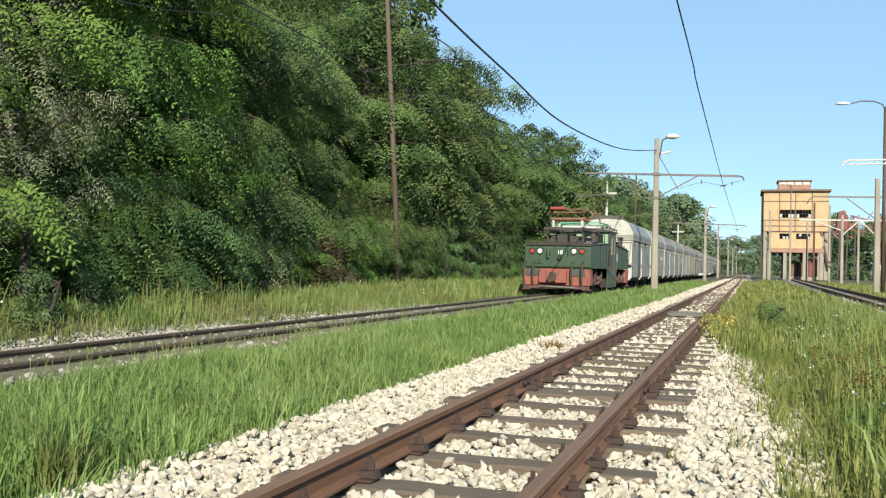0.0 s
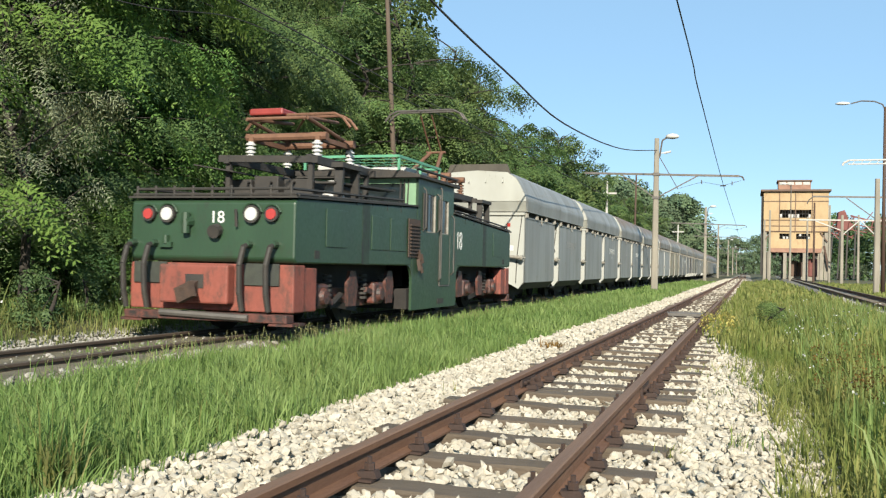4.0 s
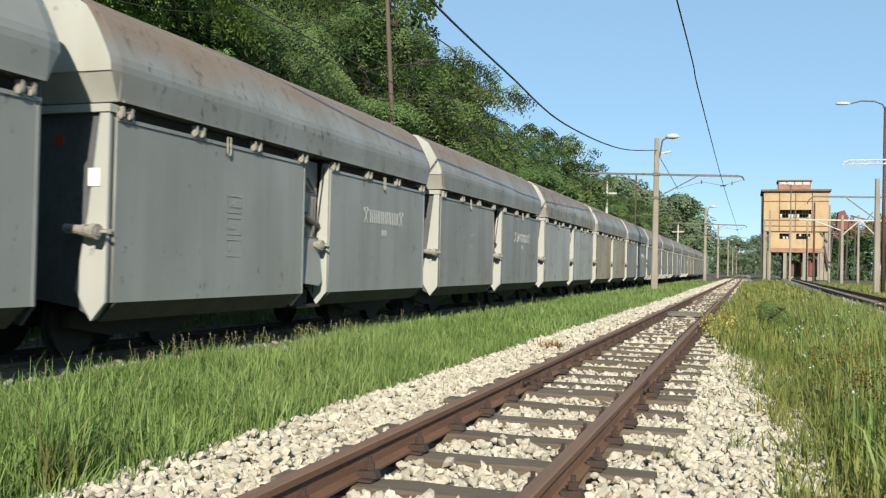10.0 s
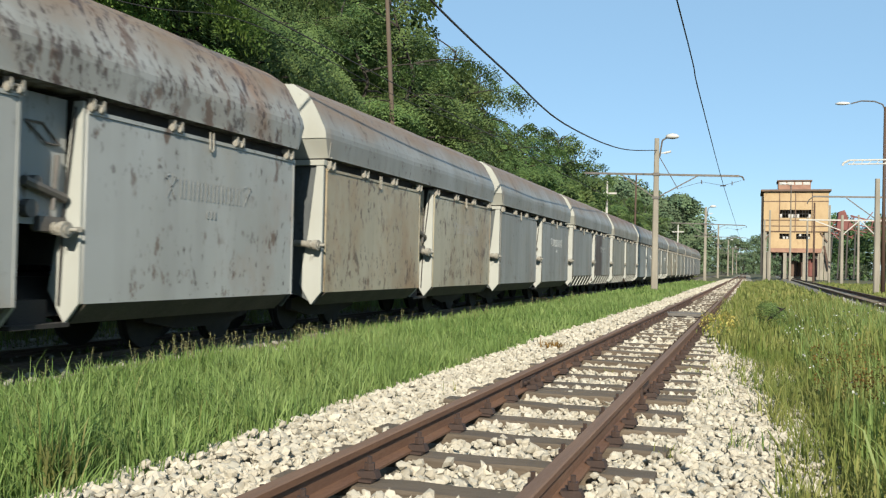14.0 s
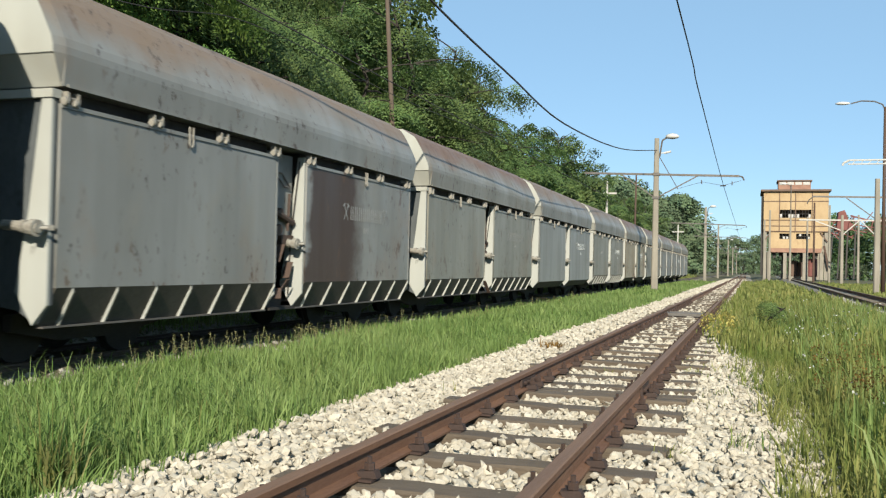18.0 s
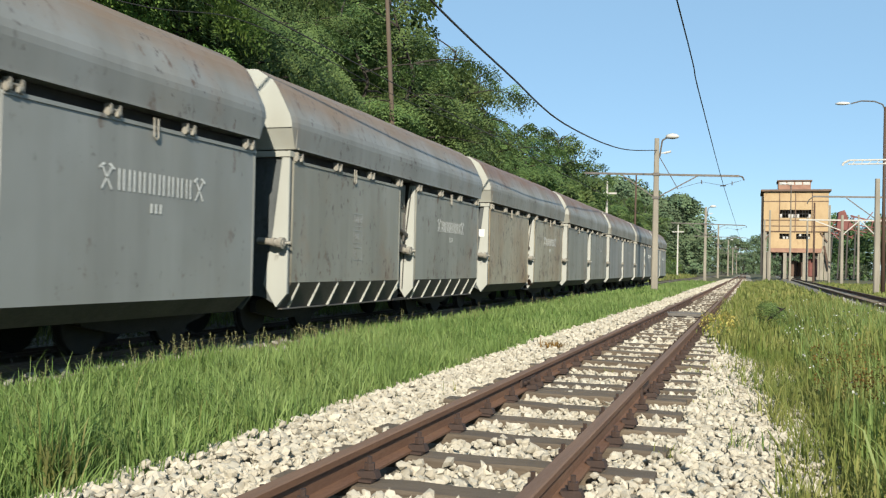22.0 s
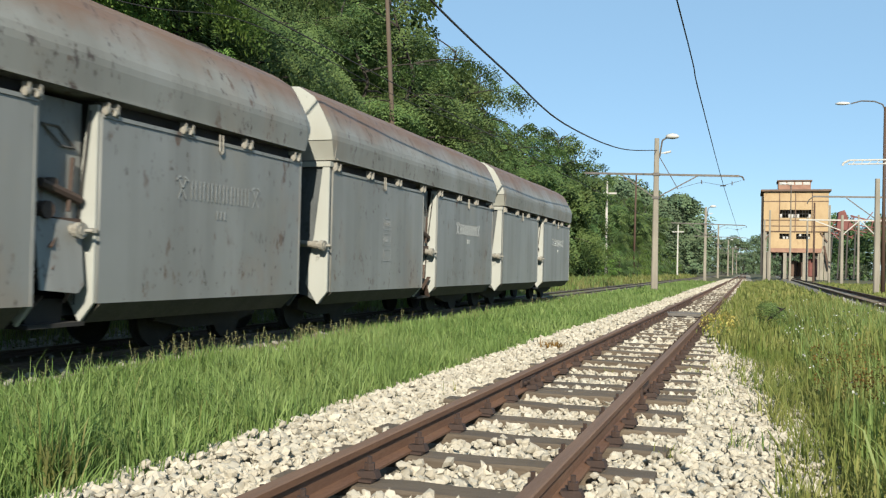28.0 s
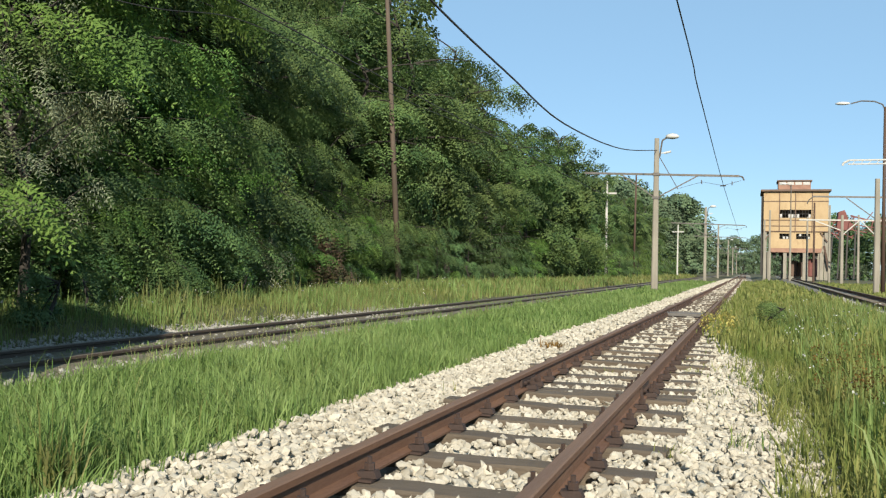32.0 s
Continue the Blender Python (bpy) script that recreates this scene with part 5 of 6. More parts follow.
        part("sand_box", B(Geo(), q * 1.24 - 0.1, q * 1.24 + 0.1, y0 + 1.55, y0 + 2.0, 0.34, 0.98), M["red"], fr, bevel=0.02)
    part("underbody", B(Geo(), -0.9, 0.9, 1.5, 5.7, 0.62, 1.06), M["under"], L)
    for k in (-1.12, 1.12):
        g = Geo().rod((-0.85, 0, 0), (0.85, 0, 0), 0.09, 10)
        for q in (-1, 1):
            g.rod((q * 0.42, 0, 0), (q * 0.54, 0, 0), 0.5, 24).rod((q * 0.41, 0, 0), (q * 0.45, 0, 0), 0.53, 24)
            for a in range(6):
                c, d = math.cos(a * 1.047) * 0.28, math.sin(a * 1.047) * 0.28
                g.rod((q * 0.54, c, d), (q * 0.57, c, d), 0.06, 6)
        wh = part("wheelset", g, M["under"], L)
        LOCO_WHEELS.append((wh, s * (y0 + k)))
    # pantograph platform over the hood
    yp = 3.3
    g = Geo()
    for q in (-0.75, 0.75):
        g.beam(P(q, yp - 1.2, 2.72), P(q, yp + 1.2, 2.72), 0.09, 0.13)
        for k in (-1.1, 1.1):
            g.beam(P(q, yp + k, 2.08), P(q, yp + k, 2.78), 0.08, 0.08)
    for k in (-1.15, 1.15):
        g.beam(P(-0.9, yp + k, 2.74), P(0.9, yp + k, 2.70), 0.08, 0.11)
    part("pantograph_stand", g, M["black"], L, "black steel pantograph stand")
    part("drip_tray", Geo().add([P(-1.3, yp - 0.9, 2.62), P(-0.55, yp - 0.9, 2.50), P(-0.55, yp + 1.3, 2.50), P(-1.3, yp + 1.3, 2.62), P(-1.3, yp - 0.9, 2.64), P(-0.55, yp - 0.9, 2.52), P(-0.55, yp + 1.3, 2.52), P(-1.3, yp + 1.3, 2.64)], [(0, 1, 2, 3), (4, 5, 6, 7), (0, 1, 5, 4), (1, 2, 6, 5), (2, 3, 7, 6), (3, 0, 4, 7)]), M["black"], L)
    part("side_tray", Geo().beam(P(1.0, yp - 1.5, 2.42), P(1.0, yp + 1.1, 2.34), 0.34, 0.03), M["black"], L)
    for q, zz in ((-0.7, 2.2), (-0.2, 2.25), (0.35, 2.2)):
        part("resistor_box", B(Geo(), q - 0.2, q + 0.25, yp - 1.0, yp + 0.9, 2.08, zz + 0.22), M["black"], L, bevel=0.02)
    g = Geo()
    for k in range(5):
        g.path([P(-0.9 + 0.4 * k, yp - 1.4, 2.25), P(-0.9 + 0.4 * k, yp - 0.4, 2.42), P(-0.9 + 0.42 * k, yp + 1.0, 2.36)], 0.02)
    part("conduits", g, M["black"], L)
    part("bell", Geo().rod(P(0.95, yp + 0.7, 2.12), P(0.95, yp + 0.7, 2.40), 0.20, 14, 0.08), M["canvas"], L, "pale bell under a bracket")
    part("bell_bracket", Geo().beam(P(1.2, yp + 0.35, 2.05), P(1.2, yp + 0.42, 2.62), 0.14, 0.06).beam(P(1.2, yp + 1.05, 2.05), P(1.2, yp + 0.98, 2.62), 0.14, 0.06).beam(P(1.2, yp + 0.3, 2.62), P(1.2, yp + 1.1, 2.62), 0.2, 0.08), M["black"], L)
    for q in (-0.62, 0.62):
        for k in (-0.65, 0.65):
            ins = Geo().rod(P(q, yp + k, 2.78), P(q, yp + k, 3.08), 0.05, 10)
            for n in range(4):
                ins.rod(P(q, yp + k, 2.82 + n * 0.065), P(q, yp + k, 2.85 + n * 0.065), 0.085, 12)
            part("insulator", ins, M["porcelain"] if s < 0 else M["rustpan"], L, "white porcelain insulator" if s < 0 else "brown ribbed insulator")
    pan = part("pantograph", Geo().beam(P(-0.62, yp - 0.65, 3.12), P(-0.62, yp + 0.65, 3.12), 0.08, 0.08).beam(P(0.62, yp - 0.65, 3.12), P(0.62, yp + 0.65, 3.12), 0.08, 0.08).rod(P(-0.75, yp - 0.55, 3.16), P(0.75, yp - 0.55, 3.16), 0.075, 10).rod(P(-0.75, yp + 0.55, 3.16), P(0.75, yp + 0.55, 3.16), 0.075, 10), M["rustpan"], L, "rusty pantograph frame")
    if s < 0:   # folded, red
        g = Geo()
        for q in (-0.55, 0.55):
            g.rod(P(q, yp - 0.6, 3.22), P(q, yp + 0.9, 3.42), 0.035).rod(P(q, yp + 0.9, 3.42), P(q * 0.8, yp - 0.5, 3.55), 0.03)
        g.rod(P(-0.55, yp + 0.9, 3.42), P(0.55, yp + 0.9, 3.42), 0.03).rod(P(-0.55, yp - 0.6, 3.24), P(0.5, yp + 0.9, 3.40), 0.02)
        part("folded_arms", g, M["rustpan"], pan, "folded rusty pantograph arms")
        for k in (-0.1, 0.18):
            part("collector_strip", Geo().path([P(-1.0, yp + k, 3.35), P(-0.86, yp + k, 3.52), P(-0.7, yp + k, 3.60), P(0.7, yp + k, 3.60), P(0.86, yp + k, 3.52), P(1.0, yp + k, 3.35)], 0.026), M["rustpan"], pan)
        part("red_cover", B(Geo(), -0.85, -0.2, yp - 0.2, yp + 0.35, 3.58, 3.70), M["redpan"], pan, bevel=0.03)
    else:       # raised to the wire
        g = Geo()
        for q in (-0.14, 0.14):
            g.rod(P(q * 2.5, yp - 0.5, 3.2), P(q, yp + 0.55, 3.85), 0.045).rod(P(q, yp + 0.55, 3.85), P(q, yp - 0.25, 4.66), 0.020)
        g.rod(P(-0.25, yp + 0.55, 3.85), P(0.25, yp + 0.55, 3.85), 0.03)
        part("raised_arms", g, M["rustpan"], pan, "raised rusty pantograph arms")
        for k in (-0.37, -0.13):
            part("collector_strip", Geo().path([P(-1.0, yp + k, 4.5), P(-0.88, yp + k, 4.66), P(-0.7, yp + k, 4.74), P(0.7, yp + k, 4.74), P(0.88, yp + k, 4.66), P(1.0, yp + k, 4.5)], 0.025), M["steel"], pan)


loco_end(-1)
loco_end(1)


def loco_cab():
    L = LOCO
    dy = 0.13       # door and windows sit a little behind the middle
    x1, ya, yb, zt = 1.38, -1.30, 1.30, 2.72
    # side walls built round the openings: low front part, window, door
    openings = [(-0.72, -0.22, 1.72, 2.46), (0.14, 0.62, 1.72, 2.40)]
    for s in (1, -1):
        g = Geo()
        def W(a, b, z0, z1, xx=x1):
            g.box(min(s * (xx - 0.05), s * xx), max(s * (xx - 0.05), s * xx), a + dy, b + dy, z0, z1)
        W(-1.52, 1.22, 0.20, 1.72)
        W(-1.25, -0.72, 1.72, zt); W(-0.22, 0.14, 1.72, zt); W(0.62, 0.97, 1.72, zt)
        W(-0.72, -0.22, 2.46, zt); W(0.14, 0.62, 2.40, zt)
        part("cab_side", g, M["green"], L)
        def Q(a, b, z0, z1, xa, xb):
            return Geo().box(min(s * xa, s * xb), max(s * xa, s * xb), a + dy, b + dy, z0, z1)
        for a, b, z0, z1 in openings:
            wn_ = part("window", Q(a, b, z0, z1, x1 - 0.04, x1 - 0.03), M["glass"], L, "dark cab window")
            part("frame", Q(a, a + 0.02, z0, z1, x1 - 0.03, x1 + 0.006), M["steel"], wn_)
            part("frame", Q(b - 0.03, b, z0, z1, x1 - 0.03, x1 + 0.008), M["hingepaint"], wn_)
            part("frame", Q(a, b, z0 - 0.02, z0, x1 - 0.03, x1 + 0.008), M["hingepaint"], wn_)
        part("sun_flap", Q(-0.98, -0.74, 1.76, 2.46, x1 + 0.004, x1 + 0.03), M["black"], L)
        part("sun_flap", Q(-0.06, 0.14, 1.78, 2.40, x1 + 0.004, x1 + 0.03), M["black"], L)
        part("door", Q(0.08, 0.70, 0.66, 1.70, x1 + 0.003, x1 + 0.016), M["green"], L, bevel=0.004)
        part("door_rim", Geo().path([(s * (x1 + 0.01), 0.06 + dy, 2.5), (s * (x1 + 0.01), 0.06 + dy, 0.64), (s * (x1 + 0.01), 0.70 + dy, 0.64), (s * (x1 + 0.01), 0.70 + dy, 1.7)], 0.013), M["steel"], L)
        for yy, z0, z1 in ((-0.02 + dy, 0.74, 2.66), (0.82 + dy, 0.86, 2.12), (-0.98 + dy, 1.72, 2.56), (-0.14 + dy, 1.72, 2.5)):
            part("handrail", Geo().path([(s * x1, yy + 0.03, z0), (s * (x1 + 0.07), yy, z0 + 0.06), (s * (x1 + 0.07), yy, z1 - 0.06), (s * x1, yy + 0.03, z1)], 0.013), M["steel"], L, "grey grab handrail")
        vent = part("louvre", Q(-1.76, -1.14, 1.20, 1.92, x1 + 0.002, x1 + 0.02), M["rustpaint"], L, "rusty louvred vent")
        for k in range(9):
            part("slat", Q(-1.70, -1.20, 1.26 + k * 0.066, 1.29 + k * 0.066, x1 + 0.02, x1 + 0.045), M["rustpaint"], vent)
        for ya_, sg in ((1.22 + dy, 1), (-1.52 + dy, -1)):     # rounded corners of the cut-outs beside the bogies
            pts = [(ya_, 1.05)] + [(ya_ + sg * 0.28 * (1 - math.sin(a)), 1.05 - 0.28 * (1 - math.cos(a))) for a in np.linspace(0, math.pi / 2, 7)]
            part("skirt_corner", Geo().prism(pts, min(s * 1.33, s * 1.376), max(s * 1.33, s * 1.376), "x"), M["green"], L)
        if s > 0:
            rg = random.Random(3)
            for k in range(9):
                a = (x1 + 0.04, -1.18 + dy + rg.uniform(-0.12, 0.06), 1.34 - 0.035 * k)
                part("torn_rag", Geo().beam(a, (a[0] + rg.uniform(0, 0.04), a[1] + rg.uniform(-0.06, 0.08), a[2] - rg.uniform(0.1, 0.26)), 0.02, rg.uniform(0.03, 0.07)), M["rustpaint"], vent, "torn brown rag")
        part("step_recess", Q(-0.02, 0.36, 0.28, 0.38, x1 + 0.002, x1 + 0.012), M["black"], L)
        part("plate_strip", Q(0.92, 1.12, 1.14, 1.16, x1 + 0.002, x1 + 0.02), M["steel"], L)
    # ends with windows
    for s in (-1, 1):
        yy = s * 1.10
        g = Geo()
        def E(a, b, z0, z1):
            g.box(a, b, min(yy, yy - s * 0.05), max(yy, yy - s * 0.05), z0, z1)
        E(-1.33, 1.33, 2.0, 2.22); E(-1.33, 1.33, 2.62, 2.72); E(-1.33, -1.10, 2.22, 2.62); E(1.10, 1.33, 2.22, 2.62); E(-0.12, 0.12, 2.22, 2.62)
        part("cab_front", g, M["palegreen"], L, "pale green cab front")
        for a, b in ((-1.10, -0.12), (0.12, 1.10)):
            part("front_window", Geo().box(a, b, min(yy - s * 0.03, yy - s * 0.04), max(yy - s * 0.03, yy - s * 0.04), 2.22, 2.62), M["glass"], L)
        for k in range(3):
            part("cable_run", Geo().path([(1.0 + k * 0.08, yy + s * 0.03, 2.1), (1.02 + k * 0.08, yy + s * 0.04, 2.7)], 0.014), M["black"], L)
    part("cab_roof", Geo().prism([(-1.46, 2.72), (1.46, 2.72), (1.46, 2.78), (1.1, 2.86), (0.4, 2.90), (-0.4, 2.90), (-1.1, 2.86), (-1.46, 2.78)], -1.28, 1.28), M["black"], L, bevel=0.01)
    g = Geo()
    for q in (-1.38, 1.38):
        g.path([(q, -1.28, 2.9), (q, 1.28, 2.9)], 0.03)
        for k in range(5):
            g.rod((q, -1.2 + k * 0.6, 2.75), (q, -1.2 + k * 0.6, 2.92), 0.02)
    part("roof_rail", g, M["black"], L)
    g = Geo()
    z = 3.14
    for q in (-1.0, 1.0):
        g.beam((q, -1.25, z), (q, 1.25, z), 0.05, 0.05)
        for k in (-1.2, 0.0, 1.2):
            g.beam((q, k, 2.84), (q, k, z), 0.045, 0.045)
    for k in (-1.25, 1.25):
        g.beam((-1.0, k, z), (1.0, k, z), 0.05, 0.05)
    part("green_frame", g, M["mint"], L, "mint green roof frame")
    g = Geo()
    for k in range(6):
        g.rod((-1.0 + k * 0.4, -1.22, z), (-1.0 + k * 0.4, 1.22, z), 0.005, 4).rod((-0.98, -1.2 + k * 0.48, z), (0.98, -1.2 + k * 0.48, z), 0.005, 4)
    part("net", g, M["mint"], L, "green wire netting")
    for a, b in (((-0.8, -1.1), (0.1, 0.1)), ((0.1, -0.5), (0.9, 0.8))):
        part("canvas_bundle", Geo().box(a[0], b[0], a[1], b[1], 2.86, 3.02), M["canvas"], L, "white canvas bundle", bevel=0.06)
    part("floor", Geo().box(-1.3, 1.3, -1.45, 1.45, 0.22, 0.60), M["under"], L)
    part("cab_inner", Geo().box(-0.5, 0.5, -0.4, 0.4, 0.6, 2.0), M["under"], L)
    for s in (-1, 1):
        text_on(L, "18", 0.56, Matrix.Translation((s * 1.376, 1.57, 1.58)) @ pose(0, 0, 0, 90, 0, 90 * s) @ Matrix.Diagonal((0.78, 1, 1, 1)), M["white"])


loco_cab()
# ---------- woods ----------
PR = np.random.RandomState(5)


def frond_field(pos, axis, length, pairs, leaf_l, leaf_w, droop, roll=0.0):
    """Compound leaves: at each place a drooping stalk along axis with pairs of leaflets and a tip. All joined."""
    n = len(pos)
    axis = axis / np.linalg.norm(axis, axis=1, keepdims=True)
    up = np.array([0, 0, 1.0])
    side = np.cross(axis, up)
    side /= np.linalg.norm(side, axis=1, keepdims=True) + 1e-9
    nor = np.cross(side, axis)
    c, s_ = np.cos(roll), np.sin(roll)
    side, nor = (side.T * c + nor.T * s_).T, (nor.T * c - side.T * s_).T
    quads = []
    for k in range(pairs):
        u = (k + 0.6) / pairs
        base = pos + axis * (length * u)[:, None] - up * (droop * length * u * u)[:, None]
        for s in (-1, 1):
            d = side * s * 0.85 + axis * 0.45 - up * 0.35 + nor * PR.uniform(-0.35, 0.35, (n, 1))
            d /= np.linalg.norm(d, axis=1, keepdims=True)
            w = np.cross(d, nor) * leaf_w / 2
            l = leaf_l * PR.uniform(0.75, 1.2, (n, 1))
            quads.append(np.stack([base, base + d * l * 0.5 + w, base + d * l, base + d * l * 0.5 - w], 1))
    q = np.concatenate(quads)
    m = len(q)
    return q.reshape(-1, 3), np.arange(m * 4).reshape(m, 4)


def clump_points(centres, radii, count, squash=0.8):
    """Points near the shells of clumps, with outward ways."""
    which = PR.choice(len(centres), count, p=radii ** 2 / (radii ** 2).sum())
    d = PR.normal(size=(count, 3))
    d /= np.linalg.norm(d, axis=1, keepdims=True)
    d[:, 2] = np.abs(d[:, 2]) * 0.9 - 0.25
    r = radii[which] * (1.05 - 0.42 * PR.rand(count) ** 2)
    return centres[which] + d * r[:, None] * (1, 1, squash), d


def limb_geo(g, centres, h, r0, rnd):
    top = Vector((rnd.uniform(-0.4, 0.4), rnd.uniform(-0.4, 0.4), h * 0.85))
    mid = Vector((top.x * 0.4 + rnd.uniform(-0.2, 0.2), top.y * 0.4, h * 0.42))
    g.rod((0, 0, -0.4), mid, r0, 8, r0 * 0.7).rod(mid, top, r0 * 0.7, 7, r0 * 0.2)
    for c in centres[::2]:
        c = Vector(c)
        z = min(h * 0.8, max(0.8, c.z * 0.75))
        a = mid * (z / mid.z) if z < mid.z else mid.lerp(top, (z - mid.z) / max(0.1, top.z - mid.z))
        g.rod(a, c, r0 * 0.30, 5, r0 * 0.08)
    return g


def tree_proto(name, seed, h, spread, clumps, fronds, leafmat, label, low=0.12, pairs=6, flen=0.55, ll=0.15, lw=0.062, cr=(0.9, 1.6), core=160):
    rnd = random.Random(seed)
    cs = []
    for _ in range(clumps):
        z = h * (low + (0.97 - low) * rnd.random())
        u = (z / h - low) / (1 - low)
        rad = spread * (0.55 + 0.75 * math.sin(math.pi * min(1, 0.18 + 0.80 * u)) ** 1.0) * math.sqrt(rnd.uniform(0.25, 1.0)) * (1.0 if u < 0.75 else (1 - u) * 3 + 0.25)
        a = rnd.uniform(0, 2 * math.pi)
        cs.append((rad * math.cos(a), rad * math.sin(a), z))
    cs = np.array(cs)
    rr = np.array([rnd.uniform(*cr) for _ in cs])
    pos, d = clump_points(cs, rr, fronds)
    pos[:, 2] = np.maximum(pos[:, 2], 0.15)
    ax = d * 0.9 + PR.normal(scale=0.35, size=d.shape)
    ax[:, 2] = ax[:, 2] * 0.4 - 0.85
    v, f = frond_field(pos, ax, flen * PR.uniform(0.7, 1.3, fronds), pairs, ll, lw, 0.6)
    if core:    # big leaves deep inside, that close the crown
        n = core
        which = PR.randint(0, len(cs), n)
        c = cs[which] * (0.75, 0.75, 0.93) + PR.normal(size=(n, 3)) * (rr[which] * 0.2)[:, None]
        a, b_ = PR.normal(size=(n, 3)), PR.normal(size=(n, 3))
        a *= (rr[which] * 0.28)[:, None] / np.linalg.norm(a, axis=1, keepdims=True)
        b_ *= (rr[which] * 0.22)[:, None] / np.linalg.norm(b_, axis=1, keepdims=True)
        q = np.stack([c - a, c - b_, c + a, c + b_], 1).reshape(-1, 3)
        f = np.concatenate([f, np.arange(n * 4).reshape(n, 4) + len(v)])
        v = np.concatenate([v, q])
    t = thing(name, label, "tree" if h > 4 else "bush", 0, 0, 0)
    part("trunk", limb_geo(Geo(), cs, h, 0.03 + h * 0.016, rnd), M["bark"], t)
    part("crown", bulk("crown", v, f, M[leafmat]), None, t)
    return t


def bough_tree(name, seed, h, boughs, per, reach, leafmat, label, low=0.08, pairs=6, flen=0.40, ll=0.085, lw=0.038, droop=0.7, lift=0.35):
    """Tree of tiered boughs: each limb carries a spray of feathery leaves, with shade between the tiers."""
    rnd = random.Random(seed)
    g = Geo()
    r0 = 0.02 + h * 0.013
    lean = [Vector((rnd.uniform(-0.12, 0.12) * h * u, rnd.uniform(-0.12, 0.12) * h * u, h * u)) for u in (0.0, 0.35, 0.7, 0.96)]
    lean[0].z = -0.4
    for k in range(3):
        g.rod(lean[k], lean[k + 1], r0 * (1 - 0.3 * k), 8, r0 * (0.7 - 0.3 * k))
    pos, axes, rolls = [], [], []
    for b in range(boughs):
        u = (b + rnd.random()) / boughs
        z = h * (low + (0.97 - low) * u)
        k = min(2, int(z / h / 0.35))
        base = lean[k].lerp(lean[k + 1], min(1, max(0, (z - lean[k].z) / (lean[k + 1].z - lean[k].z))))
        a = b * 2.4 + rnd.uniform(-0.5, 0.5)
        out, side = Vector((math.cos(a), math.sin(a), 0)), Vector((-math.sin(a), math.cos(a), 0))
        L = reach * (0.50 + 0.62 * math.sin(math.pi * min(1, 0.12 + 0.80 * u))) * rnd.uniform(0.65, 1.18) * (1 if u < 0.85 else 0.6)
        up, fall = rnd.uniform(0.2, 1.0) * lift * L + (0.5 if u > 0.85 else 0), rnd.uniform(0.25, 0.75) * droop * L
        limb = [base + out * (L * q) + Vector((0, 0, up * q * 1.6 - fall * q * q)) for q in (0, 0.3, 0.62, 0.95)]
        for q in range(3):
            g.rod(limb[q], limb[q + 1], r0 * (0.30 - 0.08 * q), 5, r0 * (0.22 - 0.08 * q))
        n = max(6, int(per * (L / reach) ** 1.3))
        q = 0.22 + 0.86 * PR.rand(n) ** 0.75
        w = PR.uniform(-1, 1, n)
        tilt = rnd.gauss(0, 0.5)
        wide = (0.12 + 0.30 * np.sin(np.pi * np.minimum(1, 0.12 + 0.80 * q))) * L
        p = np.array(base)[None] + np.outer(q * L, out) + np.outer(w * wide, side)
        p[:, 2] += up * q * 1.6 - fall * q * q + math.tan(tilt * 0.5) * w * wide - 0.30 * wide * w * w + PR.normal(0, 0.07 * reach / 2.5, n) - 0.10 * reach * PR.rand(n) ** 3
        ax = np.outer(0.45 + 0.5 * q, out) + np.outer(w * 0.9, side) + PR.normal(0, 0.28, (n, 3))
        ax[:, 2] += -0.35 - 0.35 * PR.rand(n)
        pos.append(p)
        axes.append(ax)
        rolls.append(tilt + PR.normal(0, 0.25, n))
    pos, axes, rolls = np.concatenate(pos), np.concatenate(axes), np.concatenate(rolls)
    pos[:, 2] = np.maximum(pos[:, 2], 0.12)
    v, f = frond_field(pos, axes, flen * PR.uniform(0.65, 1.3, len(pos)), pairs, ll, lw, 0.55, rolls)
    t = thing(name, label, "tree" if h > 4 else "bush", 0, 0, 0)
    part("trunk", g, M["bark"], t)
    part("crown", bulk("crown", v, f, M[leafmat]), None, t)
    return t


TALL = "tall dark green locust tree with tiers of feathery leaves"
PROTO = [bough_tree("locust_tree", s_, 12.0, 30, 150, r_, "leaf", TALL, 0.06, 6, 0.46, 0.105, 0.046) for s_, r_ in ((1, 3.1), (2, 3.5), (3, 2.9))]
BRIGHT = bough_tree("locust_tree", 33, 12.0, 32, 150, 3.2, "leaf2", "tall bright green locust tree with feathery leaves", 0.06, 6, 0.46, 0.105, 0.046)
WALL = [bough_tree("locust_tree", s_, 12.0, 28, 104, r_, "leaf", TALL, 0.06, 4, 0.58, 0.17, 0.078) for s_, r_ in ((31, 3.2), (32, 3.5))]
SHRUB = [bough_tree("shrub", 4, 3.6, 20, 62, 1.55, "leaf2", "bright green leafy shrub at the wood's edge", 0.05, 5, 0.32, 0.080, 0.036),
         bough_tree("shrub", 5, 3.4, 20, 66, 1.75, "leaf", "dark green shrub with drooping feathery boughs", 0.04, 6, 0.36, 0.080, 0.034),
         bough_tree("shrub", 16, 3.4, 18, 60, 1.6, "leafdeep", "deep green shrub with small dense leaves", 0.04, 5, 0.26, 0.075, 0.040)]
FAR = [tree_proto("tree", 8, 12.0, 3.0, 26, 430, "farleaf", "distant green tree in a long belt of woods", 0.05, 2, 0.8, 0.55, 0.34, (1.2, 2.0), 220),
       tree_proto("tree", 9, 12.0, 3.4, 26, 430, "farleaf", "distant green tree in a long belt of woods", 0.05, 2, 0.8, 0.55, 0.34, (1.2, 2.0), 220)]

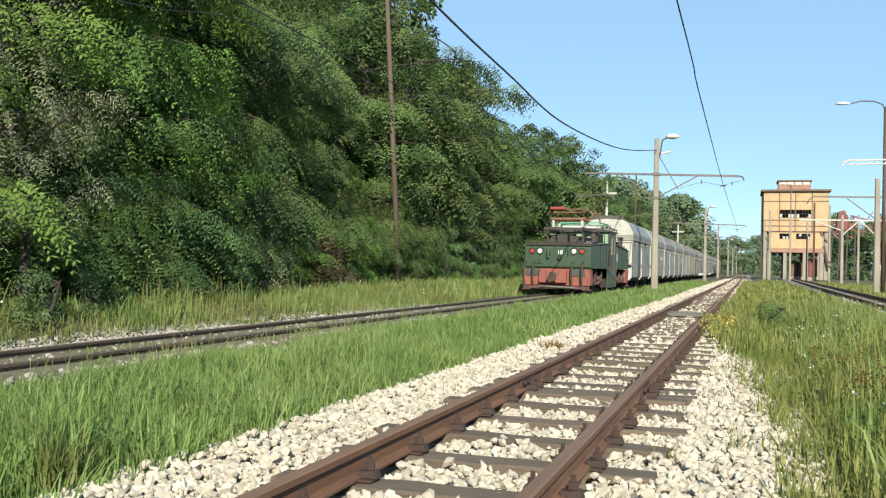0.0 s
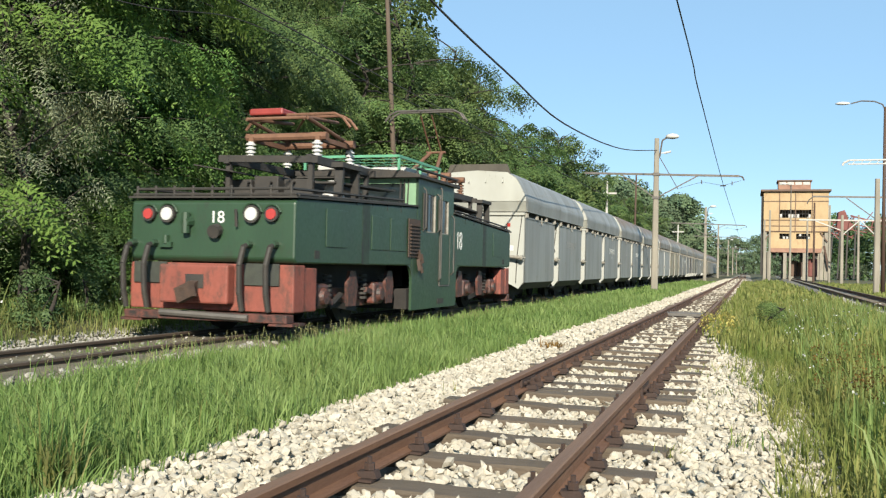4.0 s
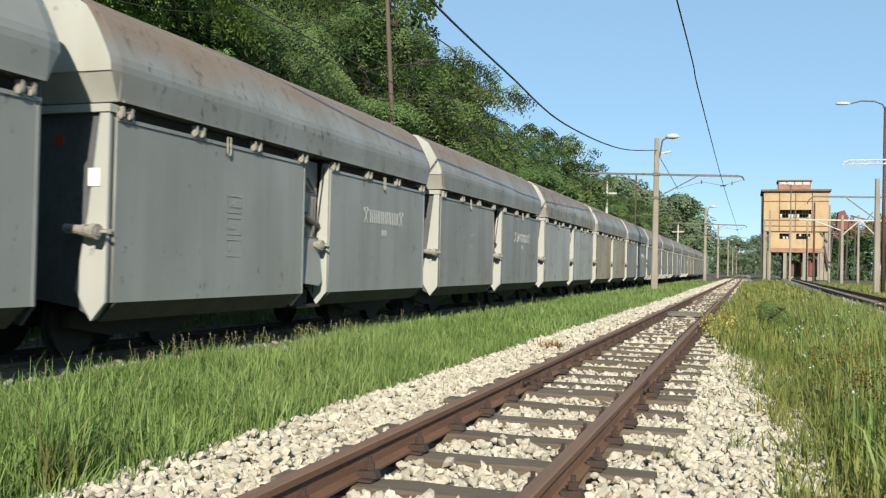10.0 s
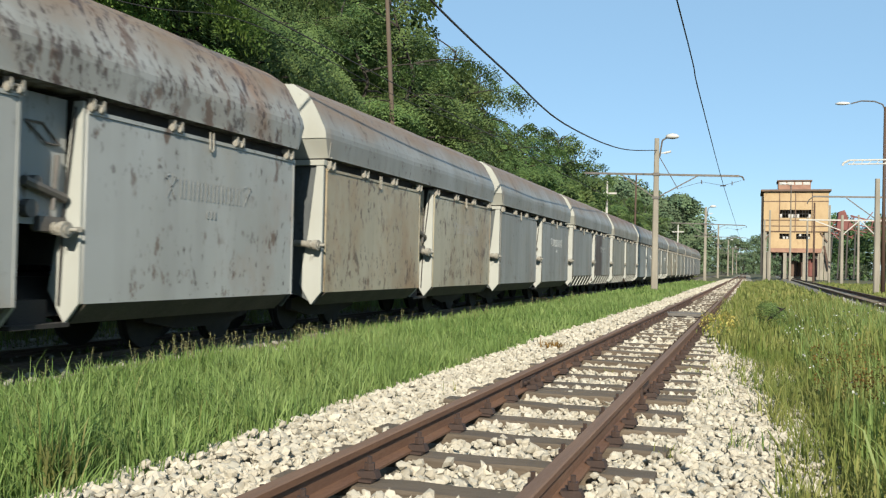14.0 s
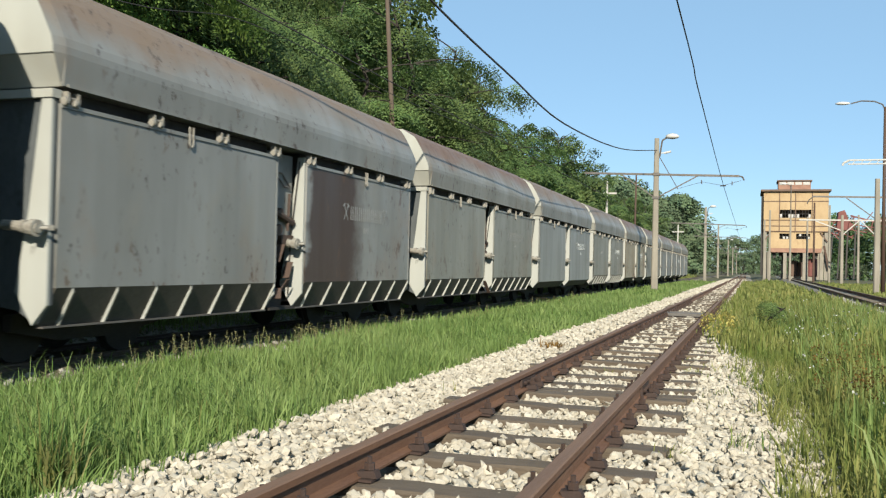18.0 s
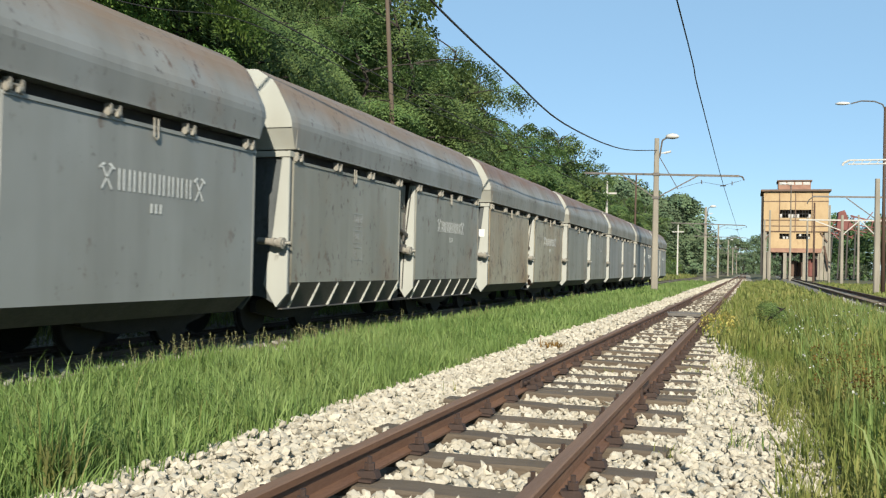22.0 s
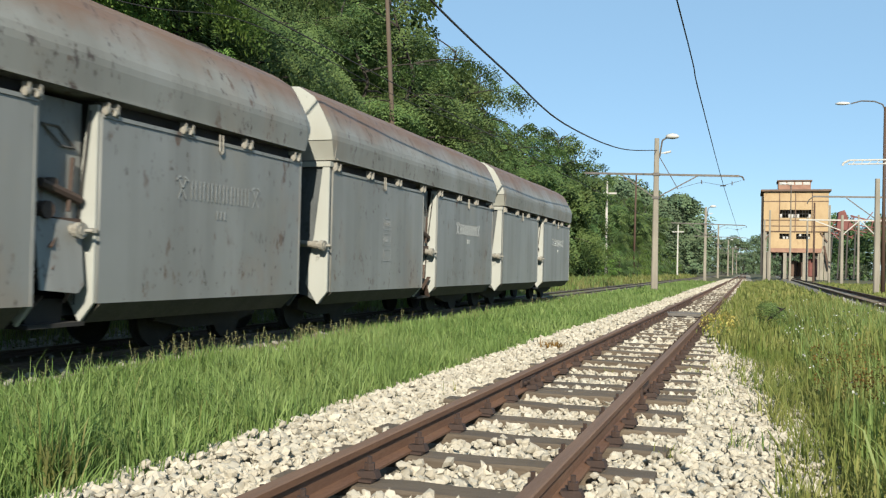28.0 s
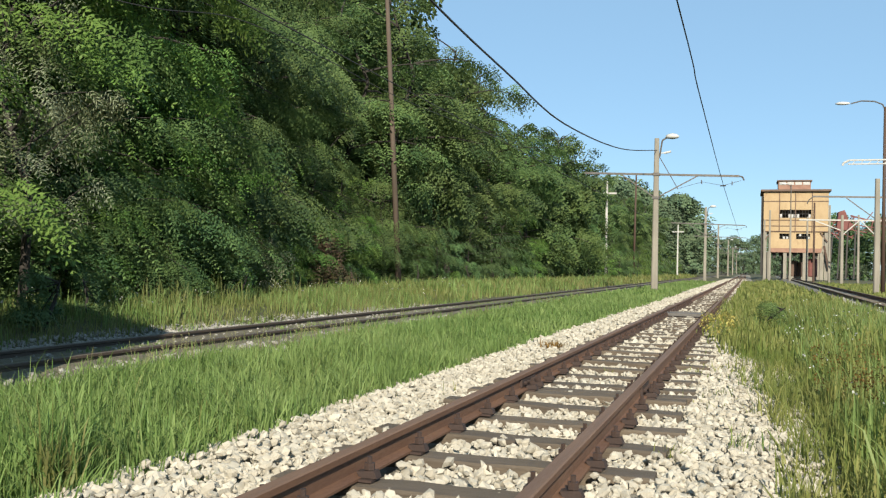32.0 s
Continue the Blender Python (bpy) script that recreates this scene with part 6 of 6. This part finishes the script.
SHADE = tree_proto("tree", 10, 12.0, 3.2, 26, 430, "leafdeep", "dense dark green tree behind the yard", 0.03, 2, 0.8, 0.55, 0.34, (1.2, 2.0), 220)
MID = [bough_tree("locust_tree", s_, 12.0, 30, 84, r_, "leaf", "tall dark green locust tree in the belt of woods", 0.06, 3, 0.70, 0.30, 0.14) for s_, r_ in ((6, 3.3), (7, 3.0))]


def plant(ob, x, y, h, base, group):
    k = h / base
    c = copy_thing(ob, pose(x, y, ground_z(x, y), 0, 0, RNG.uniform(0, 360)) @ Matrix.Scale(k, 4))
    c["group"] = group
    return c


def wood_height(y):
    """Top of the belt of trees along the train's track."""
    pts = [(-20, 13.5), (42, 14.2), (50, 13.6), (58, 12.6), (66, 11.6), (77, 10.8), (89, 10.1), (105, 9.2), (120, 9.7), (147, 11.4), (200, 13.4), (260, 14)]
    for (a, p), (b, q) in zip(pts[:-1], pts[1:]):
        if y <= b:
            return p + (q - p) * (y - a) / (b - a)
    return 12


def wood_edge(y):
    """How near the wood comes to the track."""
    pts = [(0, -10.5), (12, -11.3), (17, -12.6), (26, -14.6), (36, -15.6), (44, -13.9), (60, -14.2), (80, -14.6), (400, -14.6)]
    for (a, p), (b, q) in zip(pts[:-1], pts[1:]):
        if y <= b:
            return p + (q - p) * (y - a) / (b - a)
    return -14.6


y = 12.6
while y < 60:
    plant(RNG.choice(PROTO if y < 36 else WALL), wood_edge(y) - 2.5 + RNG.uniform(-1.0, 0.7), y, wood_height(y) * RNG.uniform(0.88, 1.04), 12, "trees of the wood")
    y += RNG.uniform(3.2, 4.3)
plant(BRIGHT, -14.2, 16.4, 13.5, 12, "trees of the wood")
plant(BRIGHT, -13.4, 11.4, 13.0, 12, "trees of the wood")
plant(BRIGHT, -17.2, 20.6, 15.0, 12, "trees of the wood")
y = 9.0
while y < 70:
    plant(RNG.choice(WALL if y < 40 else MID), wood_edge(y) - 6.4 + RNG.uniform(-0.8, 0.8), y, wood_height(y) * RNG.uniform(1.12, 1.26), 12, "trees of the wood")
    y += RNG.uniform(4.2, 5.4)
for x0, ya, yb, k, st in ((-26, 18, 100, 1.45, 5.5), (-15.0, 62, 135, 0.98, 4.0), (-20, 72, 150, 1.06, 5.5), (-15, 140, 300, 1.0, 6.5), (-22, 150, 320, 1.35, 8), (-13.5, 178, 222, 1.2, 7), (-31, 24, 60, 1.8, 7)):
    y = ya
    while y < yb:
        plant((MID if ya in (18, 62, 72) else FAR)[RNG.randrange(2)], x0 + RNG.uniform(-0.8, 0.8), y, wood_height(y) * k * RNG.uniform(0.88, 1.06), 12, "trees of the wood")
        y += st * RNG.uniform(0.85, 1.15)
y = 13.2
while y < 75:
    edge = wood_edge(y)
    plant(SHRUB[RNG.choice((0, 1, 1, 2, 2))], edge + RNG.uniform(-0.7, 0.3), y, RNG.uniform(1.9, 4.4), 3.5, "shrubs along the wood")
    y += RNG.uniform(1.5, 2.3) * (1 if y < 45 else 1.6)
for sx, sy, sh, si in ((-13.1, 15.2, 4.6, 1), (-13.7, 17.6, 5.4, 1), (-14.0, 19.6, 4.4, 0), (-14.6, 21.8, 5.6, 1), (-15.0, 24.4, 4.8, 2), (-15.7, 31.0, 5.0, 1), (-15.6, 38.0, 5.2, 1)):
    plant(SHRUB[si], sx, sy, sh, 3.5, "shrubs along the wood")
y = 74.0
while y < 150:     # lower growth before the far wood
    plant(SHRUB[RNG.randrange(3)], -11.9 + RNG.uniform(-0.8, 0.9), y, RNG.uniform(2.0, 3.8), 3.5, "shrubs along the wood")
    y += RNG.uniform(2.6, 4.6)
for sx, sy, sh, si in ((-13.0, 12.0, 3.2, 1), (-12.6, 12.9, 3.4, 2), (-12.6, 14.2, 3.2, 0), (-12.4, 13.3, 2.0, 1), (-13.0, 16.0, 3.6, 1)):
    plant(SHRUB[si], sx, sy, sh, 3.5, "shrubs along the wood")
for sx, sy, sh in ((-15.9, 27.2, 4.2), (-15.2, 26.0, 3.2), (-15.7, 34.5, 3.6)):
    plant(SHRUB[0], sx, sy, sh, 3.5, "shrubs along the wood")
# far end of the line and behind the yard
for fx, fy, h in [(-14 + 3.2 * i, 420 + 18 * (i % 3), 17) for i in range(20)] + [(-34 + 4.0 * i, 392 + 4 * (i % 2), 9.5) for i in range(18)] + [(-9 + 2.4 * i, 330, 9) for i in range(2)] + [(13.5 + 2.6 * i, 182 + 6 * (i % 3), 11.5) for i in range(15)] + [(4 + 6 * i, 300 + 20 * (i % 2), 10) for i in range(7)]:
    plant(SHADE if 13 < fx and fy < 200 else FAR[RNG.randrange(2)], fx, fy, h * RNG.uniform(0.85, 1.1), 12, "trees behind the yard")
willow = bough_tree("willow_bush", 12, 5.4, 24, 60, 1.25, "leaf3", "silvery grey-green willow bush at the wood's edge", 0.22, 5, 0.36, 0.095, 0.022, 0.3, 0.9)
willow.matrix_basis = pose(-11.15, 11.9, ground_z(-11.15, 11.9), 0, 0, 40)
sprig = bough_tree("willow_bush", 13, 1.7, 12, 26, 0.75, "leaf3", "small silvery willow sapling in the verge", 0.1, 5, 0.34, 0.12, 0.026, 0.4, 0.9)
sprig.matrix_basis = pose(-13.1, 22.6, ground_z(-13.1, 22.6))
dead = tree_proto("withered_bush", 14, 2.0, 0.75, 8, 520, "leafdead", "withered brown bush between green shrubs", 0.1, 4, 0.3, 0.10, 0.05, (0.5, 0.8), 30)
dead.matrix_basis = pose(-14.2, 29.5, ground_z(-14.2, 29.5))
weedbush = tree_proto("weed_bush", 15, 0.62, 0.26, 11, 300, "leaf", "small dark green bush among the weeds", 0.05, 4, 0.12, 0.055, 0.016, (0.09, 0.17), 0)
weedbush.matrix_basis = pose(0.35, 18.6, surface_z(0.35, 18.6))
HERB = [tree_proto("weed_clump", 21, 0.9, 0.30, 7, 190, "leafdeep", "leafy green weed clump at the foot of the wood", 0.05, 3, 0.16, 0.085, 0.032, (0.12, 0.24), 0),
        tree_proto("weed_clump", 22, 0.8, 0.34, 7, 190, "leaf2", "yellow-green flowering weed clump at the foot of the wood", 0.05, 3, 0.16, 0.075, 0.026, (0.12, 0.24), 0)]
y = 10.6
while y < 60:
    x = wood_edge(y) + RNG.uniform(0.5, 1.7)
    plant(HERB[RNG.randrange(2)], x, y, RNG.uniform(0.4, 0.95) * (1 if y < 30 else 1.3), 0.9, "weeds below the wood")
    y += RNG.uniform(0.5, 1.3) * (1 if y < 30 else 2)
for proto in [BRIGHT, SHADE] + PROTO + WALL + SHRUB + FAR + MID + HERB:
    for o in (*proto.children_recursive, proto):
        bpy.data.objects.remove(o)


# ---------- grass ----------
def blades(n, sample, h0, h1, w, lean=0.7):
    """Arching blades of grass, each a tapering strip of three pieces."""
    p = sample(n)
    n = len(p)
    a = PR.uniform(0, 2 * np.pi, n)
    lump = np.array([noise.noise((q[0] * 1.7, q[1] * 1.7, 0.5)) for q in p])
    tuss = np.array([noise.noise((q[0] * 4.5, q[1] * 4.5, 3.5)) for q in p])
    h = PR.uniform(h0, h1, n) * (0.6 + 0.6 * PR.rand(n)) * (1.0 + 0.55 * lump + 0.35 * tuss)
    a = np.where(PR.rand(n) < 0.55, a, 11.0 * lump + 5.0 * tuss)
    face = a + np.pi / 2 + PR.normal(0, 0.5, n)
    reach = (h * lean * PR.uniform(0.05, 1.0, n) ** 1.4)[:, None]
    bend = np.stack([np.cos(a), np.sin(a), np.zeros(n)], 1) * reach
    wid = np.stack([np.cos(face), np.sin(face), np.zeros(n)], 1) * (w * PR.uniform(0.6, 1.3, n))[:, None] / 2
    up = np.array([0, 0, 1.0])
    m1 = p + up * (h * 0.45)[:, None] + bend * 0.16
    m2 = p + up * (h * 0.80)[:, None] + bend * 0.52
    tip = p + up * (h * PR.uniform(0.86, 1.04, n))[:, None] + bend
    v = np.stack([p - wid, p + wid, m1 + wid, m1 - wid, m2 + wid * 0.7, m2 - wid * 0.7, tip], 1).reshape(-1, 3)
    i = np.arange(n)[:, None] * 7
    faces = np.concatenate([i + [0, 1, 2], i + [0, 2, 3], i + [3, 2, 4], i + [3, 4, 5], i + [5, 4, 6]])
    return v, faces


def area(x0, x1, y0, y1, power=1.0, keep=None):
    def sample(n):
        x = PR.uniform(x0, x1, n)
        y = y0 + (y1 - y0) * PR.rand(n) ** power
        if keep is not None:
            k = keep(x, y)
            x, y = x[k], y[k]
        return np.stack([x, y, np.array([surface_z(float(a), float(b)) for a, b in zip(x, y)]) - 0.02], 1)
    return sample


def patchy(scale, cut, seed):
    def keep(x, y):
        return np.array([noise.noise((a * scale, b * scale, seed)) > cut for a, b in zip(x, y)])
    return keep


def grass(name, label, material, pieces):
    vs, fs, n = [], [], 0
    for args in pieces:
        v, f = blades(*args)
        vs.append(v); fs.append(f + n); n += len(v)
    return tagged(new(name, bulk(name, np.concatenate(vs), np.concatenate(fs), M[material])), label, "grass", kind="stuff")


def near_edge(x, y):
    """Keeps what grows beside the ballast's ragged edge."""
    return np.array([a < -2.93 + 0.20 * noise.noise((b * 0.7, 1.0, 0)) + 0.10 * noise.noise((b * 2.9, 2.0, 0)) + (0.16 if b < 6 else 0.0) - 0.14 * PR.rand() for a, b in zip(x, y)])


grass("grass", "tall fresh green grass between the two tracks", "grass", [
    (29000, area(-4.9, -2.7, 3.0, 13, 1.0, near_edge), 0.12, 0.33, 0.010, 0.9),
    (4500, area(-6.2, -2.9, -6, 3.2, 1.0, near_edge), 0.10, 0.28, 0.022, 0.9),
    (9500, area(-5.7, -4.7, 3.2, 13, 1.0), 0.10, 0.25, 0.010, 0.9),
    (8000, area(-6.35, -5.5, 3.6, 14, 1.0, patchy(0.5, -0.25, 27)), 0.05, 0.17, 0.009, 0.9),
    (19000, area(-5.2, -2.8, 13, 32, 1.3, near_edge), 0.12, 0.28, 0.018, 0.8),
    (10000, area(-6.4, -5.0, 13, 32, 1.3, patchy(0.5, -0.3, 28)), 0.07, 0.20, 0.016, 0.8),
    (12000, area(-6.3, -2.9, 32, 95, 1.3), 0.10, 0.25, 0.05, 0.6),
    (12000, area(-12.8, -9.0, 7, 30, 1.2, patchy(0.35, -0.12, 23)), 0.10, 0.40, 0.014, 0.8),
    (5000, area(-13.2, -9.0, 30, 70, 1.2, patchy(0.25, 0.0, 24)), 0.15, 0.5, 0.035),
    (2600, area(-7.8, -7.0, 9, 45, 1.2, patchy(0.6, 0.0, 25)), 0.03, 0.10, 0.012, 0.9),
    (2600, area(-6.85, -6.3, 5, 40, 1.2, patchy(0.6, -0.1, 34)), 0.04, 0.15, 0.010, 0.9),
    (2200, area(-9.2, -8.6, 8, 40, 1.2, patchy(0.5, 0.1, 29)), 0.05, 0.2, 0.012),
    (3000, area(-4.9, -3.0, 3.0, 11, 1.0, patchy(0.8, 0.05, 26)), 0.26, 0.42, 0.009, 0.9)])
grass("dry_grass", "sunlit yellow-green grass below the wood", "drygrass", [
    (18000, area(-12.4, -8.95, 7, 28, 1.2, patchy(0.5, -0.45, 33)), 0.08, 0.30, 0.013, 0.8),
    (3500, area(-12.6, -9.6, 8, 30, 1.2, patchy(0.45, 0.08, 21)), 0.30, 0.62, 0.012),
    (14000, area(-13.6, -9.0, 28, 75, 1.2), 0.10, 0.40, 0.035),
    (5000, area(-13.6, -8.8, 75, 170, 1.2), 0.15, 0.5, 0.09),
    (1500, area(-4.9, -2.8, 3.0, 14, 1.0, near_edge), 0.10, 0.34, 0.006, 0.9),
    (1100, area(-3.1, -2.65, 3.0, 24, 1.1, patchy(1.3, -0.05, 31)), 0.03, 0.11, 0.007, 1.6)])


def seed_stalks(name, label, count, sample, h0, h1):
    """Thin upright stalks, each with a narrow branching head."""
    p = sample(count)
    g = Geo()
    for q in p:
        h, a = PR.uniform(h0, h1), PR.uniform(0, 6.28)
        q = Vector(q)
        tip = q + Vector((math.cos(a) * 0.22 * h, math.sin(a) * 0.22 * h, h))
        k = 0.0010 + 0.00012 * q.y
        g.rod(q, tip, k, 3, k * 0.7)
        for j in range(5):
            b = q.lerp(tip, 0.72 + 0.06 * j)
            c = b + Vector((PR.normal() * 0.014, PR.normal() * 0.014, PR.uniform(0.010, 0.026)))
            g.rod(b, c, k * 1.2, 3, k * 0.6)
    return tagged(new(name, g.mesh(name, M["seedhead"])), label, "grass stalks", kind="stuff")


seed_stalks("seed_stalks", "thin grass stalks with seed heads beside the train's track", 330, area(-6.3, -5.2, 3.6, 16, 1.0, patchy(0.8, -0.1, 41)), 0.18, 0.40)
seed_stalks("seed_stalks", "thin grass stalks with seed heads beyond the grass strip", 150, area(-6.3, -5.0, 16, 34, 1.2, patchy(0.6, -0.05, 42)), 0.18, 0.36)


def weed_edge(x, y):
    """Keeps what grows right of the ballast's ragged edge."""
    out = []
    for a, b in zip(x, y):
        e = 0.30 if b < 6 else 0.30 - 0.08 * (b - 6) if b < 12 else (-0.2 - 0.16 * (b - 12) if b < 15 else -0.62)
        e += -0.15 + 0.28 * noise.noise((b * 0.55, 3.1, 0)) + 0.12 * noise.noise((b * 2.1, 7.0, 0))
        out.append(a > e + 0.15 * PR.rand() and (a > e + 0.4 or PR.rand() < 0.5))
    return np.array(out)


grass("weeds", "rank yellowish weeds and grass beside the ballast", "weed", [
    (24000, area(-0.2, 3.0, 3.6, 12, 1.1, weed_edge), 0.08, 0.30, 0.010, 0.8),
    (3500, area(0.6, 3.0, 3.6, 12, 1.1, patchy(0.7, -0.05, 2)), 0.20, 0.48, 0.013, 0.6),
    (7000, area(-0.1, 0.9, 3.6, 10, 1.0, weed_edge), 0.06, 0.24, 0.009, 1.0),
    (3500, area(0.4, 3.0, -6, 2.9, 1.0), 0.08, 0.26, 0.022, 0.9),
    (900, area(-0.75, 0.2, 9.4, 11.2, 1.0, patchy(1.0, -0.2, 43)), 0.03, 0.12, 0.010, 1.2),
    (20000, area(-0.9, 3.1, 12, 30, 1.2, weed_edge), 0.10, 0.34, 0.020, 0.7),
    (9000, area(-0.5, 3.4, 30, 95, 1.2), 0.12, 0.32, 0.06),
    (9000, area(5.2, 14.0, 28, 110, 1.1), 0.10, 0.3, 0.07),
    (500, area(-0.5, 0.3, 6, 13, 1.1, patchy(1.2, 0.15, 4)), 0.04, 0.16, 0.008, 0.8),
    (500, area(-3.0, -2.3, 3.2, 8, 1.0, patchy(1.5, 0.2, 5)), 0.04, 0.14, 0.008, 0.8)])
grass("green_tussocks", "fresh green grass tussocks among the weeds", "grass", [
    (15000, area(0.6, 3.0, 4.5, 24, 1.2, patchy(0.5, -0.08, 9)), 0.15, 0.42, 0.012, 0.6),
    (700, area(-0.1, 0.6, 4, 12, 1.2, patchy(1.1, 0.2, 6)), 0.08, 0.25, 0.010, 0.8)])


def flower_heads(name, label, mat, count, sample, h0, h1, size, per):
    """Small heads of tiny petals on thin stalks."""
    p = sample(count)
    vs, fs, n = [], [], 0
    for q in p:
        h = PR.uniform(h0, h1)
        for _ in range(per):
            c = q + (PR.uniform(-0.05, 0.05), PR.uniform(-0.05, 0.05), h * PR.uniform(0.72, 1.05))
            d = PR.normal(size=3); d /= np.linalg.norm(d)
            e = np.cross(d, (0.3, 0.5, 0.8)); e /= np.linalg.norm(e) + 1e-6
            s_ = size * PR.uniform(0.6, 1.3)
            vs.append(np.array([c - d * s_, c - e * s_ * 0.8, c + d * s_, c + e * s_ * 0.8]))
            fs.append(np.arange(4) + n); n += 4
    return tagged(new(name, bulk(name, np.concatenate(vs), np.array(fs), M[mat])), label, "wild flowers", kind="stuff")


flower_heads("sorrel", "rust-brown sorrel seed heads among the weeds", "sorrel", 115, area(0.5, 2.0, 4.6, 9.5, 1.0, patchy(0.9, -0.02, 11)), 0.28, 0.60, 0.009, 34)
flower_heads("yellow_flowers", "yellow wild flowers at the ballast's edge", "yellow", 60, area(-0.75, -0.2, 14.5, 18.5, 1.0), 0.15, 0.42, 0.018, 9)
flower_heads("yellow_flowers", "scattered yellow wild flowers in the weeds", "yellow", 40, area(0.6, 2.8, 5, 20, 1.0), 0.15, 0.4, 0.012, 3)
flower_heads("white_flowers", "small white wild flowers in the weeds", "whiteflower", 110, area(0.5, 2.9, 5, 22, 1.0), 0.25, 0.55, 0.013, 4)
flower_heads("white_flowers", "small white flowers in the verge grass", "whiteflower", 90, area(-12.5, -9.3, 10, 32, 1.0), 0.2, 0.5, 0.022, 3)


def tuft(x, y, n, h0, h1, w, mat, name, label, spread=0.12, lean=0.9):
    def place(k):
        a, r = PR.uniform(0, 6.28, k), spread * np.sqrt(PR.rand(k))
        return np.stack([x + r * np.cos(a), y + r * np.sin(a), np.full(k, surface_z(x, y) - 0.02)], 1)
    v, f = blades(n, place, h0, h1, w, lean)
    return tagged(new(name, bulk(name, v, f, M[mat])), label, "grass tuft")


tuft(-3.14, 3.62, 80, 0.25, 0.55, 0.012, "drygrass", "grass_tuft", "spiky straw-coloured grass tuft by the ballast", 0.10, 0.8)
tuft(-3.18, 3.70, 120, 0.20, 0.45, 0.011, "grass", "grass_tuft", "arching green grass tuft by the ballast", 0.14, 1.0)
for tx, ty, n, h in ((-0.42, 5.3, 26, 0.20), (-0.05, 5.7, 18, 0.28), (-0.2, 8.2, 30, 0.14), (-2.75, 4.1, 40, 0.16), (-2.55, 3.9, 30, 0.12), (-0.55, 9.8, 40, 0.12), (-2.4, 10.5, 30, 0.10), (-1.3, 9.4, 26, 0.10)):
    tuft(tx, ty, n, h * 0.5, h, 0.007, "weed", "weed_tuft", "sparse weed sprouting through the white ballast", 0.10, 1.0)
tuft(-2.43, 11.95, 160, 0.05, 0.12, 0.012, "sorrel", "leaf_litter", "small orange-brown heap of dry leaves on the ballast", 0.22, 1.6)
# ---------- what moves ----------
def motions():
    times = range(33)
    for i, w in enumerate(WAGONS):
        walk(w, [(t, pose(TRAIN_X, train_y(t) + 4.9 + PITCH_W * i, TRAIN_Z)) for t in times])
    walk(LOCO, [(t, pose(TRAIN_X, train_y(t) + LOCO_DY, TRAIN_Z)) for t in times])
    for wheel, wy in LOCO_WHEELS:
        rows = []
        for k in range(321):
            t = k / 10
            rows.append((t, pose(0, wy, 0.5, -math.degrees((train_y(0) - train_y(t)) / 0.5) * -1)))
        walk(wheel, rows)


motions()
